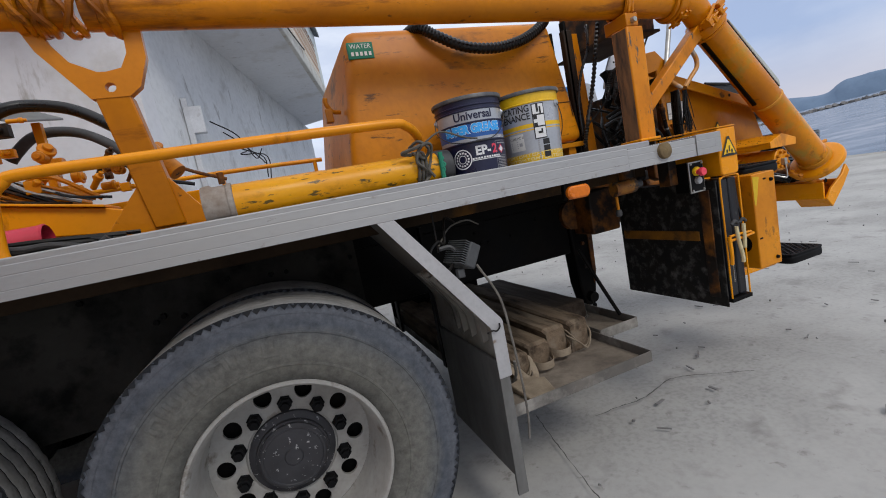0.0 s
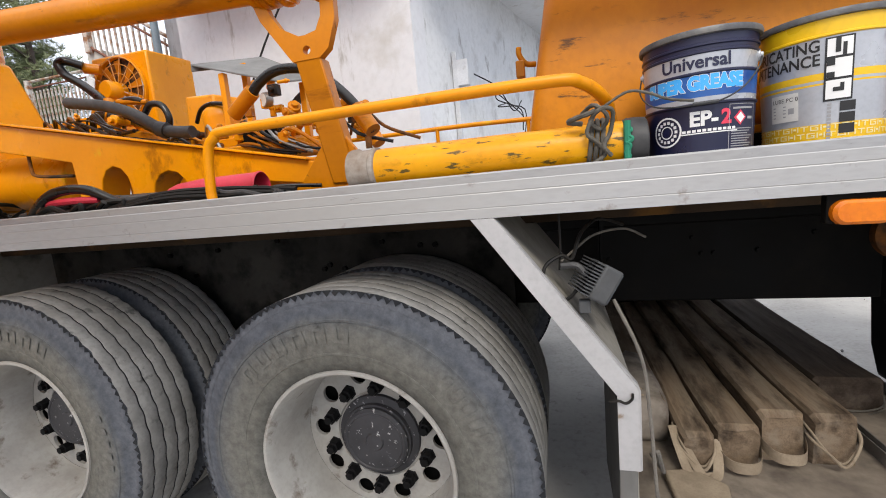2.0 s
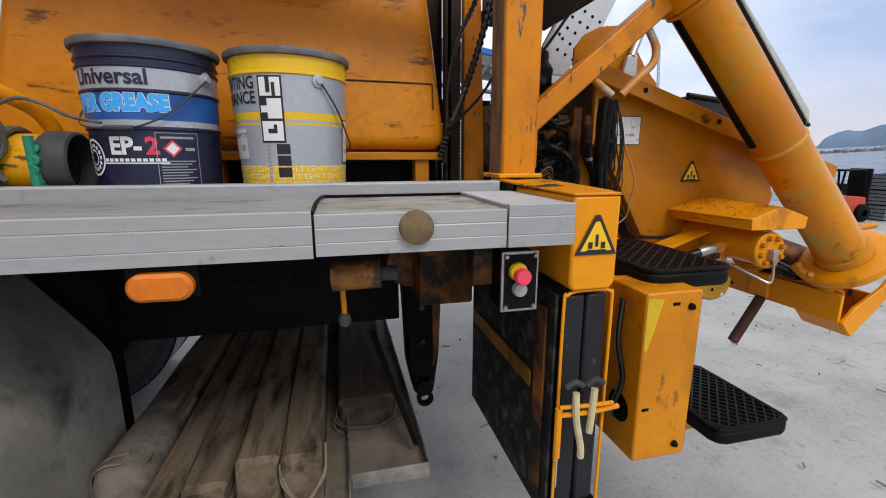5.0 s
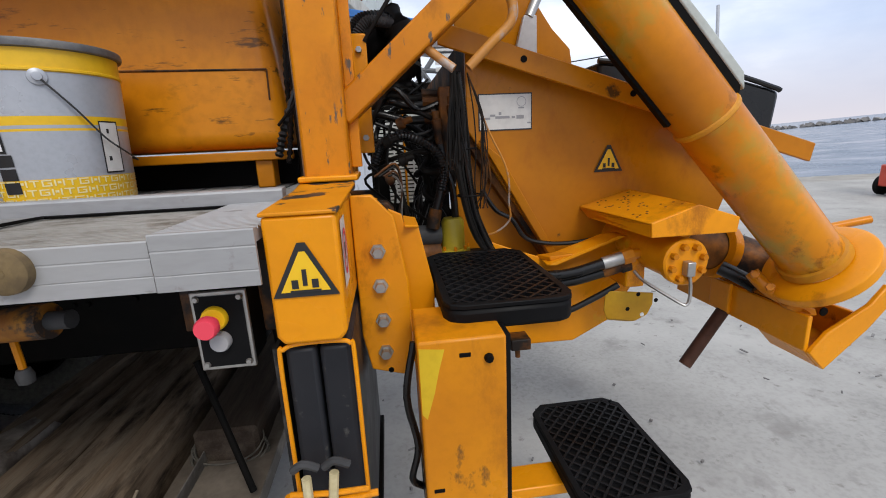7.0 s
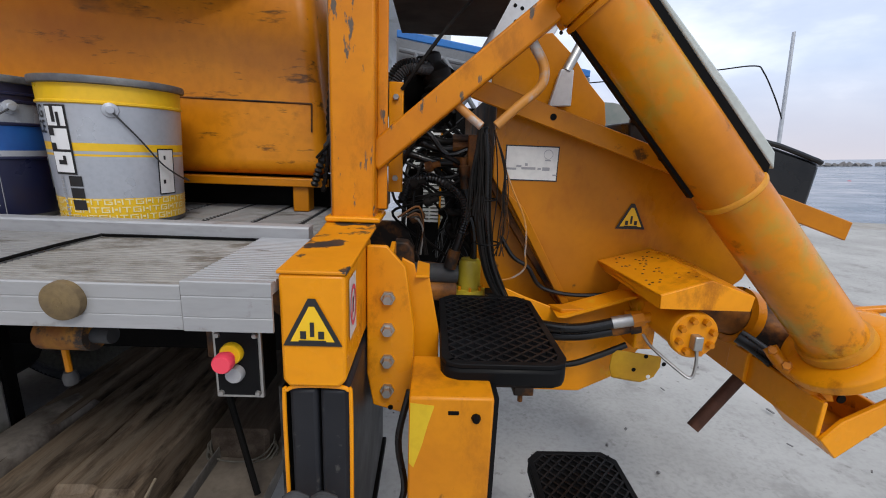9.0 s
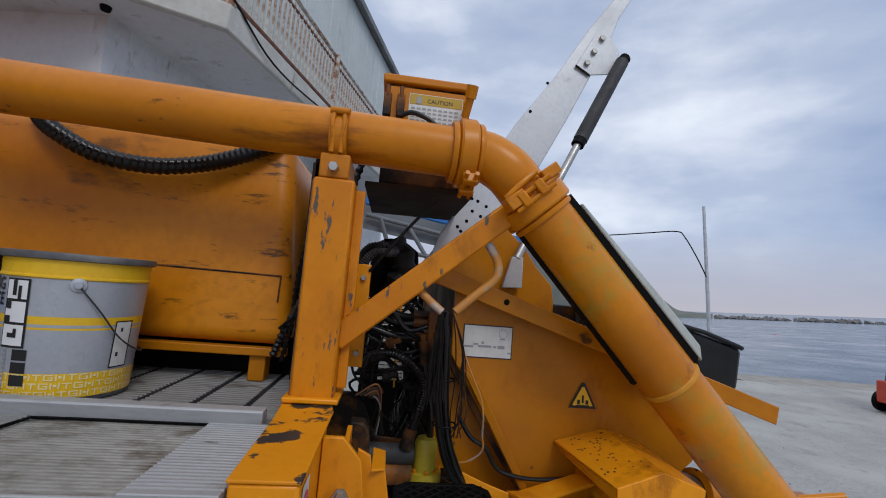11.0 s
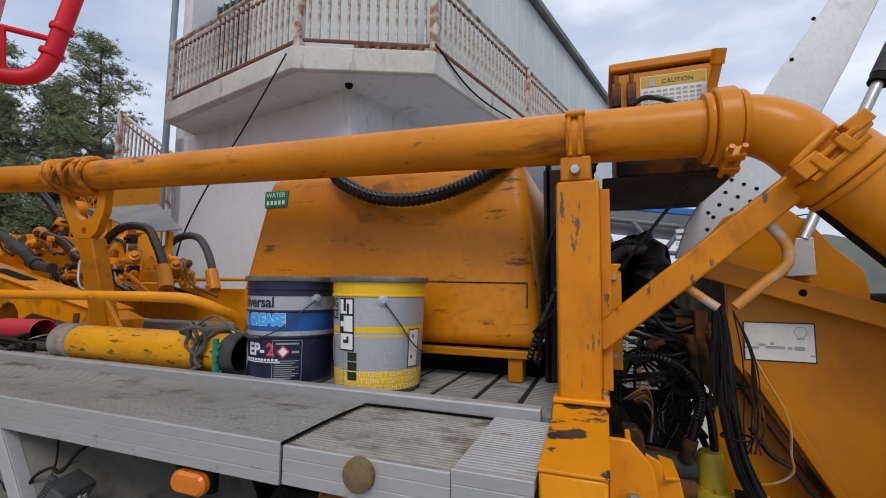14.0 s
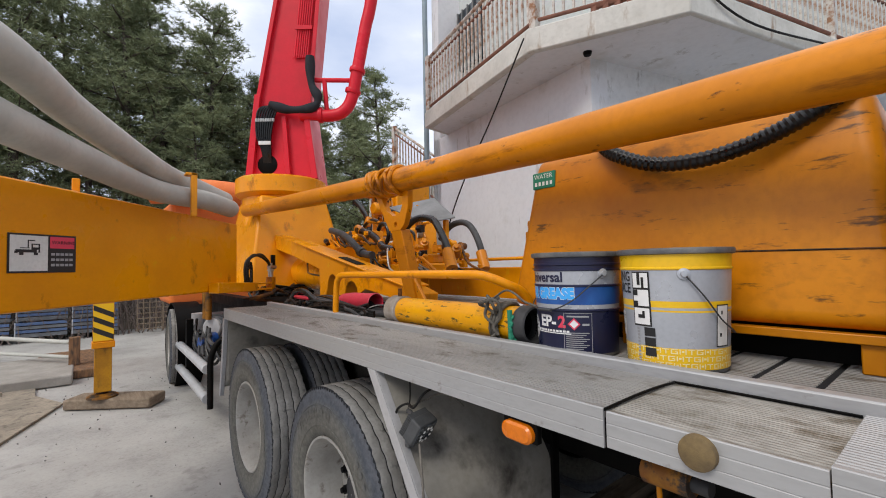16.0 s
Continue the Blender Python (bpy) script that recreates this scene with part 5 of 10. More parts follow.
for x in (-0.15, 0.06, 0.12):
    bm = B()
    sweep(bm, [(x - 0.03, 1.0, 2.06), (x - 0.028, 1.0, 2.10), (x, 1.0, 2.115), (x + 0.028, 1.0, 2.10), (x + 0.03, 1.0, 2.06)], 0.009, 8, 4)
    part("tank_lug", bm, M_paint, tank)
bm = B()
box(bm, -0.90, 0.42, 0.72, 0.76, 1.352, 1.378)
tpart("tank_tray", bm, M_paint, "orange angle rail under the tank", bev=0.003)
for x in (-0.82, -0.35, 0.31):
    tpart("tank_foot", one(box, x, x + 0.05, 0.735, 0.80, 1.272, 1.354), M_paint, bev=0.004)
# Black box stands in for the shade in the gap under the tank.
tpart("tank_beam", one(box, -0.88, 0.41, 0.86, 1.0, 1.272, 1.378), M_black, "black box filling the shaded gap under the tank")
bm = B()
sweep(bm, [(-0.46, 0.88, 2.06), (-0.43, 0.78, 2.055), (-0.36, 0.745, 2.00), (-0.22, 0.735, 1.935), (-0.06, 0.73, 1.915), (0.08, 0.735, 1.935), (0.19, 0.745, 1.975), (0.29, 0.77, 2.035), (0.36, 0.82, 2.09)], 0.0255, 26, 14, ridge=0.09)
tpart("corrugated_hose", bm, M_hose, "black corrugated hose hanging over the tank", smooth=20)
# Black plate added as the dark shade at the tank's right edge.
tpart("tank_side_plate", one(box, 0.43, 0.446, 0.90, 1.90, 1.272, 2.03), M_black, "black plate put in as the shade beside the tank", bev=0.003)
tpart("tank_side_frame", one(box, 0.435, 0.452, 0.78, 0.82, 1.272, 2.05), M_black, bev=0.003)

# electrical box above the post
bm = B()
box(bm, 0.66, 0.925, 0.62, 1.09, 1.915, 2.235)
cb = tpart("control_box", bm, M_rust, "orange-brown steel control box", bev=0.006)
part("box_lid", one(box, 0.645, 0.94, 0.605, 1.10, 2.235, 2.262), M_pipe, cb, bev=0.006)
part("box_face", one(box, 0.668, 0.918, 0.612, 0.62, 1.99, 2.225), M_pipe, cb, bev=0.003)
part("box_underside", one(box, 0.62, 0.955, 0.612, 1.11, 1.900, 1.914), mat("dark_brown_underside", (0.05, 0.026, 0.013), (0.03, 0.017, 0.01), 0.7, scale=5, fine=50, bump=0.1, spec=0.2), cb)
pl = on_plane((0.815, 0.6105, 2.158), (1, 0, 0), (0, 0, 1))
lab = part("caution_label", one(patch, pl, -0.085, 0.085, -0.055, 0.05), M_signwhite, truck, "yellow and white caution label")
part("label_head", one(patch, lambda u, v: pl(u, v) + V(0, -0.001, 0), -0.083, 0.083, 0.016, 0.048), M_dullyellow, lab)
part("label_text", lettering("CAUTION", 0.018, lambda u, v: pl(u + 0.012, v + 0.029) + V(0, -0.002, 0)), M_k, lab)
bm = B()
patch(bm, lambda u, v: pl(u, v) + V(0, -0.002, 0), -0.062, -0.046, 0.018, 0.04)
for r in range(4):
    for k in range(9):
        patch(bm, lambda u, v: pl(u, v) + V(0, -0.001, 0), -0.077 + k * 0.017, -0.065 + k * 0.017, 0.000 - r * 0.013, 0.006 - r * 0.013)
part("label_print", bm, M_greyink, lab)
for x in (0.664, 0.705):
    bm = B()
    box(bm, x - 0.012, x + 0.012, 0.585, 0.612, 2.12, 2.19)
    cyl(bm, (x, 0.59, 2.18), (x, 0.59, 2.215), 0.007, 8)
    part("box_hinge", bm, M_rust, cb, bev=0.003)
for x in (0.905,):
    bm = B()
    cyl(bm, (x, 0.58, 2.14), (x + 0.01, 0.55, 2.20), 0.013, 10)
    cyl(bm, (x + 0.008, 0.555, 2.19), (x + 0.012, 0.54, 2.225), 0.018, 10)
    part("box_latch", bm, M_paint, cb)
tpart("box_cable", one(sweep, [(0.70, 0.60, 2.12), (0.74, 0.585, 2.135), (0.79, 0.58, 2.12), (0.82, 0.58, 2.10)], 0.008, 8, 5), M_hose)

# hopper side
HY = 0.64
bm = B()
prism(bm, [(0.93, HY, 1.655), (1.69, HY, 1.41), (1.775, HY, 1.205), (1.745, HY, 1.12), (1.64, HY, 1.03), (1.19, HY, 1.00), (1.01, HY, 1.28), (0.93, HY, 1.41)], (0, 0.02, 0))
hop = tpart("hopper_side", bm, M_paint, "orange steel hopper side plate", bev=0.003)
bm = B()
prism(bm, [(0.93, HY + 0.02, 1.66), (1.69, HY + 0.02, 1.42), (1.775, HY + 0.02, 1.205), (1.68, HY + 0.02, 1.02), (1.19, HY + 0.02, 0.98), (1.00, HY + 0.02, 1.26), (0.93, HY + 0.02, 1.38)], (0, 1.25, 0))
part("hopper_body", bm, M_rust, hop, "rusty orange hopper body")
bm = B()
prism(bm, [(0.96, HY - 0.004, 1.38), (1.18, HY - 0.004, 1.005), (1.205, HY - 0.01, 1.005), (1.02, HY - 0.01, 1.33)], (0, -0.03, 0))
part("hopper_rib", bm, M_paint, hop, bev=0.003)
bm = B()
prism(bm, [(0.848, 0.575, 1.682), (0.848, 0.575, 1.625), (1.955, 0.548, 1.272), (1.965, 0.548, 1.326)], (0, 0.012, 0))
prism(bm, [(0.848, 0.575, 1.682), (1.965, 0.548, 1.326), (1.965, 0.548, 1.318), (0.848, 0.575, 1.674)], (0, 0.075, 0))
rimp = tpart("hopper_rim", bm, M_paint, "sloping orange hopper rim", bev=0.003)
for x, z in ((1.075, 1.583), (1.385, 1.486), (1.69, 1.39)):
    part("rim_hole", one(lathe, [(0, -0.002), (0.009, -0.002), (0.009, 0)], (x, 0.575 - 0.0245 * (x - 0.848), z), (0, 1, 0), 12), M_black, rimp)
bm = B()
prism(bm, [(0.93, 0.80, 1.60), (0.93, 0.80, 1.76), (0.97, 0.80, 1.81), (1.03, 0.80, 1.84), (1.11, 0.80, 1.85), (1.19, 0.80, 1.78), (1.24, 0.80, 1.71), (1.30, 0.80, 1.65), (1.31, 0.80, 1.59), (1.31, 0.80, 1.50)], (0, 0.012, 0))
tpart("splash_plate", bm, M_paint, "orange rounded splash plate above the hopper", bev=0.003)
bm = B()
prism(bm, [(0.95, 1.85, 1.66), (1.78, 1.85, 1.43), (1.78, 1.85, 1.30), (0.95, 1.85, 1.5)], (0, 0.02, 0))
tpart("hopper_far_rim", bm, M_paint)
# label and warning on the hopper
pl = on_plane((1.042, HY - 0.002, 1.455), (1, 0, 0.0), (0, 0, 1))
lab = part("instruction_plate", one(patch, pl, -0.079, 0.079, -0.051, 0.051), M_k, truck, "white instruction plate with a black border")
part("plate_face", one(patch, lambda u, v: pl(u, v) + V(0, -0.0012, 0), -0.0755, 0.0755, -0.0475, 0.0475), M_signwhite, lab)
bm = B()
for u0, u1, v0, v1 in ((-0.075, -0.045, -0.02, -0.014), (-0.03, 0.012, -0.018, -0.011), (-0.045, -0.03, -0.012, -0.006), (0.032, 0.054, -0.02, -0.010), (0.018, 0.028, -0.018, -0.012), (0.064, 0.076, -0.034, -0.030), (0.038, 0.055, 0.008, 0.012), (-0.02, -0.012, -0.008, 0.0)):
    patch(bm, lambda u, v: pl(u, v) + V(0, -0.0022, 0), u0, u1, v0, v1)
for i in range(20):
    a, b = 2 * math.pi * i / 20, 2 * math.pi * (i + 1) / 20
    bm.faces.new([bm.verts.new(pl(0.047 + math.cos(t) * r, 0.027 + math.sin(t) * r) + V(0, -0.0022, 0)) for t, r in ((a, 0.0125), (b, 0.0125), (b, 0.014), (a, 0.014))])
part("plate_drawing", bm, M_greyink, lab)
triangle_sign(truck, (1.360, HY - 0.003, 1.300), (1, 0, 0), (0, 0, 1), 0.092, "yellow and black triangular warning sticker")
# ledge
led = tpart("ledge", one(prism, [(1.303, 0.31, 1.166), (1.430, 0.325, 1.201), (1.432, 0.635, 1.207), (1.273, 0.635, 1.164)], (0, 0, 0.005)), M_bright, "orange folded steel ledge with small perforations", bev=0.002)
part("ledge_front", one(prism, [(1.303, 0.308, 1.170), (1.430, 0.320, 1.206), (1.537, 0.315, 1.170), (1.533, 0.315, 1.132), (1.305, 0.308, 1.135)], (0, 0.006, 0)), M_bright, led, bev=0.002)
part("ledge_wing", one(prism, [(1.430, 0.326, 1.201), (1.536, 0.321, 1.166), (1.55, 0.635, 1.172), (1.432, 0.635, 1.207)], (0, 0, 0.005)), M_bright, led)
part("ledge_cheek", one(prism, [(1.303, 0.314, 1.166), (1.305, 0.314, 1.135), (1.300, 0.635, 1.133), (1.273, 0.635, 1.164)], (0.006, 0.003, 0)), M_bright, led)
for i in range(40):
    r = random.Random(i)
    u, v = r.uniform(0.08, 0.92), r.uniform(0.12, 0.95)
    lo, hi = V(1.303, 0.31, 1.171).lerp(V(1.273, 0.635, 1.169), v), V(1.430, 0.325, 1.206).lerp(V(1.432, 0.635, 1.212), v)
    part("ledge_stud", one(lathe, [(0, 0.0016), (0.0032, 0.001), (0.0038, -0.001)], lo.lerp(hi, u), (-0.3, 0, 1), 6), M_rust, led)
# hydraulic cylinder and flange
bm = B()
cyl(bm, (1.405, 0.66, 1.07), (1.412, 0.345, 1.064), 0.056, 32)
fl = tpart("hydraulic_cylinder", bm, M_bright, "orange hydraulic cylinder under the ledge", bev=0.004)
part("flange", one(lathe, [(0, -0.022), (0.056, -0.022), (0.060, -0.018), (0.060, 0.0), (0.052, 0.0)], (1.412, 0.345, 1.062), (0, 1, -0.02), 36), M_bright, fl)
for i in range(8):
    a = 2 * math.pi * i / 8 + 0.3
    part("flange_bolt", one(lathe, [(0, -0.014), (0.0075, -0.014), (0.009, -0.010), (0.009, 0)], (1.412 + 0.043 * math.cos(a), 0.323, 1.062 + 0.043 * math.sin(a)), (0, 1, 0), 6), M_pipe, fl)
part("grease_nipple", one(box, 1.401, 1.423, 0.301, 0.325, 1.031, 1.068), M_steel, fl, bev=0.003)
bm = B()
sweep(bm, [(1.412, 0.308, 1.036), (1.416, 0.306, 1.0), (1.414, 0.304, 0.972), (1.409, 0.304, 0.960), (1.398, 0.306, 0.960), (1.378, 0.33, 0.973), (1.355, 0.37, 0.99), (1.345, 0.40, 1.0), (1.340, 0.43, 1.015)], 0.0042, 8, 5)
part("grease_line", bm, M_steel, fl, "thin bent steel grease line")
# frame below the hopper, with the hoses in front of it
bm = B()
prism(bm, [(0.976, 0.56, 1.096), (1.046, 0.56, 1.067), (1.146, 0.56, 1.031), (1.352, 0.56, 1.096), (1.416, 0.56, 1.076), (1.416, 0.56, 0.926), (1.348, 0.56, 0.821), (1.231, 0.56, 0.761), (1.076, 0.56, 0.763), (0.976, 0.56, 0.796)], (-0.024, 0.03, -0.004))
of = tpart("outlet_frame", bm, M_bright, "orange steel frame plate below the hopper", bev=0.004)
part("frame_flange", one(prism, [(1.146, 0.5, 1.028), (1.352, 0.5, 1.097), (1.356, 0.56, 1.097), (1.146, 0.56, 1.031)], (-0.024, 0, 0.002)), M_bright, of)
part("frame_bracket", one(prism, [(1.136, 0.52, 1.036), (1.196, 0.5, 1.046), (1.196, 0.5, 1.058), (1.136, 0.52, 1.048)], (-0.024, 0.05, -0.004)), M_pipe, of, bev=0.002)
bm = B()
prism(bm, [(1.305, 0.46, 0.952), (1.422, 0.46, 0.936), (1.422, 0.46, 0.901), (1.407, 0.46, 0.869), (1.372, 0.46, 0.853), (1.312, 0.46, 0.864), (1.301, 0.46, 0.896)], (-0.024, 0.012, -0.004))
bp = tpart("bolt_plate", bm, mat("yellow_green_plate", (0.52, 0.29, 0.010), (0.45, 0.22, 0.008), 0.4, scale=8, spec=0.35), "yellow-green bolted steel plate", bev=0.003)
for x, z, m_ in ((1.375, 0.935, M_black), (1.43, 0.912, M_black), (1.345, 0.893, M_black), (1.39, 0.872, M_signwhite)):
    part("bolt_hole", one(lathe, [(0, -0.001), (0.006, -0.001), (0.0065, 0)], (x, 0.46, z), (-0.024, 1, -0.004), 10), m_, bp)
tpart("outlet_hose", one(sweep, [(0.926, 0.66, 1.026), (1.036, 0.56, 1.001), (1.1, 0.51, 0.998), (1.176, 0.475, 1.008), (1.267, 0.45, 1.039)], 0.015, 10, 6), M_hose, "black hydraulic hose with a steel end")
tpart("outlet_hose", one(sweep, [(0.926, 0.67, 0.986), (1.036, 0.57, 0.968), (1.106, 0.52, 0.968), (1.186, 0.49, 0.981), (1.276, 0.47, 1.008)], 0.015, 10, 6), M_hose, "black hydraulic hose with a steel end")
tpart("outlet_hose", one(sweep, [(0.976, 0.6, 0.856), (1.076, 0.53, 0.868), (1.172, 0.5, 0.885), (1.246, 0.485, 0.921), (1.319, 0.47, 0.965)], 0.009, 10, 6), M_hose, "thin black hydraulic hose")
tpart("hose_end", one(cyl, (1.261, 0.453, 1.037), (1.311, 0.443, 1.052), 0.0175, 14), M_steel)
tpart("hose_end", one(cyl, (1.271, 0.473, 1.006), (1.316, 0.463, 1.022), 0.0175, 14), M_rust)
tpart("hose_nut", one(cyl, (1.311, 0.443, 1.052), (1.338, 0.438, 1.06), 0.021, 6), M_pipe)
tpart("hose_nut", one(cyl, (1.316, 0.463, 1.022), (1.342, 0.458, 1.03), 0.021, 6), M_rust)
tpart("hose_elbow", one(sweep, [(1.336, 0.44, 1.059), (1.361, 0.44, 1.064), (1.376, 0.455, 1.066)], 0.014, 10, 4), M_pipe)
tpart("port_block", one(box, 1.33, 1.385, 0.45, 0.54, 0.96, 1.045), M_bright, bev=0.006)
tpart("drip_valve", one(box, 1.015, 1.075, 0.50, 0.56, 0.775, 0.81), M_rust, bev=0.004)
tpart("drip_stem", one(cyl, (1.041, 0.53, 0.776), (1.043, 0.53, 0.741), 0.008, 8), M_rust)
# swing arm across the rear below the slanting pipe: channel, end plate, lug
arm = tpart("outlet_arm", one(box, 1.815, 1.829, 0.352, 0.90, 0.762, 0.866), M_bright, "orange steel channel arm under the outlet pipe", bev=0.003)
part("arm_floor", one(box, 1.829, 1.955, 0.352, 0.90, 0.762, 0.776), M_pipe, arm)
part("arm_cheek", one(box, 1.955, 1.969, 0.352, 0.90, 0.762, 0.866), M_pipe, arm, bev=0.003)
bm = B()
prism(bm, [(1.818, 0.336, 0.762), (1.870, 0.336, 0.706), (1.992, 0.336, 0.818), (2.06, 0.336, 0.90), (2.03, 0.336, 0.945), (1.985, 0.336, 0.890), (1.866, 0.336, 0.820)], (0, 0.016, 0))
tpart("arm_end_plate", bm, M_bright, "orange end plate of the arm", bev=0.004)
tpart("arm_end_fold", one(prism, [(1.818, 0.352, 0.762), (1.870, 0.352, 0.706), (1.882, 0.352, 0.716), (1.83, 0.352, 0.772)], (0, 0.16, 0)), M_bright, bev=0.003)
part("arm_lug", one(prism, [(1.800, 0.62, 0.875), (1.815, 0.62, 0.875), (1.815, 0.62, 0.770), (1.800, 0.62, 0.775)], (0, 0.085, 0)), M_bright, arm, bev=0.003)
part("arm_plate", one(prism, [(1.829, 0.36, 0.866), (1.829, 0.88, 0.866), (1.86, 0.88, 0.872), (1.86, 0.50, 0.872)], (0, 0, 0.008)), M_pipe, arm, bev=0.002)
tpart("lever_bar", one(cyl, (1.835, 0.66, 0.785), (1.674, 0.634, 0.585), 0.021, 16), mat("rusty_bar", (0.085, 0.035, 0.02), (0.05, 0.022, 0.014), 0.7, scale=14, bump=0.2, spec=0.25), "rusty brown steel lever bar")
# collar: ring round the pipe's foot with a bolted hinge
bm = B()
lathe(bm, [(0.080, -0.03), (0.088, -0.028), (0.090, -0.004), (0.080, 0.0)], D1, dd, 44)
tpart("pipe_foot", bm, M_weld, "yellow-green weld ring at the foot of the pipe")
bm = B()
lathe(bm, [(0.086, 0.0), (0.132, 0.002), (0.142, 0.010), (0.142, 0.036), (0.134, 0.044), (0.09, 0.046)], D1, dd, 48)
col = tpart("outlet_collar", bm, M_bright, "orange ring clamp round the foot of the pipe", bev=0.002)
bm = B()
sweep(bm, [(1.762, 0.50, 0.955), (1.775, 0.47, 0.925), (1.80, 0.44, 0.90), (1.83, 0.415, 0.885)], 0.020, 10, 4)
part("collar_jaw", bm, M_pipe, col)
for x, y, z in ((1.765, 0.49, 0.945), (1.785, 0.455, 0.915), (1.81, 0.425, 0.89)):
    part("collar_bolt", one(lathe, [(0, -0.026), (0.011, -0.026), (0.013, -0.02), (0.013, -0.010), (0.018, -0.010), (0.018, 0.004)], (x, y, z), (0.55, 0.6, -0.5), 6), M_pipe, col)
part("collar_nut_plate", one(prism, [(1.80, 0.40, 0.905), (1.86, 0.375, 0.875), (1.87, 0.375, 0.855), (1.835, 0.385, 0.85), (1.795, 0.40, 0.875)], (0, 0.03, 0)), M_pipe, col, bev=0.004)
part("collar_hole", one(lathe, [(0, -0.003), (0.012, -0.003), (0.013, 0)], (1.88, 0.372, 0.868), (0, 1, 0), 14), M_black, col)
bm = B()
cyl(bm, (1.58, 0.72, 1.04), (1.83, 0.70, 0.965), 0.072, 24)
cyl(bm, (1.83, 0.70, 0.965), (1.98, 0.58, 0.90), 0.076, 24)
tpart("outlet_pipe", bm, M_rust, "worn orange outlet pipe behind the arm")
tpart("outlet_ring", one(lathe, [(0.075, -0.02), (0.098, -0.016), (0.098, 0.016), (0.075, 0.02)], (1.80, 0.703, 0.974), (0.94, 0.05, -0.32), 32), M_pipe)
tpart("rubber_sleeve", one(sweep, [(1.74, 0.60, 0.945), (1.765, 0.575, 0.93), (1.785, 0.545, 0.915), (1.80, 0.515, 0.90)], 0.024, 12, 4), M_hose, "short black rubber sleeve")
tpart("outlet_block", one(prism, [(1.84, 0.52, 0.89), (1.93, 0.52, 0.90), (1.95, 0.52, 0.80), (1.90, 0.52, 0.77), (1.84, 0.52, 0.78)], (0, 0.08, 0)), M_black, bev=0.01)
bm = B()
cyl(bm, (1.98, 0.50, 1.075), (2.10, 0.47, 1.10), 0.012, 12)
tpart("outlet_pin", bm, M_pipe, "orange locking pin on the collar")
tpart("pin_block", one(box, 1.93, 2.03, 0.46, 0.54, 1.0, 1.085), M_pipe, bev=0.01)

# plates closing the space below the hopper's front
bm = B()
prism(bm, [(0.90, 0.72, 0.90), (1.26, 0.72, 0.90), (1.26, 0.72, 1.06), (1.03, 0.72, 1.34), (0.93, 0.72, 1.45), (0.90, 0.72, 1.20)], (0, 0.02, 0))
tpart("front_plate", bm, M_paint, "orange plate below the hopper's front edge", bev=0.003)
bm = B()
prism(bm, [(0.50, 0.80, 0.86), (0.95, 0.80, 0.86), (0.95, 0.80, 1.08), (0.72, 0.80, 1.10), (0.66, 0.80, 1.24), (0.50, 0.80, 1.24)], (0, 0.02, 0))
tpart("back_plate", bm, M_rust, "rusty plate behind the pump cylinders", bev=0.003)

# steps
def mesh_step(x0, x1, y0, y1, z0, z1, label):
    bm = B()
    c = 0.035
    pts = [(x0 + c, y0), (x1 - c, y0), (x1 - 0.01, y0 + 0.01), (x1, y0 + c), (x1, y1 - c), (x1 - c, y1), (x0 + c, y1), (x0, y1 - c), (x0, y0 + c), (x0 + 0.01, y0 + 0.01)]
    prism(bm, [(a, b, z0) for a, b in pts], (0, 0, z1 - z0 - 0.008))
    st = tpart("step", bm, M_blackplastic, label, bev=0.010)
    bm = B()
    w = 0.016
    inner = [(x0 + w + (a - x0) * (x1 - x0 - 2 * w) / (x1 - x0), y0 + w + (b - y0) * (y1 - y0 - 2 * w) / (y1 - y0)) for a, b in pts]
    vo = [[bm.verts.new(V(a, b, z)) for a, b in p] for p, z in ((pts, z1 - 0.008), (pts, z1), (inner, z1), (inner, z1 - 0.008))]
    for r in range(3):
        for i in range(len(pts)):
            j = (i + 1) % len(pts)
            bm.faces.new((vo[r][i], vo[r][j], vo[r + 1][j], vo[r + 1][i]))
    part("step_rim", bm, M_blackplastic, st, bev=0.002)
    # raised diamond net
    bm = B()
    pitch = 0.032
    nx, ny = int((x1 - x0 - 2 * w) / pitch), int((y1 - y0 - 2 * w) / pitch)
    px, py = (x1 - x0 - 2 * w) / nx, (y1 - y0 - 2 * w) / ny
    for i in range(nx):
        for j in range(ny):
            cx, cy = x0 + w + (i + 0.5) * px, y0 + w + (j + 0.5) * py
            for s in (-1, 1):
                box(bm, -0.55 * math.hypot(px, py) / 1.1, 0.55 * math.hypot(px, py) / 1.1, -0.0026, 0.0026, z1 - 0.009, z1 - 0.001 + (0.001 if s > 0 else 0), Matrix.Translation((cx, cy, 0)) @ pose(0, 0, 0, 0, 0, s * math.degrees(math.atan2(py, px))))
    part("step_net", bm, M_net, st, "raised diamond anti-slip net")
    return st


mesh_step(0.780, 1.032, 0.10, 0.50, 1.038, 1.09, "black plastic step with diamond tread")
mesh_step(1.062, 1.330, 0.105, 0.485, 0.55, 0.60, "low black plastic step with diamond tread")
# yellow box with step
bm = B()
prism(bm, [(0.722, 0.038, 1.056), (0.724, 0.038, 0.618), (0.876, 0.038, 0.618), (0.876, 0.038, 1.056)], (0, 0.16, 0))
yb = tpart("step_box", bm, mat("scuffed_orange_paint", (0.66, 0.245, 0.002), (0.54, 0.185, 0.002), 0.34, scale=3, fine=50, bump=0.03, wear=(0.20, 0.08, 0.012), wear_scale=16, wear_at=0.66, wear_soft=0.03, wear_stretch=(1, 1, 0.6), spec=0.3, grain=0.35, wear2=((0.36, 0.12, 0.004), 5.0, 0.60, 0.06, (1, 1, 0.5))), "bright orange sheet-metal step box", bev=0.005)
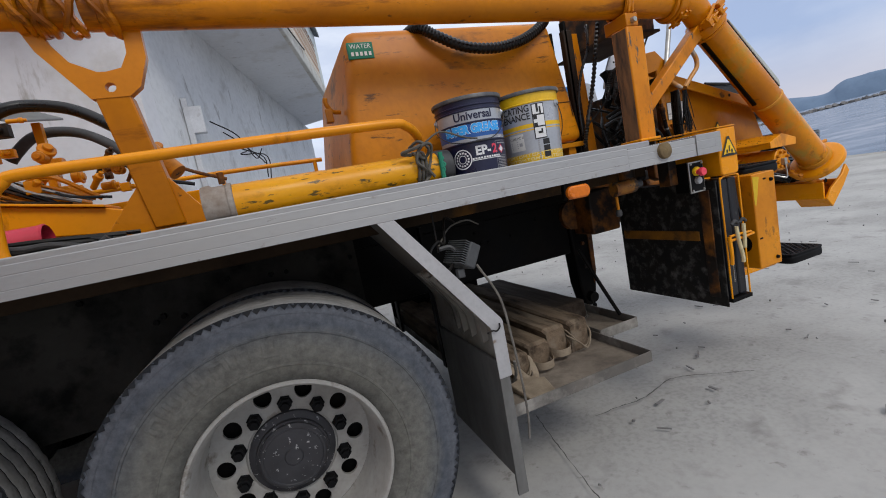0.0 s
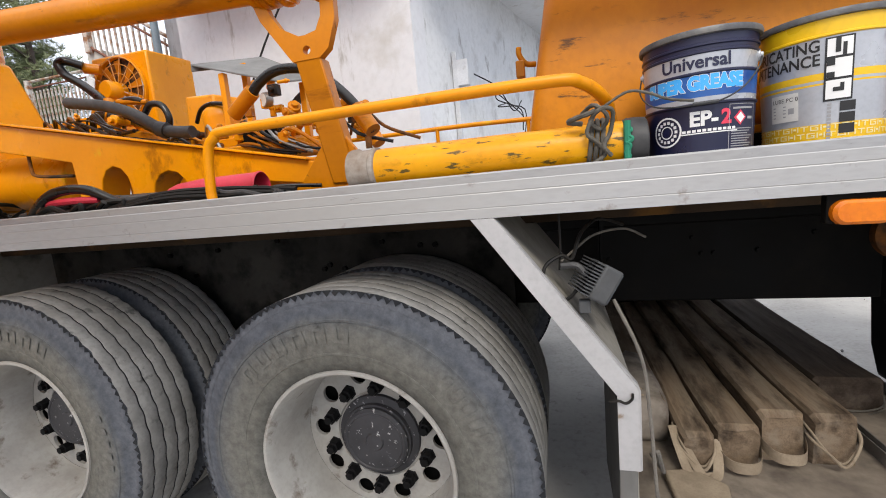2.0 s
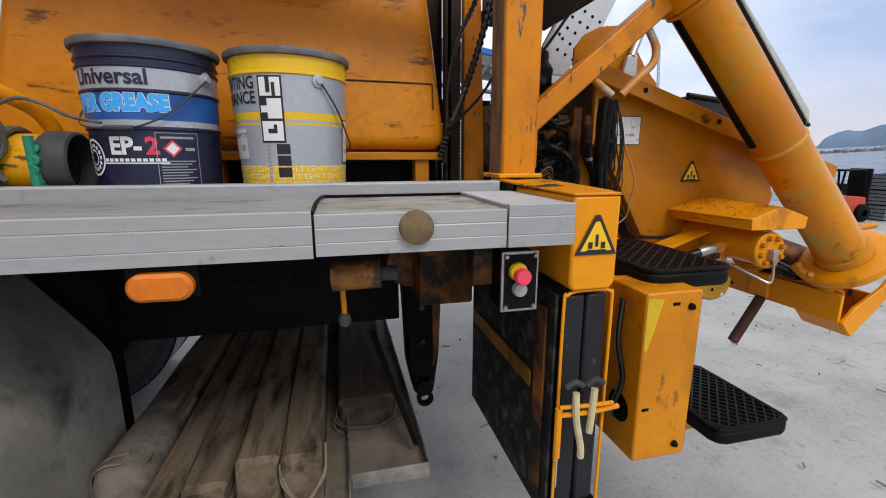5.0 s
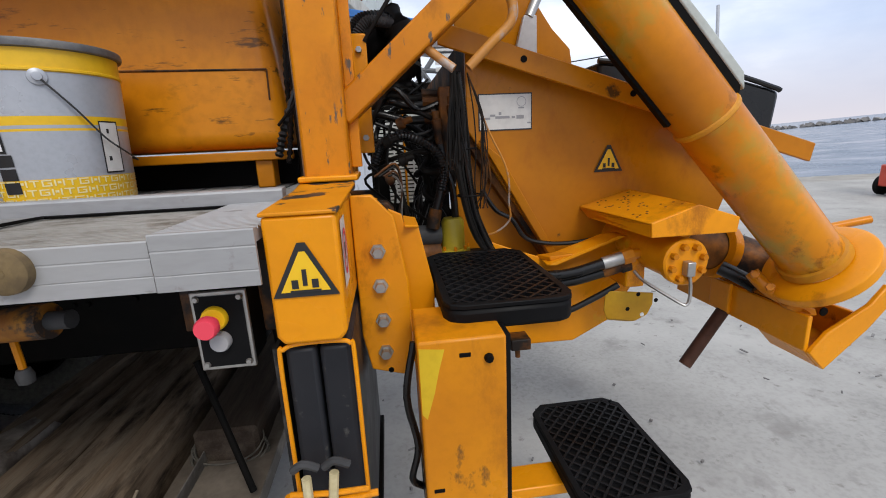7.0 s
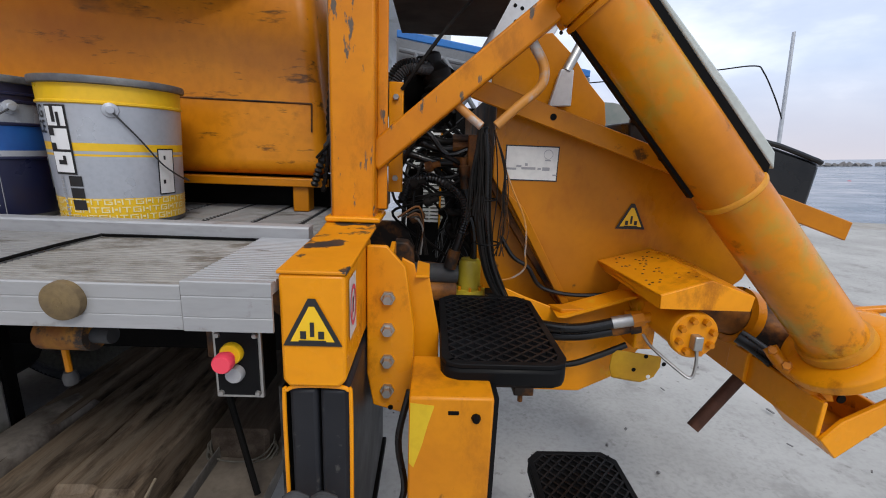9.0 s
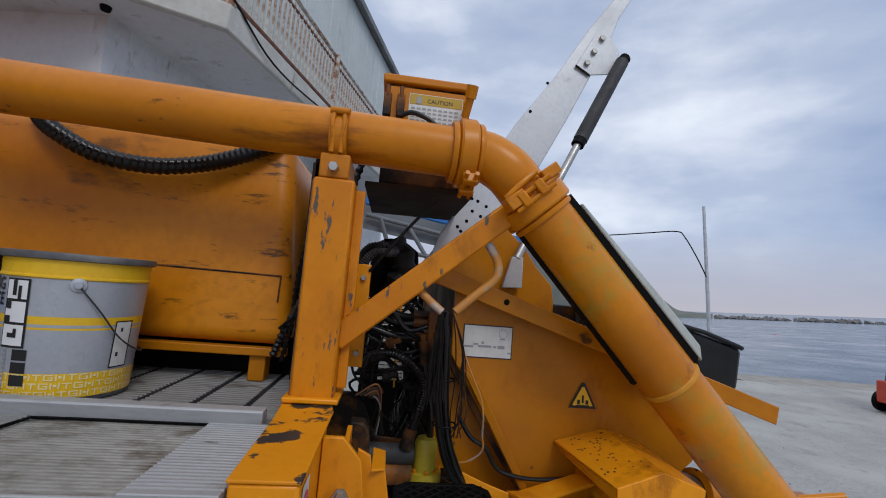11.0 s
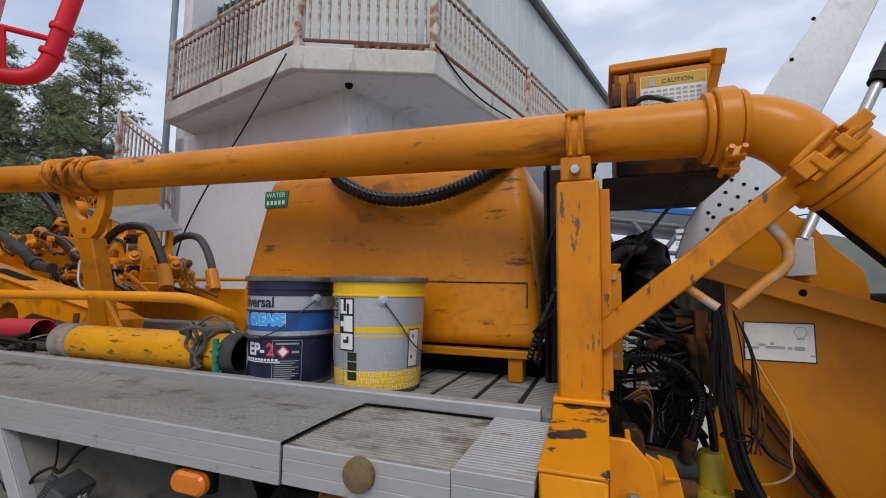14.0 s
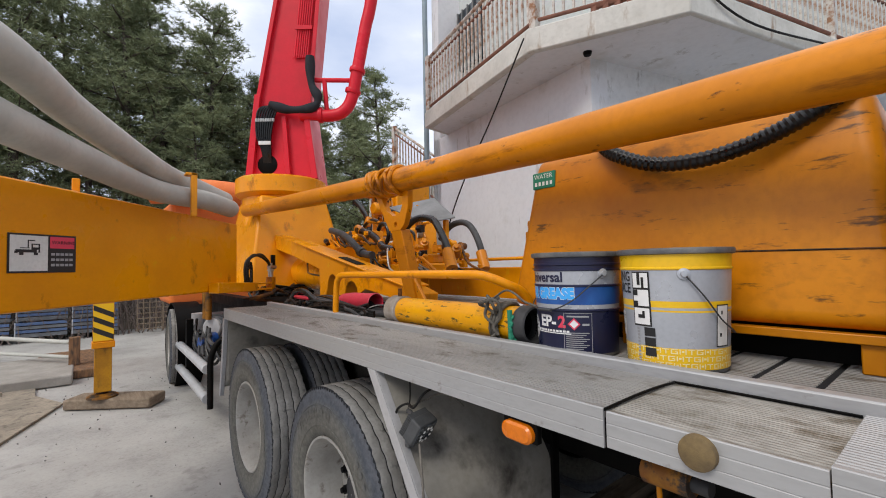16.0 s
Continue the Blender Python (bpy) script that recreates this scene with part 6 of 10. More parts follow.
for x, z in ((0.803, 1.026), (0.747, 0.759)):
    part("slot", one(box, x - 0.010, x + 0.010, 0.0365, 0.039, z - 0.004, z + 0.004), M_black, yb, bev=0.002)
for x, z in ((0.844, 1.017), (0.842, 0.652)):
    part("bolt", one(lathe, [(0, -0.010), (0.006, -0.010), (0.008, -0.006), (0.009, 0)], (x, 0.038, z), (0, 1, 0), 8), M_black, yb)
part("hand_hole", one(lathe, [(0.040, -0.002), (0.034, -0.003), (0.0, -0.003)], (0.723, 0.105, 0.735), (1, 0, 0), 20), M_black, yb)
bm = B()
prism(bm, [(0.7245, 0.0375, 1.045), (0.768, 0.0375, 1.04), (0.757, 0.0375, 1.0), (0.748, 0.0375, 0.96), (0.733, 0.0375, 0.91), (0.7245, 0.0375, 0.92)], (0, 0.001, 0))
part("worn_patch", bm, mat("yellow_undercoat", (0.66, 0.46, 0.02), (0.60, 0.38, 0.012), 0.4, scale=12, spec=0.3), yb, "worn yellow patch of undercoat")
part("box_seal", one(box, 0.877, 0.886, 0.05, 0.18, 0.63, 1.05), M_blackplastic, yb)
tpart("step_arm", one(box, 0.86, 1.12, 0.22, 0.30, 0.53, 0.56), M_bright, "orange arm of the lower step", bev=0.004)
tpart("step_cable", one(sweep, [(0.72, 0.12, 1.02), (0.70, 0.10, 0.92), (0.715, 0.09, 0.82), (0.70, 0.10, 0.74), (0.72, 0.12, 0.70)], 0.007, 8, 5), M_hose)

# outrigger pads in their holder
M_pad = mat("blue_black_plastic", (0.012, 0.013, 0.017), (0.020, 0.021, 0.025), 0.45, scale=6, fine=70, bump=0.12, wear=(0.07, 0.068, 0.065), wear_scale=40, wear_at=0.68, wear_soft=0.05, spec=0.3)
for k in range(2):
    tpart("outrigger_pad", one(box, 0.511 + k * 0.054, 0.561 + k * 0.054, 0.035, 0.61, 0.54, 1.07), M_pad, "black plastic outrigger pad standing upright", bev=0.008)
bm = B()
sweep(bm, [(0.505, 0.028, 0.525), (0.505, 0.028, 0.80), (0.505, 0.028, 1.05), (0.512, 0.028, 1.072), (0.535, 0.028, 1.080), (0.595, 0.028, 1.080), (0.616, 0.028, 1.074), (0.621, 0.028, 1.05), (0.621, 0.028, 0.80), (0.621, 0.028, 0.525)], 0.0038, 8, 6)
tpart("pad_holder", bm, M_bright, "thin orange bent-rod pad holder")
tpart("pad_floor", one(box, 0.498, 0.626, 0.02, 0.62, 0.52, 0.538), M_black, bev=0.003)
bm = B()
box(bm, 0.492, 0.4985, 0.04, 0.62, 0.50, 1.07)
side = tpart("pad_side", bm, mat("spattered_black_plate", (0.008, 0.008, 0.0085), (0.016, 0.014, 0.012), 0.6, scale=9, fine=60, bump=0.2, wear=(0.085, 0.08, 0.075), wear_scale=22, wear_at=0.60, wear_soft=0.10, wear2=((0.22, 0.21, 0.20), 70.0, 0.69, 0.04, (1, 1, 1)), spec=0.2), "black spattered side plate")
M_ochre = mat("greasy_ochre_paint", (0.30, 0.125, 0.012), (0.15, 0.065, 0.012), 0.5, scale=9, fine=60, bump=0.15, wear=(0.025, 0.018, 0.012), wear_scale=8, wear_at=0.56, wear_soft=0.08, spec=0.25)
part("side_band", one(box, 0.486, 0.4915, 0.14, 0.60, 0.80, 0.845), M_ochre, side, "greasy orange flat bar", bev=0.002)
part("side_band", one(box, 0.4855, 0.4915, 0.070, 0.120, 0.54, 1.03), M_rust, side, "rusty upright flat bar", bev=0.002)
bm = B()
sweep(bm, [(0.492, 0.01, 0.80), (0.53, 0.0, 0.805), (0.58, 0.0, 0.805), (0.64, 0.0, 0.81)], 0.006, 8, 4)
sweep(bm, [(0.497, 0.005, 0.822), (0.56, -0.005, 0.825), (0.625, 0.0, 0.82)], 0.005, 8, 4)
sweep(bm, [(0.495, 0.005, 0.82), (0.492, 0.0, 0.75), (0.495, 0.005, 0.70)], 0.008, 8, 4)
tpart("pad_latch", bm, M_bright, "orange rod latch holding the pads")
bm = B()
sweep(bm, [(0.494, 0.0, 0.70 - i * 0.004 + 0.0) if i % 2 else (0.500, 0.008, 0.70 - i * 0.004) for i in range(20)], 0.0022, 5, 2)
tpart("latch_spring", bm, M_steel)
for x in (0.525, 0.575):
    bm = B()
    sweep(bm, [(x - 0.018, 0.0, 0.872), (x, -0.004, 0.885), (x + 0.022, 0.0, 0.872)], 0.007, 8, 5)
    tpart("pad_handle", bm, M_greyhose)
bm = B()
sweep(bm, [(0.528, -0.006, 0.86), (0.53, -0.010, 0.80), (0.545, -0.010, 0.73), (0.548, -0.008, 0.70)], 0.008, 8, 5)
sweep(bm, [(0.573, -0.006, 0.865), (0.567, -0.010, 0.81), (0.565, -0.008, 0.76)], 0.008, 8, 5)
tpart("pad_rope", bm, mat("cream_rope", (0.58, 0.50, 0.30), (0.48, 0.40, 0.22), 0.85, scale=30, bump=0.3), "cream rope loop through the pads")

# stop button box
bm = B()
box(bm, 0.376, 0.455, 0.068, 0.14, 1.037, 1.165)
sb = tpart("switch_box", bm, M_black, "black and grey emergency stop switch box", bev=0.004)
part("switch_plate", one(box, 0.373, 0.458, 0.060, 0.068, 1.034, 1.168), M_steel, sb, bev=0.002)
part("switch_face", one(box, 0.379, 0.452, 0.0575, 0.0605, 1.041, 1.161), M_blackplastic, sb)
for x in (0.383, 0.448):
    for z in (1.045, 1.157):
        part("screw", one(lathe, [(0, -0.004), (0.004, -0.004), (0.006, 0)], (x, 0.058, z), (0, 1, 0), 8), M_steel, sb)
part("button_collar", one(lathe, [(0, -0.012), (0.018, -0.012), (0.02, -0.008), (0.02, 0)], (0.408, 0.058, 1.125), (0, 1, 0), 20), M_signyellow, sb)
part("stop_button", one(lathe, [(0, -0.042), (0.015, -0.042), (0.0175, -0.038), (0.0175, -0.026), (0.011, -0.022), (0.011, -0.01)], (0.406, 0.058, 1.121), (0, 1, 0), 20), M_button, sb, "red mushroom stop button")
part("grey_button", one(lathe, [(0, -0.014), (0.014, -0.014), (0.016, -0.010), (0.016, 0)], (0.412, 0.058, 1.086), (0, 1, 0), 20), M_greyink, sb, "round grey push button")
tpart("switch_bracket", one(box, 0.33, 0.376, 0.12, 0.18, 1.08, 1.19), M_rust, bev=0.003)

# valve, lock cylinder and stay under the deck
M_ochre_valve = mat("chipped_valve_paint", (0.38, 0.17, 0.02), (0.20, 0.07, 0.015), 0.5, scale=14, fine=70, bump=0.2, wear=(0.04, 0.03, 0.025), wear_scale=26, wear_at=0.52, wear_soft=0.05, spec=0.3)
bm = B()
cyl(bm, (0.025, 0.13, 1.118), (0.125, 0.12, 1.122), 0.030, 18)
vl = tpart("lock_valve", bm, M_ochre_valve, "small rusty orange valve under the deck")
part("valve_stub", one(cyl, (0.125, 0.12, 1.122), (0.16, 0.117, 1.123), 0.016, 12), M_greyhose, vl)
part("valve_rod", one(cyl, (0.045, 0.14, 1.09), (0.047, 0.14, 1.03), 0.006, 8), M_paint, vl)
part("valve_knob", one(lathe, [(0, -0.02), (0.012, -0.014), (0.014, 0), (0.01, 0.012), (0, 0.014)], (0.047, 0.14, 1.02), (0, 0, 1), 12), M_greyhose, vl)
tpart("deck_buffer", one(lathe, [(0, -0.02), (0.03, -0.016), (0.036, 0), (0.036, 0.06)], (0.27, 0.30, 1.135), (0, 0, 1), 20), M_rust)
bm = B()
prism(bm, [(0.25, 0.78, 1.10), (0.27, 0.78, 0.80), (0.28, 0.78, 0.56), (0.305, 0.78, 0.44), (0.345, 0.78, 0.415), (0.385, 0.78, 0.45), (0.405, 0.78, 0.60), (0.415, 0.78, 0.85), (0.42, 0.78, 1.10)], (0, 0.10, 0))
tpart("rear_hanger", bm, M_black, "black greasy steel hanger", bev=0.012)
tpart("hanger_face", one(prism, [(0.375, 0.772, 1.05), (0.415, 0.772, 1.05), (0.400, 0.772, 0.62), (0.378, 0.772, 0.55)], (0, 0.007, 0)), M_rust, "rusty edge of the hanger")
tpart("hanger_pin", one(lathe, [(0, -0.03), (0.030, -0.03), (0.034, 0.0)], (0.345, 0.78, 0.475), (0, 1, 0), 14), M_black)
bm = B()
lathe(bm, [(0.018, -0.012), (0.034, -0.010), (0.034, 0.010), (0.018, 0.012)], (0.35, 0.80, 0.405), (0, 1, 0), 16)
tpart("hanger_eye", bm, M_black)
for x, z in ((0.335, 0.95), (0.335, 0.80), (0.335, 0.66)):
    tpart("bolt", one(lathe, [(0, -0.012), (0.011, -0.012), (0.013, 0)], (x, 0.78, z), (0, 1, 0), 6), M_rust)
bm = B()
sweep(bm, [(0.13, 0.55, 0.82), (0.19, 0.51, 0.64), (0.255, 0.461, 0.45)], 0.010, 8, 2)
tpart("stay_rod", bm, M_black, "black stay rod holding the tray")
tpart("cross_cylinder", one(cyl, (0.29, 0.75, 0.98), (0.29, 1.9, 0.98), 0.085, 24), M_rust, "dirty orange cylinder across the rear")
tpart("cross_band", one(box, 0.30, 0.49, 0.62, 0.80, 0.86, 1.10), M_rust, bev=0.01)

# carrying trays under the deck
def tray(x0, x1, y0, y1, z, h, label):
    bm = B()
    box(bm, x0, x1, y0, y1, z, z + 0.006)
    t = tpart("timber_tray", bm, M_tray, label)
    for a in ((x0, x1, y0 - 0.004, y0, z, z + h), (x0 - 0.004, x0, y0, y1, z, z + h), (x1, x1 + 0.004, y0, y1, z, z + h)):
        part("tray_side", one(box, *a), M_trayrim, t, "worn dark tray edge", bev=0.001)


tray(-0.640, 0.035, 0.06, 1.75, 0.39, 0.045, "dusty steel tray hung under the deck")
tray(0.045, 0.275, 0.37, 1.75, 0.40, 0.05, "short dusty steel tray under the deck")
tpart("tray_hanger", one(box, -0.660, -0.646, 0.68, 0.72, 0.39, 1.1), M_black)
tpart("tray_hanger", one(box, -0.660, -0.646, 1.5, 1.56, 0.39, 1.1), M_black)

# Added plate: keeps far-side light out so the space behind the timbers stays black.
tpart("tray_back_plate", one(box, -0.64, 0.06, 1.755, 1.775, 0.30, 0.80), M_black, "black plate added to stop light behind the timbers", bev=0.003)
# rail on the deck
bm = B()
sweep(bm, [(-2.035, 0.36, 1.295), (-2.035, 0.36, 1.34), (-2.02, 0.36, 1.47), (-1.985, 0.36, 1.515), (-1.93, 0.36, 1.533), (-1.6, 0.36, 1.537), (-1.2, 0.36, 1.54), (-0.80, 0.365, 1.54), (-0.72, 0.39, 1.53), (-0.665, 0.44, 1.50), (-0.635, 0.50, 1.465), (-0.625, 0.54, 1.40), (-0.625, 0.545, 1.30)], 0.0185, 12, 6)
tpart("guard_rail", bm, M_bright, "orange tubular guard rail on the deck")
bm = B()
sweep(bm, [(-3.0, 1.75, 1.62), (-1.5, 1.75, 1.63), (-0.9, 1.75, 1.62)], 0.014, 10, 4)
for x in (-2.9, -1.52, -0.95):
    cyl(bm, (x, 1.75, 1.3), (x, 1.75, 1.63), 0.012, 10)
tpart("far_rail", bm, M_bright, "orange tubular rail on the far side")
tpart("far_coaming", one(box, -4.2, -0.9, 1.85, 1.9, 1.3, 1.56), M_bright, "orange side plate across the deck", bev=0.004)

# ---- front half of the truck ----
def arch(x, z, r, up):
    return [(x + r * math.cos(radians(a)), 0.80, z + up * math.sin(radians(a))) for a in (180, 150, 120, 90, 60, 30, 0)]


bm = B()
prism(bm, [(-1.764, 0.80, 1.321), (-1.75, 0.80, 1.40), (-1.88, 0.80, 1.44), (-2.76, 0.80, 1.615), (-3.918, 0.80, 1.852), (-5.2, 0.80, 2.10), (-5.2, 0.80, 1.93), (-3.959, 0.80, 1.709), (-3.305, 0.80, 1.572)]
      + [(-3.282, 0.80, 1.272), (-3.182, 0.80, 1.272)] + arch(-3.03, 1.40, 0.10, 0.125) + [(-2.931, 0.80, 1.272), (-2.838, 0.80, 1.272)] + arch(-2.68, 1.36, 0.11, 0.11) + [(-2.56, 0.80, 1.36), (-2.45, 0.80, 1.41)], (0, 0.16, 0))
beam = tpart("support_beam", bm, M_bright, "orange inclined steel support beam with arched feet", bev=0.005)
part("beam_flange", one(prism, [(-1.88, 0.775, 1.442), (-2.76, 0.775, 1.617), (-3.918, 0.775, 1.854), (-3.918, 0.775, 1.864), (-2.76, 0.775, 1.627), (-1.88, 0.775, 1.452)], (0, 0.21, 0)), M_bright, beam, bev=0.002)
tpart("beam_patch", one(prism, [(-2.62, 0.82, 1.602), (-2.95, 0.82, 1.669), (-2.95, 0.90, 1.669), (-2.62, 0.90, 1.602)], (0, 0, 0.004)), M_black)
tpart("copper_line", one(sweep, [(-3.673, 0.84, 1.68), (-3.673, 0.84, 1.637), (-3.672, 0.84, 1.56), (-3.65, 0.84, 1.535), (-3.55, 0.84, 1.52), (-3.364, 0.84, 1.508)], 0.009, 8, 4), M_rust)
bm = B()
cyl(bm, (-4.7, 1.12, 1.55), (-3.55, 1.08, 1.50), 0.17, 28)
tpart("hydraulic_tank", bm, M_bright, "round orange oil vessel behind the beam", bev=0.01)
tpart("grey_elbow", one(sweep, [(-3.60, 1.06, 1.96), (-3.30, 1.03, 1.90), (-3.08, 1.0, 1.83), (-2.95, 1.0, 1.755), (-2.88, 1.0, 1.715), (-2.78, 1.0, 1.69), (-2.68, 1.0, 1.68)], 0.032, 12, 6), M_greyhose, "grey bent hose beside the beam")
tpart("hose_nut", one(cyl, (-2.90, 1.0, 1.722), (-2.845, 1.0, 1.705), 0.042, 10), M_greyhose)
# turret and red boom
tur = V(-5.10, 1.08, 0)
bm = B()
lathe(bm, [(0.0, 2.70), (0.52, 2.70), (0.55, 2.68), (0.55, 2.50), (0.52, 2.47), (0.47, 2.45), (0.47, 2.10)], tur, (0, 0, 1), 48)
tb = tpart("turret", bm, M_bright, "round orange boom turret")
bm = B()
hexa(bm, [(-5.75, 0.48, 1.35), (-4.35, 0.48, 1.35), (-4.35, 1.68, 1.35), (-5.75, 1.68, 1.35), (-5.5, 0.68, 2.44), (-4.65, 0.68, 2.44), (-4.65, 1.48, 2.44), (-5.5, 1.48, 2.44)])
part("turret_skirt", bm, M_bright, tb, bev=0.03)
for i in range(24):
    a = 2 * math.pi * i / 24
    part("turret_bolt", one(lathe, [(0, 0.006), (0.014, 0.006), (0.016, 0)], (tur.x + 0.49 * math.cos(a), tur.y + 0.505 * math.sin(a), 2.70), (0, 0, 1), 6), M_bright, tb)
bd_ = V(0.633, 0.774, 0)
bn = V(0.774, -0.633, 0)


def boomface(u, z, out=0.0):
    """A point on the boom's front: u along its width from the middle, z its height."""
    f = max(0.0, z - 3.65)
    mid = V(-4.96, 1.05, z) + V(0.205, 0.185, 0) * (f / 3.55 * 1.95 if z < 5.05 else 0.769 + (z - 5.05) / 2.15 * 0.8)
    return mid + bd_ * u + bn * out


def facebox(bm, rows, depth):
    """A tapering box behind rows of (left, right, height)."""
    rings = [[bm.verts.new(boomface(l, z)), bm.verts.new(boomface(r, z)), bm.verts.new(boomface(r, z, -depth)), bm.verts.new(boomface(l, z, -depth))] for l, r, z in rows]
    bm.faces.new(rings[0])
    bm.faces.new(rings[-1])
    for a, b in zip(rings, rings[1:]):
        for k in range(4):
            bm.faces.new((a[k], a[(k + 1) % 4], b[(k + 1) % 4], b[k]))


bm = B()
facebox(bm, [(-0.43, 0.43, 2.702), (-0.33, 0.31, 3.66)], 0.5)
bs = tpart("boom_pedestal", bm, M_red, "red steel boom pedestal", bev=0.015)
for l0, r0, l1, r1, z1 in ((-0.46, -0.37, -0.36, -0.29, 3.78), (0.05, 0.11, 0.0, 0.05, 3.5), (0.37, 0.45, 0.26, 0.33, 3.6)):
    bm = B()
    prism(bm, [boomface(l0, 2.702, 0.003), boomface(r0, 2.702, 0.003), boomface(r1, z1, 0.003), boomface(l1, z1, 0.003)], bn * 0.06)
    part("pedestal_flange", bm, M_red, bs, bev=0.004)
part("pedestal_hole", one(lathe, [(0.125, 0.004), (0.115, 0.010), (0.0, 0.010)], boomface(-0.20, 2.90), bn, 28), M_black, bs)
bm = B()
facebox(bm, [(-0.33, 0.32, 3.45), (-0.32, 0.32, 3.65), (-0.26, 0.26, 5.05), (-0.27, 0.27, 7.4)], 0.45)
boom = tpart("boom", bm, M_red, "tall red steel boom arm", bev=0.012)
for s_ in (-1, 1):
    bm = B()
    prism(bm, [boomface(s_ * 0.335 - 0.025, 3.55, 0.002), boomface(s_ * 0.335 + 0.025, 3.55, 0.002), boomface(s_ * 0.265 + 0.025, 5.05, 0.002), boomface(s_ * 0.265 - 0.025, 5.05, 0.002)], bn * 0.05)
    part("boom_edge", bm, M_red, boom, bev=0.004)
    bm = B()
    prism(bm, [boomface(s_ * 0.265 - 0.025, 5.05, 0.002), boomface(s_ * 0.265 + 0.025, 5.05, 0.002), boomface(s_ * 0.275 + 0.025, 7.4, 0.002), boomface(s_ * 0.275 - 0.025, 7.4, 0.002)], bn * 0.05)
    part("boom_edge", bm, M_red, boom, bev=0.004)
for k in range(7):
    bm = B()
    sweep(bm, [boomface(0.07 + k * 0.027, 4.25, 0.03), boomface(0.04 + k * 0.027, 5.05, 0.04), boomface(0.04 + k * 0.027, 6.2, 0.04), boomface(0.04 + k * 0.027, 7.3, 0.04)], 0.0105, 8, 4)
    part("boom_line", bm, M_red, boom)
for z in (4.6, 5.5, 6.4):
    part("line_clip", one(prism, [boomface(0.04, z, 0.05), boomface(0.25, z, 0.05), boomface(0.25, z + 0.05, 0.05), boomface(0.04, z + 0.05, 0.05)], bn * 0.015), M_red, boom)
bm = B()
sweep(bm, [(-4.66 + 0.05, 1.3 - 0.04, 4.22), (-4.62, 1.28, 3.89), (-4.56, 1.34, 3.70), (-4.61, 1.29, 3.58), (-4.80, 1.07, 3.56), (-4.95, 0.88, 3.63)], lambda q: 0.052 + 0.010 * math.sin(q * 23), 12, 6)
part("hose_sleeve", bm, mat("dark_sleeve", (0.018, 0.019, 0.023), (0.030, 0.032, 0.037), 0.8, scale=14, bump=0.3, spec=0.2), boom, "dark fabric hose sleeve")
for k in range(8):
    u = -0.30 + k * 0.03
    bm = B()
    sweep(bm, [boomface(0.02, 3.62, 0.07), boomface(u + 0.06, 3.60, 0.09), boomface(u, 3.46, 0.09), boomface(u * 0.8 - 0.06, 3.25, 0.08), boomface(-0.20 + (u + 0.2) * 0.5, 3.08, 0.05), boomface(-0.20 + (u + 0.2) * 0.4, 2.92, 0.0)], 0.014, 7, 5)
    part("boom_hose", bm, M_hose, boom)
    part("hose_end", one(cyl, boomface(u, 3.46, 0.09), boomface(u - 0.005, 3.42, 0.09), 0.017, 8), M_steel, boom)
for z, c_, w in ((3.13, -0.20, 0.075),):
    part("hose_band", one(prism, [boomface(c_ - w, z, 0.09), boomface(c_ + w, z, 0.09), boomface(c_ + w, z + 0.045, 0.09), boomface(c_ - w, z + 0.045, 0.09)], bn * 0.01), M_signwhite, boom)
bm = B()
sweep(bm, [(-4.78, 1.2, 3.52), (-4.68, 1.33, 3.52), (-4.56, 1.48, 3.50), (-4.45, 1.61, 3.54), (-4.37, 1.70, 3.70), (-4.30, 1.75, 4.06), (-4.21, 1.82, 4.6), (-4.13, 1.88, 5.03), (-3.87, 2.05, 6.82), (-3.78, 2.1, 7.4)], 0.075, 20, 8)
rp = tpart("boom_pipe", bm, M_red, "red delivery pipe beside the boom")
for c, d in ((V(-4.355, 1.715, 3.80), V(0.15, 0.1, 0.6)), (V(-4.62, 1.405, 3.51), V(0.63, 0.77, 0.0)), (V(-4.30, 1.75, 4.06), V(0.1, 0.08, 0.6))):
    part("pipe_ring", one(lathe, [(0.074, -0.03), (0.095, -0.026), (0.10, 0), (0.095, 0.026), (0.074, 0.03)], c, d, 28), M_red, rp)
bm = B()
sweep(bm, [(-4.66, 1.32, 3.95), (-4.59, 1.41, 3.95), (-4.36, 1.69, 3.94)], 0.03, 8, 2)
sweep(bm, [(-4.57, 1.43, 3.94), (-4.57, 1.46, 3.57)], 0.03, 8, 1)
part("pipe_bracket", bm, M_red, rp)

# swung-out outrigger beam with hoses on it
o0, o1 = V(-3.72, 0.20, 0), V(-1.9, -2.05, 0)
d = (o1 - o0).normalized()
n = V(d.y, -d.x, 0)
bm = B()
h0, h1 = (1.40, 1.99), (1.355, 2.13)
hexa(bm, [o0 + n * 0.0 + V(0, 0, h0[0]), o1 + V(0, 0, h1[0]), o1 + n * 0.4 + V(0, 0, h1[0]), o0 + n * 0.4 + V(0, 0, h0[0]), o0 + V(0, 0, h0[1]), o1 + V(0, 0, h1[1]), o1 + n * 0.4 + V(0, 0, h1[1]), o0 + n * 0.4 + V(0, 0, h0[1])])
og = tpart("outrigger_beam", bm, M_bright, "large orange outrigger box beam swung out beside the truck", bev=0.012)
nn = n if n.dot(V(1, 1, 0)) > 0 else -n
face = o0 + d * 1.59
off = 0.002 if nn == n else 0.402
pl = on_plane(V(face.x, face.y, 1.684) + nn * 0.003, -d if d.y < 0 else d, (0, 0, 1))
lab = part("warning_label", one(patch, pl, -0.17, 0.17, -0.105, 0.105), M_k, truck, "black and white warning label on the beam")
part("label_picture", one(patch, lambda u, v: pl(u, v) + nn * 0.0015, -0.16, 0.02, -0.095, 0.095), M_signwhite, lab)
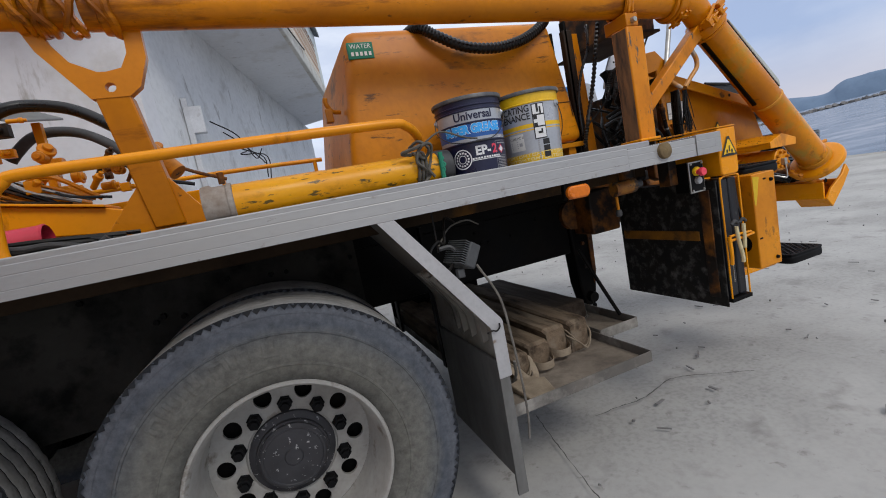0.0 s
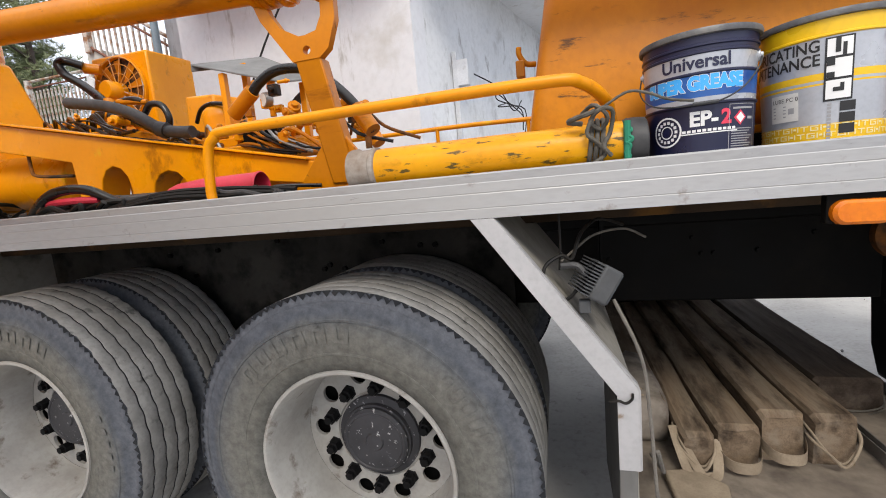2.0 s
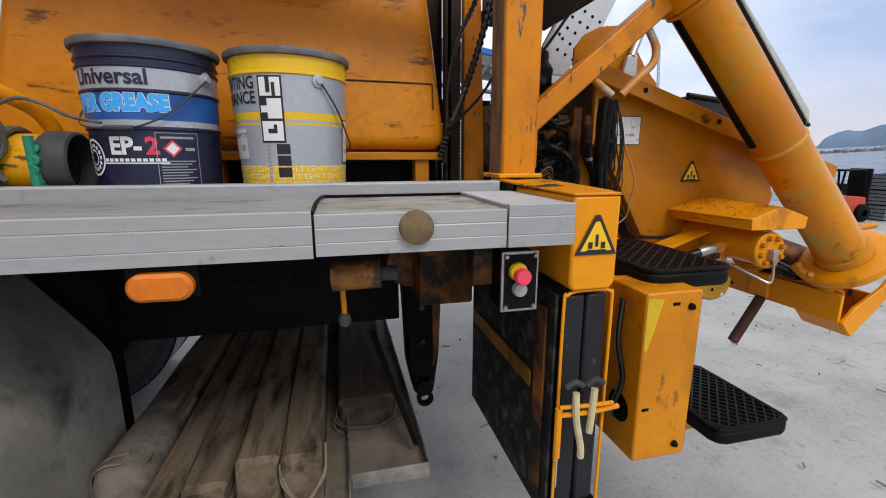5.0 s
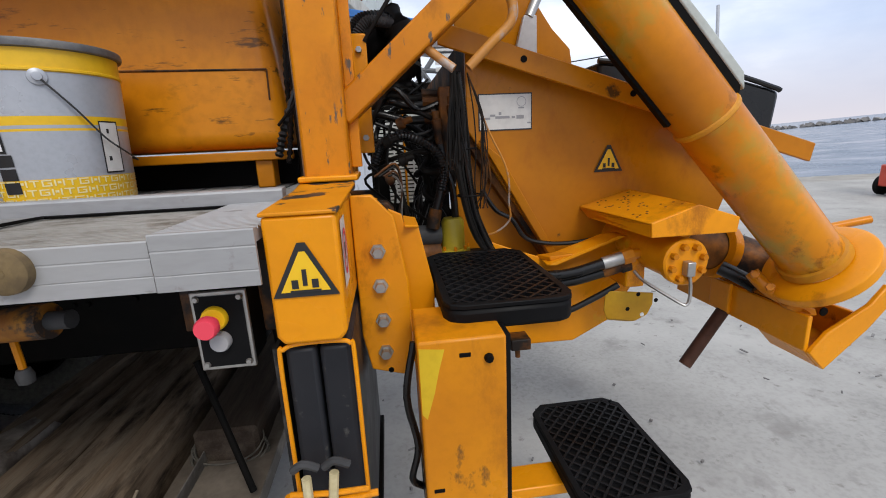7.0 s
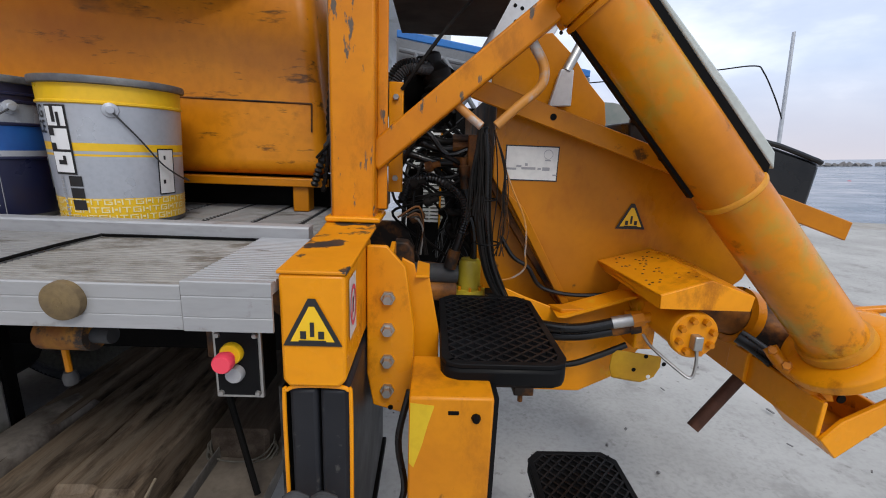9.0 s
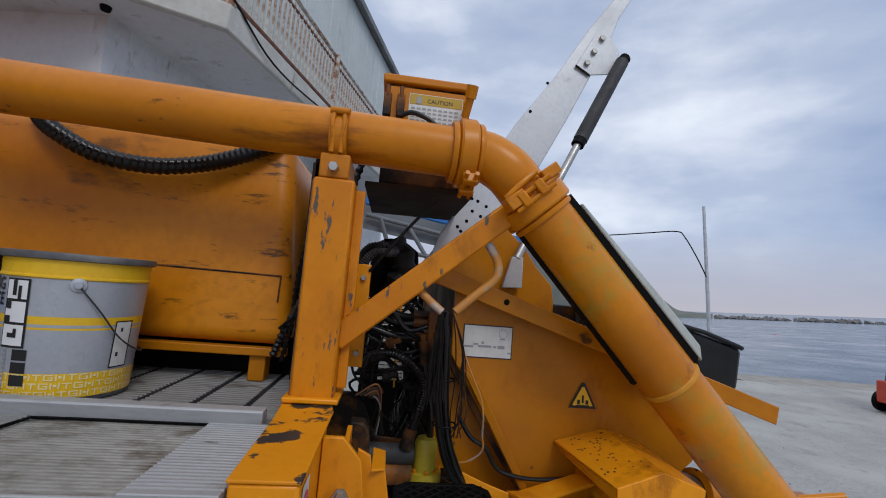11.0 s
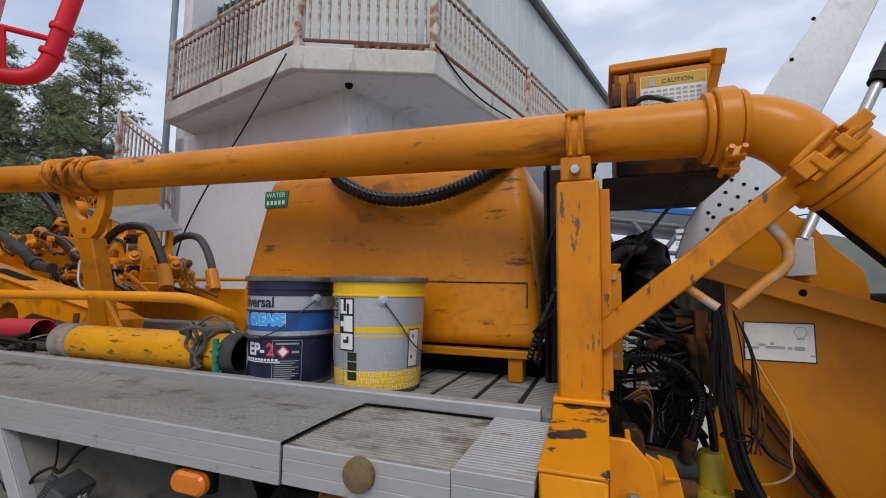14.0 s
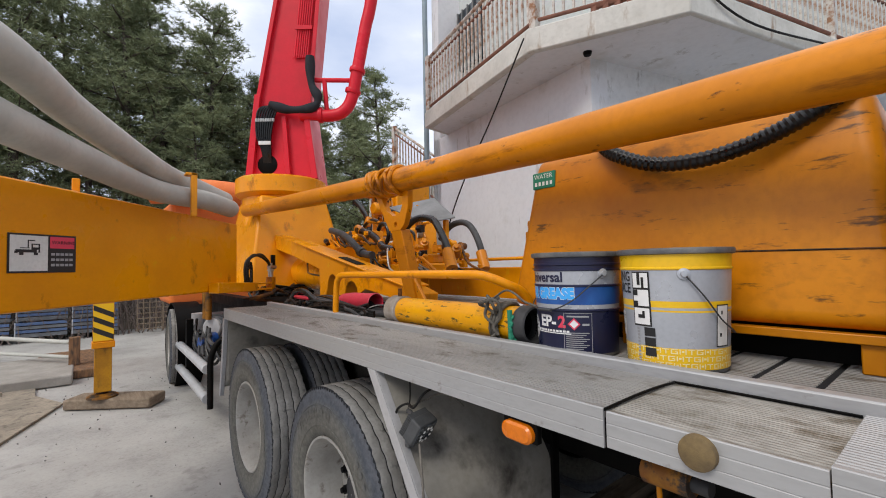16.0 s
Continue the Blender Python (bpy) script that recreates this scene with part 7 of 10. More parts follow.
part("label_head", one(patch, lambda u, v: pl(u, v) + nn * 0.0015, 0.03, 0.16, 0.03, 0.095), M_redink, lab)
part("label_text", lettering("WARNING", 0.027, lambda u, v: pl(u + 0.103, v + 0.062) + nn * 0.003), M_k, lab)
bm = B()
for r in range(3):
    for k in range(5):
        patch(bm, lambda u, v: pl(u, v) + nn * 0.0025, 0.036 + k * 0.024, 0.055 + k * 0.024, -0.01 - r * 0.03, 0.004 - r * 0.03)
part("label_print", bm, M_greyink, lab)
bm = B()
for a in ((-0.135, -0.035, 0.004, 0.020), (-0.140, -0.125, 0.0, 0.012), (-0.062, -0.022, 0.020, 0.032), (-0.028, -0.020, 0.004, 0.050), (-0.062, -0.055, 0.032, 0.050), (-0.062, -0.020, 0.046, 0.052), (-0.118, -0.098, -0.010, 0.004), (-0.050, -0.030, -0.010, 0.004), (-0.115, -0.070, 0.026, 0.030), (-0.080, -0.074, 0.026, 0.070), (-0.080, -0.045, 0.066, 0.072)):
    patch(bm, lambda u, v: pl(u, v) + nn * 0.0025, *a)
part("label_truck", bm, M_k, lab)
hose = thing("concrete_end_hose", (-2.6, -0.8, 2.1), "thick pale grey rubber hose resting on the outrigger beam", "hose")
part("hose_run", one(sweep, [(-0.3, -2.0, 2.19), (-0.9, -1.5, 2.17), (-1.52, -1.15, 2.12), (-2.19, -0.89, 2.13), (-3.01, -0.50, 2.13), (-3.34, -0.14, 2.135), (-3.48, 0.0, 2.125), (-3.62, 0.12, 2.115)], 0.075, 20, 8), M_white_hose, hose)
part("hose_run", one(sweep, [(-0.2, -2.1, 2.42), (-0.9, -1.5, 2.38), (-1.51, -1.10, 2.33), (-2.18, -0.89, 2.33), (-3.12, -0.46, 2.28), (-3.45, -0.2, 2.25), (-3.75, 0.1, 2.2)], 0.080, 20, 8), M_white_hose, hose)
bm = B()
box(bm, -3.15, -3.11, -0.265, -0.225, 1.98, 2.30)
box(bm, -3.19, -3.11, -0.30, -0.225, 2.28, 2.30)
tpart("hose_clip", bm, M_bright, "orange hose clip on the beam", bev=0.004)
tpart("hose_clip", one(box, -3.02, -2.98, -0.93, -0.89, 1.95, 2.16), M_bright, bev=0.004)


def by_beam(s_, out, z):
    """A point along the beam's side, out from its face."""
    return o0 + d * s_ + nn * out + V(0, 0, z)


bm = B()
hexa(bm, [by_beam(0.36, 0.004, 1.385), by_beam(-0.16, 0.004, 1.375), by_beam(-0.16, 0.10, 1.375), by_beam(0.36, 0.10, 1.385), by_beam(0.36, 0.004, 1.475), by_beam(-0.16, 0.004, 1.455), by_beam(-0.16, 0.10, 1.455), by_beam(0.36, 0.10, 1.475)])
brk = tpart("beam_bracket", bm, M_bright, "orange bracket arm on the beam's end", bev=0.006)
for z in (1.38, 1.435):
    bm = B()
    hexa(bm, [by_beam(-0.16, 0.02, z), by_beam(-0.44, 0.02, z), by_beam(-0.44, 0.09, z), by_beam(-0.16, 0.09, z), by_beam(-0.16, 0.02, z + 0.014), by_beam(-0.44, 0.02, z + 0.014), by_beam(-0.44, 0.09, z + 0.014), by_beam(-0.16, 0.09, z + 0.014)])
    part("bracket_fork", bm, M_bright, brk, bev=0.003)
part("bracket_pin", one(cyl, by_beam(-0.43, 0.055, 1.36), by_beam(-0.43, 0.055, 1.50), 0.045, 16), M_pipe, brk)
bm = B()
cyl(bm, by_beam(-0.43, 0.055, 1.50), by_beam(-0.43, 0.055, 1.56), 0.026, 12)
cyl(bm, by_beam(-0.43, 0.055, 1.56), by_beam(-0.43, 0.055, 1.575), 0.036, 6)
cyl(bm, by_beam(-0.50, 0.055, 1.60), by_beam(-0.40, 0.055, 1.60), 0.022, 12)
cyl(bm, by_beam(-0.43, 0.055, 1.575), by_beam(-0.43, 0.055, 1.64), 0.018, 12)
tpart("ball_valve", bm, M_steel, "steel valve fitting by the beam end")
tpart("valve_cap", one(cyl, by_beam(-0.47, 0.055, 1.62), by_beam(-0.47, 0.055, 1.72), 0.024, 10), M_black)
for k in range(4):
    tpart("loop_hose", one(sweep, [by_beam(-0.05 - 0.03 * k, 0.05, 1.46), by_beam(-0.04 - 0.03 * k, 0.05, 1.58), by_beam(-0.07 - 0.025 * k, 0.05, 1.66), by_beam(-0.16, 0.05, 1.70 + 0.012 * k), by_beam(-0.28, 0.05, 1.72 - 0.02 * k), by_beam(-0.38, 0.055, 1.66 - 0.01 * k), by_beam(-0.42, 0.055, 1.60)] if k < 2 else [by_beam(-0.05 - 0.02 * k, 0.04, 1.46), by_beam(-0.03 - 0.02 * k, 0.04, 1.56), by_beam(-0.07 - 0.02 * k, 0.04, 1.64), by_beam(-0.12 - 0.01 * k, 0.04, 1.58), by_beam(-0.12 - 0.01 * k, 0.04, 1.44)], 0.013, 8, 6), M_hose, "black looped hose by the beam end")
rng = random.Random(64)
for k in range(16):
    a = rng.uniform(-0.15, -0.9)
    tpart("pivot_hose", one(sweep, [by_beam(a, 0.0, 1.30), by_beam(a - 0.12, rng.uniform(-0.1, 0.15), rng.uniform(1.30, 1.42)), by_beam(a - 0.30, rng.uniform(-0.1, 0.2), rng.uniform(1.29, 1.40)), by_beam(a - 0.5, rng.uniform(0, 0.2), 1.30)], rng.uniform(0.009, 0.018), 8, 5), rng.choice([M_hose, M_cable, M_hose, M_rust]))
bm = B()
box(bm, -9.4, -7.9, 0.2, 2.2, 1.0, 2.75)
tpart("cab", bm, M_tarp, "orange truck cab", bev=0.08)
tpart("cab_roof_roll", one(sweep, [(-7.8, -0.1, 2.86), (-7.6, 0.6, 2.90), (-7.4, 1.2, 2.86)], 0.2, 14, 4), M_tarp, "orange tarpaulin roll")
# front outrigger leg
M_legyellow = mat("greasy_yellow_paint", (0.52, 0.25, 0.012), (0.36, 0.16, 0.012), 0.4, scale=5, fine=50, bump=0.1, wear=(0.05, 0.035, 0.02), wear_scale=6, wear_at=0.62, wear_soft=0.08, wear_stretch=(1, 1, 0.4), spec=0.3)
lx, ly = -6.0, -0.70
leg = tpart("outrigger_leg", one(box, lx - 0.098, lx + 0.098, ly - 0.098, ly + 0.098, 0.77, 1.6), M_bright, "orange outrigger leg with black and yellow stripes", bev=0.008)
part("leg_inner", one(box, lx - 0.082, lx + 0.082, ly - 0.082, ly + 0.082, 0.19, 0.71), M_legyellow, leg, "greasy yellow inner leg", bev=0.006)
part("leg_stub", one(cyl, (lx, ly, 0.15), (lx, ly, 0.20), 0.06, 16), M_rust, leg)
part("leg_foot", one(lathe, [(0, 0.165), (0.10, 0.165), (0.15, 0.14), (0.155, 0.122), (0.0, 0.122)], (lx, ly, 0), (0, 0, 1), 24), M_ochre, leg)
part("leg_collar", one(box, lx - 0.108, lx + 0.108, ly - 0.108, ly + 0.108, 0.70, 0.77), M_bright, leg, bev=0.006)
part("stripe_field", one(box, lx + 0.0982, lx + 0.0992, ly - 0.095, ly + 0.095, 0.785, 1.21), M_signyellow, leg, "yellow field under the black stripes")
for k in range(3):
    z = 0.79 + k * 0.125
    bm = B()
    prism(bm, [(lx + 0.0995, ly - 0.094, z + 0.10), (lx + 0.0995, ly + 0.094, z), (lx + 0.0995, ly + 0.094, z + 0.06), (lx + 0.0995, ly - 0.094, z + 0.16)], (0.0015, 0, 0))
    prism(bm, [(lx - 0.096, ly - 0.1005, z + 0.10), (lx + 0.096, ly - 0.1005, z), (lx + 0.096, ly - 0.1005, z + 0.06), (lx - 0.096, ly - 0.1005, z + 0.16)], (0, 0.002, 0))
    part("leg_stripe", bm, M_k, leg)
tpart("front_outrigger", one(prism, [(-6.1, -0.80, 1.35), (-5.9, -0.60, 1.35), (-5.2, 0.62, 1.35), (-5.5, 0.5, 1.35)], (0, 0, 0.25)), M_bright, bev=0.01)
# underrun guard
for z in (0.57, 0.27):
    tpart("side_guard", one(sweep, [(-6.6, 0.12, z + 0.02), (-5.5, 0.12, z), (-4.55, 0.12, z - 0.02)], 0.05, 10, 2), M_galv, "grey tubular side guard")
tpart("guard_post", one(sweep, [(-4.46, 0.13, 0.17), (-4.46, 0.13, 0.45), (-4.46, 0.14, 0.70), (-4.46, 0.24, 0.86), (-4.46, 0.50, 0.92)], 0.030, 10, 4), M_black, "black bent guard post")
tpart("guard_post", one(box, -6.0, -5.92, 0.14, 0.22, 0.2, 0.95), M_black, bev=0.006)
tpart("air_tank", one(cyl, (-5.2, 0.62, 0.80), (-4.0, 0.62, 0.80), 0.17, 20), M_black)
bm = B()
cyl(bm, (-5.55, 0.62, 0.90), (-5.20, 0.30, 0.90), 0.125, 24)
mot = tpart("pump_motor", bm, M_greybox, "grey ribbed motor under the turret", bev=0.008)
md = (V(-5.20, 0.30, 0.90) - V(-5.55, 0.62, 0.90)).normalized()
for k in range(7):
    part("motor_fin", one(lathe, [(0.124, -0.008), (0.142, -0.006), (0.142, 0.006), (0.124, 0.008)], V(-5.52, 0.593, 0.90) + md * 0.055 * k, md, 24), M_lampgrey, mot)
part("motor_cap", one(lathe, [(0.10, 0.0), (0.115, 0.012), (0.10, 0.03), (0.0, 0.035)], V(-5.20, 0.30, 0.90), md, 24), M_bracket, mot)
part("terminal_box", one(box, -5.95, -5.62, 0.34, 0.60, 0.80, 1.02), M_lampgrey, mot, bev=0.02)
part("white_tank", one(cyl, (-6.15, 0.34, 0.74), (-6.15, 0.34, 1.0), 0.11, 18), M_bracket, mot, "small pale reservoir")
bm = B()
lathe(bm, [(0, 0.0), (0.10, 0.0), (0.12, 0.03), (0.12, 0.09), (0.07, 0.12), (0.07, 0.22), (0.10, 0.24), (0.10, 0.30), (0, 0.30)], V(-6.1, 0.24, 0.56), (0.9, 0.3, 0.1), 20)
bp_ = tpart("blue_pump", bm, M_pumpblue, "blue painted water pump behind the side guard", bev=0.004)
bm = B()
lathe(bm, [(0, -0.04), (0.085, -0.04), (0.085, 0.03), (0.05, 0.06), (0.05, 0.14), (0, 0.14)], V(-5.15, 0.28, 0.77), (0.3, -0.9, 0), 18)
part("pump_head", bm, M_pumpblue, bp_, bev=0.004)
rng = random.Random(52)
for k in range(14):
    x = rng.uniform(-6.1, -4.8)
    tpart("pump_line", one(sweep, [(x, 0.25, rng.uniform(0.75, 0.95)), (x + 0.18, 0.20, rng.uniform(0.55, 0.85)), (x + 0.42, 0.24, rng.uniform(0.5, 0.8)), (x + 0.6, 0.32, rng.uniform(0.6, 0.95))], rng.uniform(0.01, 0.022), 8, 5), rng.choice([M_hose, M_hose, M_cable, M_greyhose]))
tpart("leg_stub_tube", one(cyl, (-5.35, 0.25, 1.0), (-5.35, 0.25, 1.36), 0.035, 12), M_ochre)
tpart("leg_stub_tube", one(cyl, (-5.18, 0.25, 1.0), (-5.18, 0.25, 1.36), 0.035, 12), M_ochre)
tpart("front_mudguard", one(lathe, [(0.60, 0.02), (0.62, 0.02), (0.62, 0.34), (0.60, 0.34)], (-6.85, 0.07, 0.5), (0, 1, 0), 40), M_black)

# machinery behind the rail
bm = B()
hexa(bm, [(-4.93, 2.30, 2.0), (-4.27, 2.30, 2.0), (-4.40, 2.95, 2.0), (-5.05, 2.95, 2.0), (-4.92, 2.30, 2.72), (-4.27, 2.30, 2.71), (-4.40, 2.95, 2.79), (-5.04, 2.95, 2.79)])
fb = tpart("oil_cooler", bm, M_bright, "orange oil cooler housing with a round fan", bev=0.02)
fc = V(-4.60, 2.298, 2.40)
part("fan_shroud", one(lathe, [(0.285, 0.0), (0.29, -0.03), (0.275, -0.035), (0.27, 0.0)], fc, (0, 1, 0), 36), M_bright, fb)
part("fan_backing", one(lathe, [(0.275, -0.004), (0.0, -0.004)], fc, (0, 1, 0), 36), M_rust, fb)
for i in range(9):
    a = 2 * math.pi * i / 9
    part("fan_blade", one(prism, [fc + V(0.08 * math.cos(a), -0.012, 0.08 * math.sin(a)), fc + V(0.26 * math.cos(a), -0.02, 0.26 * math.sin(a)), fc + V(0.26 * math.cos(a + 0.35), -0.008, 0.26 * math.sin(a + 0.35)), fc + V(0.08 * math.cos(a + 0.4), -0.007, 0.08 * math.sin(a + 0.4))], (0, 0.003, 0)), M_pipe, fb)
bm = B()
for i in range(14):
    a = 2 * math.pi * i / 14
    cyl(bm, fc + V(0, -0.05, 0), fc + V(0.28 * math.cos(a), -0.035, 0.28 * math.sin(a)), 0.004, 6)
for r in (0.14, 0.22, 0.28):
    sweep(bm, [fc + V(r * math.cos(2 * math.pi * i / 24), -0.042, r * math.sin(2 * math.pi * i / 24)) for i in range(25)], 0.004, 5, 1)
part("fan_grille", bm, M_hook, fb)
part("fan_motor", one(lathe, [(0, -0.16), (0.07, -0.16), (0.085, -0.14), (0.085, 0)], fc + V(-0.02, 0, -0.02), (0, 1, 0), 20), M_bright, fb)
for pts, r, m_ in (([(-4.769, 2.1, 2.591), (-4.86, 2.02, 2.63), (-4.911, 2.0, 2.60), (-4.84, 2.0, 2.50), (-4.66, 1.97, 2.40), (-4.46, 1.93, 2.27), (-4.307, 1.9, 2.14), (-4.27, 1.88, 2.02)], 0.036, M_hose), ([(-4.2, 1.7, 2.05), (-4.037, 1.6, 2.015), (-3.844, 1.6, 1.975), (-3.70, 1.6, 1.93), (-3.554, 1.58, 1.865), (-3.45, 1.55, 1.82), (-3.30, 1.5, 1.775), (-3.116, 1.5, 1.745)], 0.040, M_hose), ([(-4.15, 1.75, 2.08), (-4.0, 1.72, 2.12), (-3.84, 1.7, 2.12), (-3.744, 1.7, 2.09)], 0.022, M_hose), ([(-3.75, 1.7, 2.0), (-3.68, 1.7, 2.06), (-3.58, 1.7, 2.04), (-3.533, 1.7, 1.953), (-3.547, 1.7, 1.883), (-3.58, 1.68, 1.82)], 0.024, M_hose), ([(-3.2, 1.6, 1.86), (-3.1, 1.55, 1.93), (-2.95, 1.5, 1.94), (-2.8, 1.5, 1.90), (-2.72, 1.48, 1.82)], 0.014, M_hose)):
    tpart("hydraulic_hose", one(sweep, pts, r, 10, 6), m_, "thick black hydraulic hose")
for a, b, r in (((-4.80, 2.13, 2.585), (-4.70, 2.2, 2.57), 0.045), ((-4.28, 1.85, 2.09), (-4.30, 1.9, 2.20), 0.045), ((-4.10, 1.63, 2.04), (-3.93, 1.6, 1.99), 0.05), ((-3.98, 1.7, 2.12), (-3.70, 1.7, 2.08), 0.02), ((-3.56, 1.6, 1.86), (-3.44, 1.55, 1.815), 0.044)):
    tpart("hose_fitting", one(cyl, a, b, r, 14), M_pipe)
bm = B()
hexa(bm, [(-3.39, 1.70, 1.60), (-3.10, 1.70, 1.60), (-2.98, 1.95, 1.60), (-3.39, 1.95, 1.60), (-3.362, 1.70, 2.071), (-3.122, 1.70, 2.06), (-3.0, 1.95, 2.05), (-3.36, 1.95, 2.08)])
tpart("valve_cabinet", bm, M_bright, "orange equipment box on the deck", bev=0.015)
tpart("round_filter", one(lathe, [(0.13, -0.2), (0.14, 0.0), (0.13, 0.05), (0.09, 0.09), (0, 0.10)], (-2.98, 1.62, 1.86), (0, 0, 1), 24), M_bright, "round orange filter housing")
for x0, x1, y0, y1, z0, z1 in ((-3.15, -2.35, 1.30, 1.75, 1.60, 1.68), (-2.9, -2.1, 1.15, 1.4, 1.52, 1.60), (-5.0, -3.7, 1.4, 2.1, 1.60, 1.86), (-4.45, -4.05, 1.6, 1.95, 1.86, 2.02)):
    tpart("machine_base", one(box, x0, x1, y0, y1, z0, z1), M_bright, bev=0.012)
# Solid black slab gives the shade of a recess; nothing is hollowed out.
tpart("dark_recess", one(box, -2.48, -2.28, 1.14, 1.16, 1.60, 1.68), M_black)
bm = B()
prism(bm, [(-2.90, 1.30, 2.12), (-2.26, 1.25, 1.92), (-2.14, 1.46, 1.965), (-2.62, 1.62, 2.20)], (0, 0, 0.012))
prism(bm, [(-2.90, 1.30, 2.085), (-2.62, 1.62, 2.165), (-2.62, 1.62, 2.20), (-2.90, 1.30, 2.12)], (0.006, -0.004, 0))
# Grey sheet roof, darkened in colour for the shade on its underside.
rf = tpart("shelter_roof", bm, mat("shaded_sheet_roof", (0.20, 0.20, 0.195), (0.14, 0.14, 0.138), 0.5, 0.2, scale=4, bump=0.05), "grey sheet roof on thin orange posts", bev=0.003)
for x, y, z in ((-2.70, 1.32, 2.05), (-2.64, 1.45, 2.13), (-2.25, 1.45, 1.96)):
    tpart("roof_post", one(box, x - 0.018, x + 0.018, y - 0.018, y + 0.018, 1.60, z), M_bright, bev=0.002)
rng = random.Random(21)


def valve_lump(x, y, z, big):
    """One valve, pump or coupling: a block or barrel with a collar and a cap."""
    bm = B()
    dv = rng.choice([V(1, 0, 0), V(0, -1, 0), V(0, 0, 1), V(0.6, -0.6, 0.5)]).normalized()
    c = V(x, y, z)
    if rng.random() < 0.55:
        r, L = rng.uniform(0.011, 0.027) * big, rng.uniform(0.05, 0.13) * big
        lathe(bm, [(0, 0), (r, 0), (r, L * 0.6), (r * 1.3, L * 0.62), (r * 1.3, L * 0.8), (r * 0.7, L * 0.82), (r * 0.7, L), (0, L)], c, dv, 12)
    else:
        s = rng.uniform(0.016, 0.036) * big
        box(bm, x - s, x + s, y - s * 0.7, y + s * 0.7, z - s, z + s)
        lathe(bm, [(s * 0.5, 0), (s * 0.5, s * 1.5), (s * 0.35, s * 1.6), (0, s * 1.6)], c, dv, 10)
    tpart("valve", bm, rng.choice([M_paint, M_bright, M_bright, M_pipe, M_rust]), "orange hydraulic valve body", bev=0.003)


for i in range(60):
    valve_lump(rng.uniform(-2.95, -1.75), rng.uniform(1.12, 1.5), rng.uniform(1.54, 1.74), 1.0)
for i in range(26):
    valve_lump(rng.uniform(-4.7, -3.5), rng.uniform(1.35, 1.85), rng.uniform(1.86, 1.96), 1.1)
for i in range(10):
    valve_lump(rng.uniform(-2.5, -2.25), rng.uniform(1.2, 1.35), rng.uniform(1.75, 1.98), 0.9)
for k in range(22):
    x0 = rng.uniform(-3.3, -1.9)
    tpart("hydraulic_line", one(sweep, [(x0, 1.3, 1.60), (x0 + 0.12, 1.2, rng.uniform(1.60, 1.75)), (x0 + 0.28, 1.12, rng.uniform(1.54, 1.68)), (x0 + 0.45, 1.16, 1.52)], rng.uniform(0.005, 0.011), 7, 5), rng.choice([M_hose, M_rust, M_steel, M_hose, M_pipe]))
for k in range(14):
    x0 = rng.uniform(-4.6, -3.7)
    tpart("hydraulic_line", one(sweep, [(x0, 1.5, 1.88), (x0 + 0.15, 1.4, rng.uniform(1.88, 1.98)), (x0 + 0.35, 1.35, rng.uniform(1.80, 1.92)), (x0 + 0.6, 1.3, 1.80)], rng.uniform(0.006, 0.013), 7, 5), rng.choice([M_hose, M_rust, M_hose, M_pipe]))
for pts, f0, f1 in (([(-2.36, 1.10, 1.84), (-2.30, 1.10, 1.895), (-2.22, 1.11, 1.94), (-2.13, 1.128, 1.951), (-2.0, 1.12, 1.92), (-1.88, 1.08, 1.84), (-1.76, 1.04, 1.73), (-1.69, 1.01, 1.64)], ((-2.50, 1.12, 1.76), (-2.345, 1.10, 1.86)), ((-1.72, 1.02, 1.68), (-1.63, 0.98, 1.56))),
                    ([(-2.43, 1.54, 1.81), (-2.395, 1.54, 1.85), (-2.33, 1.57, 1.92), (-2.244, 1.597, 1.947), (-2.12, 1.58, 1.92), (-2.0, 1.54, 1.84), (-1.90, 1.50, 1.73), (-1.85, 1.475, 1.64)], None, ((-1.87, 1.48, 1.68), (-1.80, 1.45, 1.55)))):
    tpart("arched_hose", one(sweep, pts, 0.026, 12, 8), M_hose if f0 else M_greyhose, "thick dark hose arching over the valves")
    for f in (f0, f1):
        if f:
            tpart("hose_fitting", one(cyl, f[0], f[1], 0.040, 14), M_pipe)
bm = B()
lathe(bm, [(0, -0.02), (0.04, -0.02), (0.045, 0.0), (0.045, 0.02)], (-2.41, 1.30, 1.856), (0.5, 1, 0), 20)
gg = tpart("pressure_gauge", bm, M_steel, "round pressure gauge")
part("gauge_face", one(lathe, [(0, -0.0215), (0.036, -0.0215)], (-2.41, 1.30, 1.856), (0.5, 1, 0), 20), M_signwhite, gg)
for k in range(10):
    y = 0.48 + 0.03 * k
    tpart("deck_hose", one(sweep, [(-3.25, y + rng.uniform(-0.04, 0.04), 1.29 + 0.012 * (k % 3)), (-2.8, y + rng.uniform(-0.06, 0.06), 1.305 + rng.uniform(0, 0.05)), (-2.3, y + rng.uniform(-0.04, 0.06), 1.295 + rng.uniform(0, 0.03)), (-1.9, y + 0.06, 1.29), (-1.5, y + 0.12, 1.29), (-1.15, y + 0.2, 1.29)], rng.uniform(0.011, 0.019), 8, 6), rng.choice([M_hose, M_greyhose, M_hose]))
for k in range(3):
    tpart("wire_rope", one(sweep, [(-2.75, 0.44 + k * 0.014, 1.285), (-2.55, 0.40 + k * 0.016, 1.2952 + 0.01 * k), (-2.3, 0.415 + k * 0.012, 1.32 + 0.012 * k), (-2.0, 0.42 + k * 0.012, 1.3056 + 0.014 * k), (-1.75, 0.47, 1.287 + 0.012 * k)], 0.0095, 7, 5, ridge=0.06), M_cable)
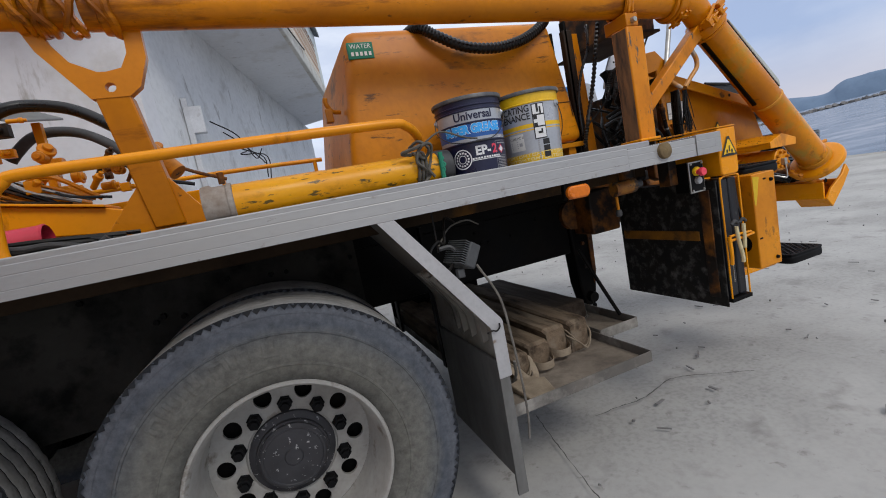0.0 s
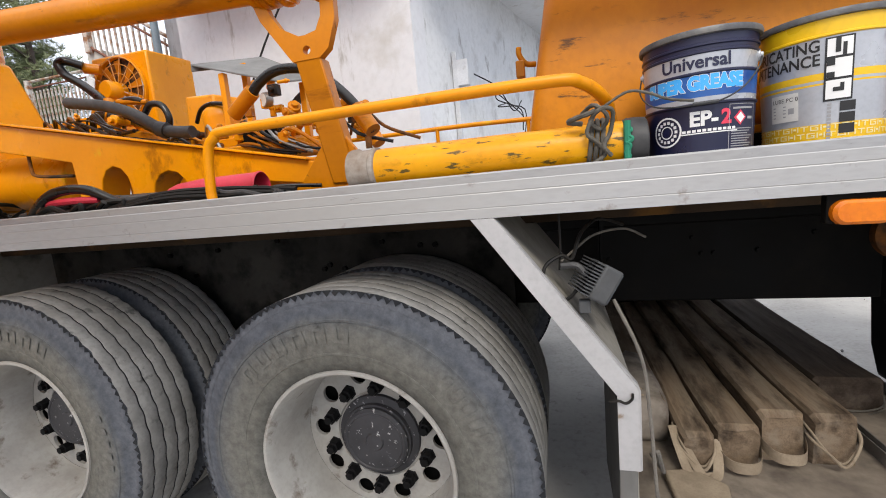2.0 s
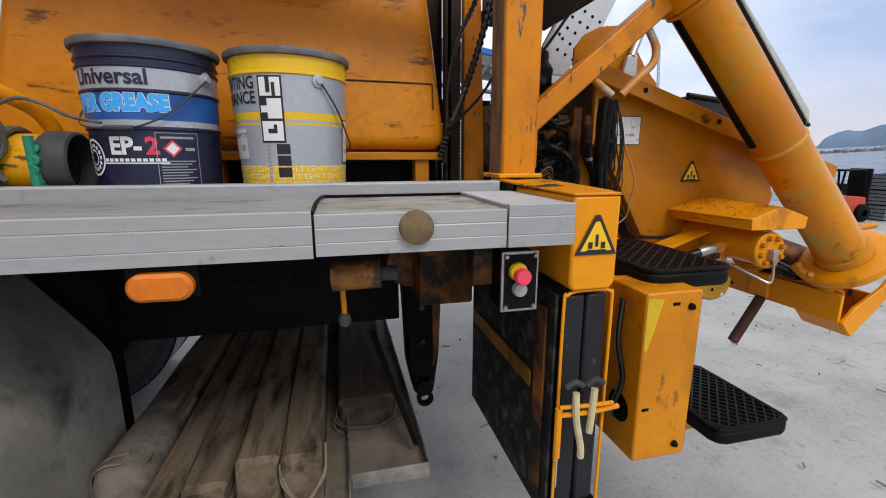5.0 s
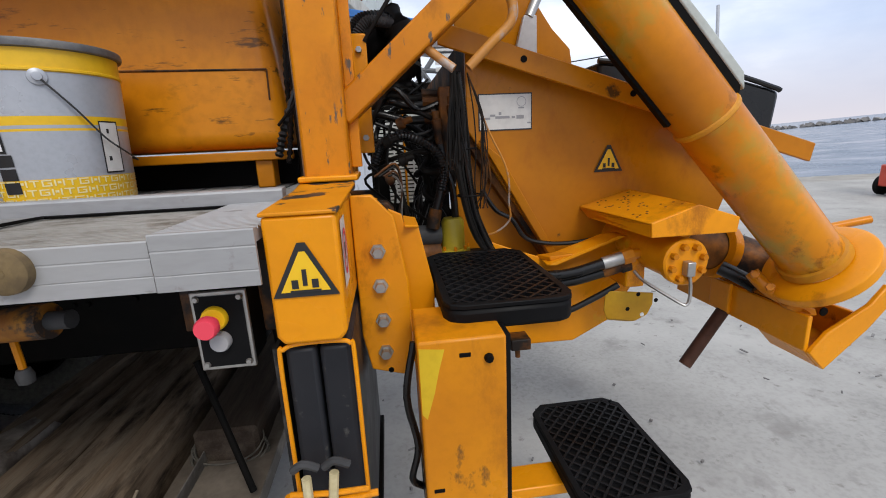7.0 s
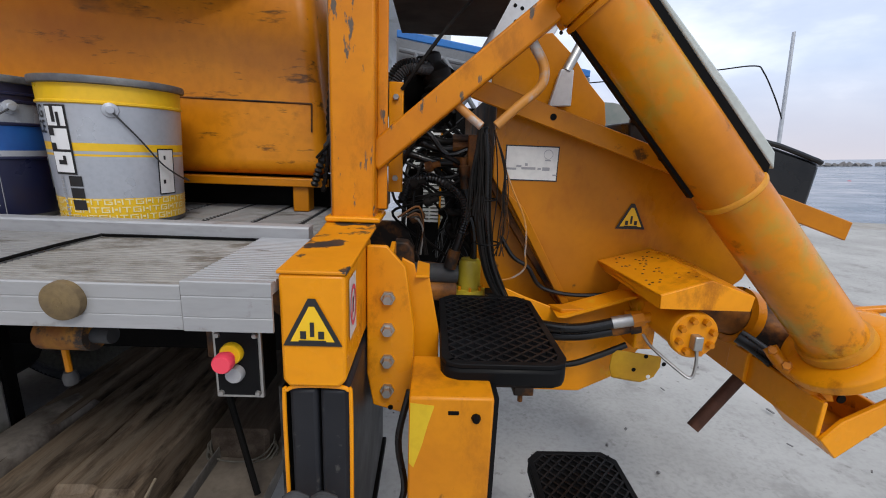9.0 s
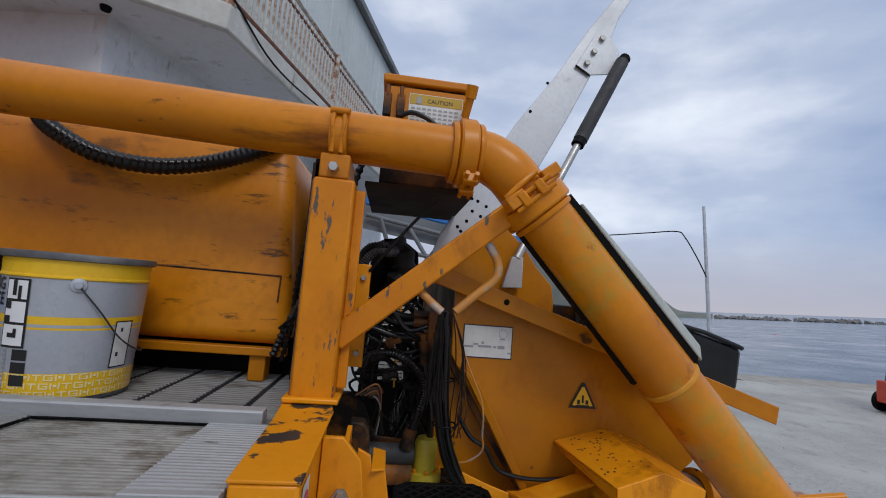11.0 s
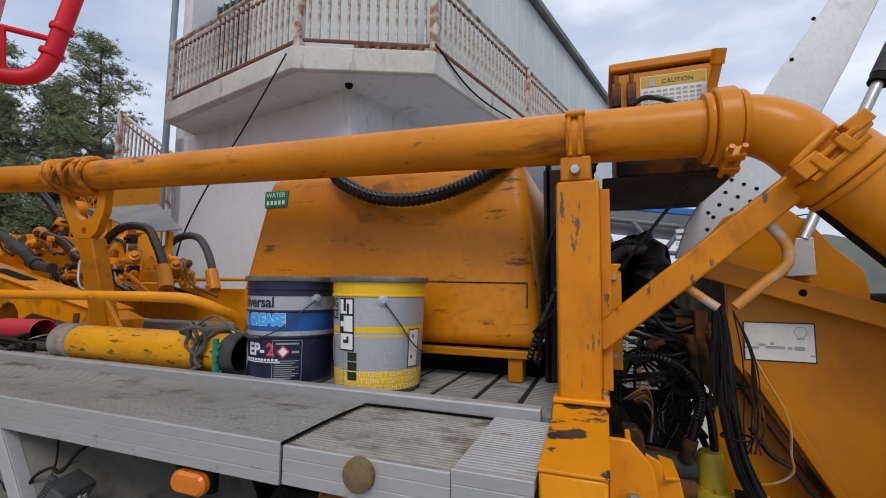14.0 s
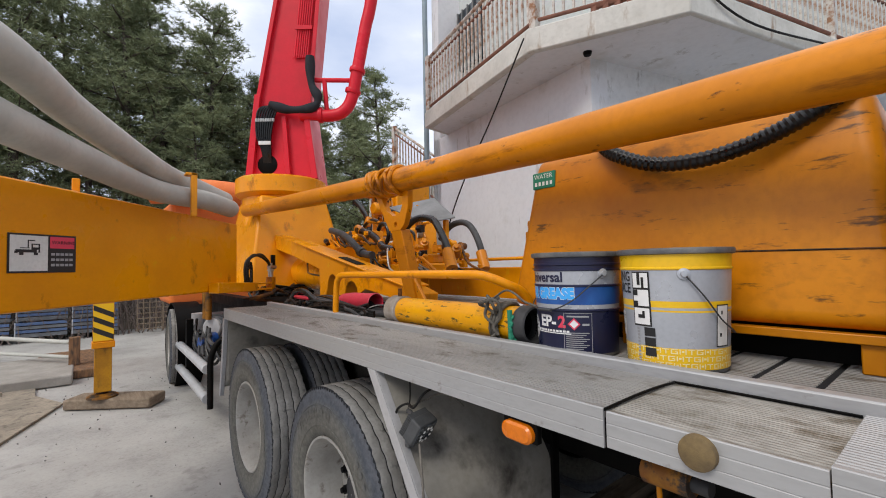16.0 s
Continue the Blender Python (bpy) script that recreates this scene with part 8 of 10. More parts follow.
# tangle of hoses on the deck
for k in range(20):
    x0, y0 = rng.uniform(-3.2, -2.2), rng.uniform(0.44, 0.72)
    pts = [V(x0, y0, 1.287 + 0.003 * k)]
    a = rng.uniform(-0.7, 0.7)
    for i in range(6):
        a += rng.uniform(-0.9, 0.9)
        p = pts[-1] + V(math.cos(a) * 0.11, math.sin(a) * 0.06, 0)
        p.y = min(0.78, max(0.41, p.y))
        p.z = 1.287 + rng.uniform(0.0, 0.05)
        pts.append(p)
    tpart("tangled_hose", one(sweep, pts, rng.uniform(0.007, 0.014), 8, 5), rng.choice([M_hose, M_hose, M_cable, M_greyhose]), "black hose in a tangle on the deck")
for k in range(12):
    x0, y0 = rng.uniform(-1.65, -1.2), rng.uniform(0.8, 1.5)
    tpart("deck_line", one(sweep, [(x0, y0, 1.287), (x0 + 0.2, y0 - rng.uniform(-0.05, 0.1), 1.305 + rng.uniform(0, 0.05)), (x0 + 0.45, y0 - rng.uniform(-0.05, 0.15), 1.295 + rng.uniform(0, 0.04)), (x0 + 0.62, y0, 1.287)], rng.uniform(0.006, 0.013), 7, 5), rng.choice([M_hose, M_rust, M_cable, M_rust]))
tpart("loop_hose", one(sweep, [(-3.2, 0.5, 1.305), (-3.0, 0.47, 1.39), (-2.8, 0.47, 1.395), (-2.65, 0.5, 1.325), (-2.5, 0.52, 1.305)], 0.022, 10, 6), M_hose)
tpart("grey_conduit", one(cyl, (-1.35, 1.05, 1.305), (-1.05, 1.1, 1.335), 0.03, 14), M_galv)

# hoses behind the post, control chain
rng = random.Random(77)
for x0, x1, z0, n_ in ((0.60, 0.685, 1.36, 16), (0.70, 0.795, 1.04, 24), (0.81, 0.905, 1.04, 25)):
    for k in range(n_):
        tpart("louvre", one(box, x0, x1, 1.97, 2.0, z0 + k * 0.0225, z0 + 0.0135 + k * 0.0225), M_shutter)
    tpart("louvre_stile", one(box, x0 + 0.036, x0 + 0.046, 1.962, 1.97, z0, z0 + n_ * 0.0225), M_shutter)
# Added black sheet: hides sky and water, keeps the gap behind the post dark.
tpart("cooler_back", one(box, 0.60, 1.06, 2.02, 2.06, 0.55, 1.72), M_black, "black backdrop added behind the louvres", bev=0.004)
tpart("louvre_frame", one(box, 0.797, 0.808, 1.95, 1.97, 1.0, 1.60), M_bright, bev=0.003)
tpart("pump_frame", one(box, 0.63, 1.0, 0.66, 0.80, 0.90, 1.04), M_black, bev=0.01)
tpart("manifold_bar", one(box, 0.853, 0.885, 0.64, 0.68, 1.33, 1.53), M_rust, "rusty orange manifold block", bev=0.004)
for a, b, m_ in (((0.704, 0.70, 1.501), (0.845, 0.68, 1.492), M_hose), ((0.669, 0.70, 1.466), (0.848, 0.68, 1.448), M_hose), ((0.72, 0.74, 1.52), (0.845, 0.70, 1.515), M_cable)):
    mid = (V(*a) + V(*b)) / 2 + V(0, 0, -0.012)
    tpart("hydraulic_hose", one(sweep, [V(*a) + V(-0.06, 0.06, -0.03), a, mid, b], 0.0125, 10, 6), m_, "black hydraulic hose with a rusty end")
    tpart("hose_end", one(cyl, V(*b) + V(-0.035, 0.003, 0.001), V(*b) + V(0.012, 0, 0), 0.016, 8), M_rust)
# braided hose and its neighbours
tpart("braided_hose", one(sweep, [(0.66, 0.68, 1.33), (0.68, 0.66, 1.375), (0.702, 0.65, 1.392), (0.75, 0.635, 1.40), (0.801, 0.62, 1.381), (0.84, 0.61, 1.345), (0.853, 0.60, 1.30), (0.845, 0.60, 1.255), (0.825, 0.60, 1.19)], 0.0135, 10, 12, ridge=0.07), M_hose, "black braided hose bending down to a fitting")
tpart("hose_fitting", one(cyl, (0.825, 0.60, 1.195), (0.812, 0.60, 1.14), 0.019, 12), M_rust)
for i in range(17):
    x, y = rng.uniform(0.66, 0.86), rng.uniform(0.66, 1.05)
    z0, z1 = rng.uniform(1.06, 1.2), rng.uniform(1.36, 1.62)
    pts = [(x + rng.uniform(-0.05, 0.08), y + 0.05, z0), (x + rng.uniform(-0.06, 0.06), y, z0 + 0.10), (x + rng.uniform(-0.08, 0.10), y - 0.03, (z0 + z1) / 2), (x + rng.uniform(-0.05, 0.05), y + 0.02, z1 - 0.08), (x + rng.uniform(-0.1, 0.06), y + 0.1, z1)]
    tpart("control_hose", one(sweep, pts, rng.uniform(0.0035, 0.013), 8, 6), rng.choice([M_hose, M_hose, M_hose, M_cable, M_cable]))
for i in range(7):
    z = rng.uniform(1.25, 1.5)
    pts = [(0.64, rng.uniform(0.66, 0.8), z + rng.uniform(-0.1, 0.05)), (0.72, rng.uniform(0.64, 0.75), z + rng.uniform(-0.03, 0.05)), (0.79, 0.65, z + rng.uniform(-0.03, 0.03)), (0.86, 0.66, z + rng.uniform(-0.03, 0.04))]
    tpart("cross_hose", one(sweep, pts, rng.uniform(0.004, 0.010), 8, 6), rng.choice([M_hose, M_cable]))
# cable bundle from the hook
for i in range(13):
    k = rng.uniform(-1, 1)
    dy = rng.uniform(-0.012, 0.03)
    pts = [(0.880 + 0.010 * k, 0.49 + dy, 1.545), (0.885 + 0.016 * k + rng.uniform(-0.006, 0.006), 0.495 + dy, 1.47), (0.890 + 0.023 * k, 0.50 + dy, 1.385), (0.897 + 0.020 * k, 0.505 + dy, 1.30), (0.915 + 0.018 * k, 0.52 + dy, 1.20), (0.945 + 0.020 * k, 0.54 + dy, 1.12), (0.985 + 0.012 * k, 0.56 + dy, 1.05)]
    tpart("hanging_cable", one(sweep, pts, rng.uniform(0.004, 0.0085), 7, 6), rng.choice([M_cable, M_hose, M_cable]), "black cables hanging in a bundle from the hook")
for z in (1.36, 1.24):
    tpart("cable_tie", one(sweep, [(0.893 + 0.033 * math.cos(a) + (1.36 - z) * 0.12, 0.505 + 0.03 * math.sin(a), z) for a in (math.pi * 2 * i / 10 for i in range(11))], 0.0025, 5, 2), M_blackplastic)
for i in range(7):
    x = rng.uniform(0.905, 0.935)
    pts = [(0.905, 0.48, 1.54), (x + 0.01, 0.485, 1.45), (x + rng.uniform(0.0, 0.03), 0.49, 1.36), (x + rng.uniform(0.0, 0.04), 0.50, 1.27), (x + rng.uniform(-0.01, 0.03), 0.52, 1.20)]
    tpart("loose_wire", one(sweep, pts, 0.0018, 5, 5), rng.choice([M_rust, M_cable, M_hook]))
tpart("thin_wire", one(sweep, [(0.909, 0.50, 1.54), (0.935, 0.495, 1.46), (0.965, 0.50, 1.391), (1.0, 0.50, 1.32), (1.012, 0.50, 1.27), (1.02, 0.53, 1.21), (1.027, 0.55, 1.158), (0.99, 0.57, 1.12), (0.93, 0.58, 1.11)], 0.0028, 6, 6), M_hook, "thin pale wire hanging in a bow")
tpart("thin_hose", one(sweep, [(0.96, 0.60, 1.24), (1.0, 0.60, 1.18), (1.047, 0.60, 1.150), (1.08, 0.60, 1.10), (1.113, 0.60, 1.079), (1.18, 0.60, 1.066), (1.257, 0.60, 1.066), (1.33, 0.59, 1.08)], 0.0065, 8, 6), M_hose)
for k in range(2):
    tpart("corrugated_loom", one(sweep, [(0.62, 0.72 - 0.04 * k, 1.58), (0.608 + 0.014 * k, 0.70 - 0.04 * k, 1.624 - 0.015 * k), (0.625 + 0.014 * k, 0.69 - 0.03 * k, 1.685 - 0.018 * k), (0.656 + 0.014 * k, 0.70 - 0.04 * k, 1.722 - 0.02 * k), (0.713, 0.71 - 0.03 * k, 1.728 - 0.022 * k), (0.75, 0.76, 1.72)], 0.0135, 10, 14, ridge=0.12), M_greyhose if k else M_hose, "corrugated cable loom")
bm = B()
sweep(bm, [(0.72, 0.76, 1.745), (0.755, 0.75, 1.70), (0.765, 0.74, 1.65), (0.745, 0.74, 1.60), (0.75, 0.74, 1.54)], lambda q: 0.042 + 0.006 * math.sin(q * 31), 12, 6)
tpart("cable_bag", bm, M_cable, "dark cloth wrapped round the cables")
# black cloth hung over the looms
bm = B()
rows = []
for i in range(7):
    f = i / 6
    row = []
    for j in range(9):
        g = j / 8
        x = 0.655 + 0.155 * g + 0.02 * f * (g - 0.3)
        z = 1.80 - 0.075 * g * g - 0.06 * (1 - g) ** 2 - f * (0.17 + 0.05 * math.sin(g * 7))
        row.append(bm.verts.new(V(x, 0.80 - 0.05 * math.sin(math.pi * min(1, f * 1.2)) + 0.012 * math.sin(g * 17 + f * 3), z)))
    rows.append(row)
for p, q in zip(rows, rows[1:]):
    for j in range(8):
        bm.faces.new((p[j], p[j + 1], q[j + 1], q[j]))
bmesh.ops.solidify(bm, geom=bm.faces[:], thickness=0.004)
tpart("cloth_cover", bm, M_cable, "black cloth hung over the cable looms", smooth=60)
for i in range(5):
    tpart("dark_plug", one(cyl, (0.70 + 0.02 * i, 0.70, 1.56 + 0.012 * (i % 3)), (0.72 + 0.02 * i, 0.68, 1.60 + 0.012 * (i % 2)), 0.016, 10), M_black)
tpart("pump_cylinder", one(cyl, (0.66, 0.60, 1.122), (0.835, 0.63, 1.112), 0.030, 18), M_greyhose)
tpart("pump_cylinder", one(cyl, (0.66, 0.60, 1.068), (0.83, 0.63, 1.06), 0.034, 18), M_rust)
tpart("yellow_cylinder", one(lathe, [(0, 0.10), (0.028, 0.10), (0.034, 0.088), (0.035, 0.01), (0.050, 0.008), (0.052, -0.02), (0, -0.02)], (0.876, 0.635, 1.06), (0, 0, 1), 20), mat("lemon_paint", (0.50, 0.40, 0.03), (0.42, 0.32, 0.02), 0.4, scale=6), "small yellow cylinder on a bolted flange")
for i in range(8):
    a = 2 * math.pi * i / 8
    tpart("stud", one(cyl, (0.876 + 0.044 * math.cos(a), 0.635 + 0.044 * math.sin(a), 1.065), (0.876 + 0.044 * math.cos(a), 0.635 + 0.044 * math.sin(a), 1.08), 0.005, 6), M_pipe)
bm = B()
prism(bm, [(0.654, 0.50, 1.238), (0.69, 0.50, 1.235), (0.705, 0.50, 1.215), (0.713, 0.50, 1.128), (0.70, 0.50, 1.08), (0.66, 0.50, 1.10)], (0, 0.05, 0))
tpart("rusty_bracket", bm, M_rust, "rusty bracket behind the gusset", bev=0.006)
for i in range(5):
    tpart("bent_wire", one(sweep, [(0.66 + 0.012 * i, 0.52, 1.30), (0.70 + rng.uniform(-0.01, 0.02), 0.53, 1.33 - 0.01 * i), (0.73, 0.54, 1.26), (0.735 + rng.uniform(-0.02, 0.02), 0.55, 1.19)], 0.003, 6, 5), rng.choice([M_rust, M_steel, M_cable]))
for i in range(4):
    tpart("orange_fitting", one(lathe, [(0.010, 0), (0.016, 0.004), (0.016, 0.02), (0.009, 0.024), (0.009, 0.045)], (0.69 + 0.04 * (i % 2), 0.62, 1.28 + 0.05 * i), (0.8, -0.2, 0.3), 10), rng.choice([M_rust, M_cable]))
# blue-edged cover and pale frame on the far side
cov = tpart("far_cover", one(prism, [(0.50, 2.30, 2.150), (1.75, 2.30, 1.965), (1.75, 2.30, 2.008), (0.50, 2.30, 2.196)], (0, 0.5, 0)), M_coverblue, "blue-edged cover on the far side", bev=0.006)
part("cover_sheet", one(prism, [(0.50, 2.303, 2.145), (1.75, 2.303, 1.960), (1.75, 2.303, 1.80), (0.50, 2.303, 1.98)], (0, 0.01, 0)), M_greybox, cov, "dull grey sheet below the blue edge")
for a, b in (((0.52, 2.26, 2.07), (1.40, 2.26, 1.93)), ((0.80, 2.25, 2.03), (1.02, 2.25, 1.72)), ((1.10, 2.25, 1.99), (0.90, 2.25, 1.72)), ((0.62, 2.25, 2.05), (0.74, 2.25, 1.72)), ((0.55, 2.25, 1.86), (1.2, 2.25, 1.80))):
    part("cover_strut", one(cyl, a, b, 0.015, 8), M_greybox, cov)
for pts, r in (([(0.60, 0.70, 2.0), (0.563, 0.70, 1.864), (0.524, 0.70, 1.72), (0.48, 0.70, 1.591), (0.419, 0.69, 1.447), (0.39, 0.69, 1.36)], 0.011), ([(0.54, 0.72, 2.0), (0.513, 0.71, 1.862), (0.455, 0.72, 1.74), (0.43, 0.74, 1.60), (0.425, 0.74, 1.46), (0.41, 0.72, 1.34)], 0.008)):
    tpart("control_chain", one(sweep, pts, r, 8, 12, ridge=0.22), M_hose, "black beaded cable hanging beside the tank")
tpart("control_cable", one(sweep, [(0.62, 0.59, 1.80), (0.586, 0.60, 1.707), (0.525, 0.62, 1.579), (0.46, 0.65, 1.50), (0.403, 0.68, 1.446)], 0.0045, 7, 6), M_cable)
for x, y, z in ((0.879, 0.60, 1.50), (0.839, 0.63, 1.464)):
    tpart("hose_fitting", one(lathe, [(0, 0), (0.010, 0), (0.010, -0.02), (0.015, -0.024), (0.015, -0.05), (0.012, -0.055), (0.012, -0.09), (0, -0.09)], (x, y, z), (-0.1, 0, 1), 12), M_rust)
    tpart("control_hose", one(sweep, [(x + 0.009, y, z - 0.09), (x + 0.02, y, z - 0.15), (x + 0.04, y, z - 0.22), (x + 0.05, y + 0.02, z - 0.34)], 0.011, 9, 5), M_hose)
    tpart("hose_ring", one(cyl, (x + 0.018, y, z - 0.14), (x + 0.02, y, z - 0.15), 0.0125, 10), M_steel)
tpart("box_lead", one(sweep, [(0.84, 0.60, 1.87), (0.78, 0.585, 1.80), (0.72, 0.58, 1.72), (0.66, 0.60, 1.64)], 0.005, 7, 6), M_cable)
# frayed strands hanging from the hook
rng = random.Random(8)
for i in range(26):
    a = V(0.868 + rng.uniform(-0.008, 0.008), 0.435 + rng.uniform(-0.008, 0.008), 1.53)
    b = V(0.862 + rng.uniform(-0.030, 0.030), 0.43 + rng.uniform(-0.02, 0.02), 1.35 + rng.uniform(-0.04, 0.03))
    tpart("hanging_strand", one(sweep, [a, a.lerp(b, 0.5) + V(rng.uniform(-0.008, 0.008), 0, 0), b], 0.0022, 5, 4), M_cable)

# tall grey fin, its gas strut and the black tub
bm = B()
prism(bm, [(0.86, 1.0, 1.70), (0.90, 1.0, 1.82), (1.178, 1.0, 2.314), (1.335, 1.0, 2.54), (1.474, 1.0, 2.777), (1.581, 1.0, 2.933), (1.652, 1.0, 3.046), (1.70, 1.0, 3.016), (1.609, 1.0, 2.847), (1.577, 1.0, 2.75), (1.454, 1.0, 2.482), (1.392, 1.0, 2.346), (1.17, 1.0, 1.90), (1.06, 1.0, 1.77), (1.0, 1.0, 1.70)], (0, 0.012, 0))
fin = tpart("raised_grille_flap", bm, M_galv, "tall raised grey metal flap with rivets", bev=0.003)
bm = B()
prism(bm, [(1.422, 0.992, 2.603), (1.50, 0.992, 2.75), (1.577, 0.992, 2.752), (1.616, 0.992, 2.687), (1.571, 0.992, 2.583), (1.484, 0.992, 2.568)], (0, 0.006, 0))
part("flap_lug", bm, M_galv, fin, bev=0.002)
part("lug_slot", one(prism, [(1.422, 0.990, 2.606), (1.484, 0.990, 2.572), (1.486, 0.990, 2.562), (1.418, 0.990, 2.598)], (0, 0.003, 0)), M_black, fin)
for x, z in ((1.532, 2.738), (1.498, 2.673), (1.469, 2.617)):
    part("lug_bolt", one(lathe, [(0, -0.014), (0.011, -0.014), (0.013, -0.010), (0.013, 0)], (x, 0.992, z), (0, 1, 0), 10), M_steel, fin)
for x, z in ((1.305, 2.51), (1.238, 2.377), (1.10, 2.13), (1.02, 1.98), (0.97, 1.86)):
    part("rivet", one(lathe, [(0, -0.003), (0.006, -0.003), (0.007, 0)], (x, 1.0, z), (0, 1, 0), 8), M_black, fin)
for i in range(5):
    for j in range(5):
        x, z = 0.965 + 0.036 * i + 0.020 * j, 1.80 - 0.018 * i + 0.043 * j
        part("flap_hole", one(lathe, [(0, -0.0015), (0.0065, -0.0015), (0.007, 0)], (x, 1.0, z), (0, 1, 0), 10), M_black, fin)
st0, st1 = V(1.62, 0.97, 2.64), V(1.156, 0.775, 1.735)
stm = V(1.40, 0.878, 2.21)
gs = tpart("gas_strut", one(cyl, st0, stm, 0.026, 16), M_blackplastic, "black and grey gas strut")
part("strut_boot", one(sweep, [st0 + (stm - st0) * (0.02 + 0.037 * i) for i in range(26)], 0.028, 12, 1), M_greyhose, gs)
part("strut_rod", one(cyl, stm, st1, 0.015, 12), M_steel, gs)
part("strut_eye", one(lathe, [(0, -0.02), (0.024, -0.02), (0.024, 0.02), (0, 0.02)], st0, (0, 1, 0), 14), M_black, gs)
part("strut_foot", one(prism, [(1.108, 0.765, 1.628), (1.180, 0.765, 1.632), (1.178, 0.765, 1.74), (1.138, 0.765, 1.74)], (0, 0.022, 0)), M_galv, gs, bev=0.003)
bm = B()
prism(bm, [(0.98, 1.6, 1.66), (1.2, 1.6, 1.9), (1.32, 1.6, 1.86), (1.36, 1.6, 1.6)], (0, 0.01, 0))
tpart("grille_flap_far", bm, M_galv)
bm = B()
for k in range(9):
    box(bm, 1.00, 1.24, 1.9, 1.92, 1.62 + k * 0.035, 1.64 + k * 0.035)
tpart("far_louvre", bm, M_shutter)
bm = B()
prism(bm, [(1.33, 0.668, 1.588), (1.71, 0.668, 1.550), (1.90, 0.668, 1.500), (1.935, 0.668, 1.488), (1.937, 0.668, 1.470), (1.925, 0.668, 1.36), (1.90, 0.668, 1.30), (1.6, 0.668, 1.33), (1.36, 0.668, 1.38)], (0, 0.75, 0))
tub = tpart("hopper_guard", bm, M_hose, "black rubber hopper splash guard", bev=0.012)
part("guard_rim", one(sweep, [(1.33, 0.665, 1.590), (1.71, 0.665, 1.552), (1.90, 0.665, 1.502), (1.935, 0.665, 1.489)], 0.008, 8, 3), M_hose, tub)

# ---- loose things on the deck ----
def around(cx, cy, face, r_of, extra=0.0012):
    """Lays (u, v) onto a tapering drum: u along the girth from the angle face (degrees), v the height."""
    def place(u, v):
        r = r_of(v) + extra
        a = radians(face) + u / r
        return V(cx + r * math.cos(a), cy + r * math.sin(a), v)
    return place


def band(bm, cx, cy, r_of, z0, z1, extra=0.0, seg=48, n=2):
    lathe(bm, [(r_of(z0 + (z1 - z0) * i / n) + extra, z0 + (z1 - z0) * i / n) for i in range(n + 1)], (cx, cy, 0), (0, 0, 1), seg)


def pail(cx, cy, z, H, r0, r1, label, bands, ear_angle, bail, lidtop):
    def r_of(v):
        return r0 + (r1 - r0) * (v - z) / H
    t = thing("pail", (cx, cy, z), label, "pail", group="pails on the deck")
    bm = B()
    lathe(bm, [(0, z + 0.008), (r0 - 0.006, z + 0.008), (r0 - 0.004, z), (r0, z + 0.003), (r0 + 0.001, z + 0.012)], (cx, cy, 0), (0, 0, 1), 48)
    part("pail_base", bm, M_lid, t)
    for name, z0, z1, m, lb in bands:
        bm = B()
        band(bm, cx, cy, r_of, z0, z1)
        part(name, bm, m, t, lb)
    for zz in lidtop:
        bm = B()
        lathe(bm, [(r_of(zz) - 0.001, zz - 0.005), (r_of(zz) + 0.0035, zz - 0.002), (r_of(zz) + 0.0035, zz + 0.002), (r_of(zz) - 0.001, zz + 0.005)], (cx, cy, 0), (0, 0, 1), 48)
        part("swage_ring", bm, bands[-1][3], t)
    bm = B()
    zt = z + H
    lathe(bm, [(r1 + 0.001, zt - 0.014), (r1 + 0.008, zt - 0.012), (r1 + 0.010, zt - 0.004), (r1 + 0.008, zt + 0.003), (r1 + 0.002, zt + 0.004), (r1 - 0.006, zt - 0.002), (r1 - 0.012, zt - 0.014), (0.08, zt - 0.012), (0, zt - 0.012)], (cx, cy, 0), (0, 0, 1), 48)
    part("lid", bm, M_lid, t, "dirty dark metal lid with a rolled rim")
    ze = z + H * 0.80
    for s, a in ((0, ear_angle), (1, ear_angle + 180)):
        dv = V(math.cos(radians(a)), math.sin(radians(a)), 0)
        c = V(cx, cy, ze) + dv * r_of(ze)
        bm = B()
        lathe(bm, [(0.017, -0.001), (0.016, 0.004), (0.009, 0.006), (0.008, 0.011), (0.0, 0.012)], c, dv, 20)
        part("ear", bm, M_silver, t, "round pressed metal ear")
    e0 = V(cx, cy, ze) + V(math.cos(radians(ear_angle)), math.sin(radians(ear_angle)), 0) * (r_of(ze) + 0.009)
    e1 = V(cx, cy, ze) - V(math.cos(radians(ear_angle)), math.sin(radians(ear_angle)), 0) * (r_of(ze) + 0.009)
    pts = [e0] + [V(cx + (r_of(zz) + 0.012) * math.cos(radians(a)), cy + (r_of(zz) + 0.012) * math.sin(radians(a)), zz) for a, zz in bail] + [e1]
    part("bail_handle", one(sweep, pts, 0.0022, 6, 6), M_greyhose, t, "thin wire handle")
    return t, r_of


Z = 1.273
p1x, p1y = -0.387, 0.497
t1, r_of = pail(p1x, p1y, Z, 0.339, 0.134, 0.146, "navy blue metal grease pail with silver and blue bands", [
    ("lower_band", Z + 0.01, Z + 0.152, M_navy, "navy printed lower band"), ("middle_band", Z + 0.152, Z + 0.170, M_silver, ""), ("blue_band", Z + 0.170, Z + 0.232, M_blue, "blue printed band"),
    ("silver_band", Z + 0.232, Z + 0.286, M_silver, "silver printed band"), ("top_band", Z + 0.286, Z + 0.326, M_navy, "navy top band")],
    -22, [(-40, Z + 0.235), (-62, Z + 0.185), (-85, Z + 0.155), (-112, Z + 0.150), (-150, Z + 0.165), (-185, Z + 0.215)], (Z + 0.152, Z + 0.232, Z + 0.284, Z + 0.302))
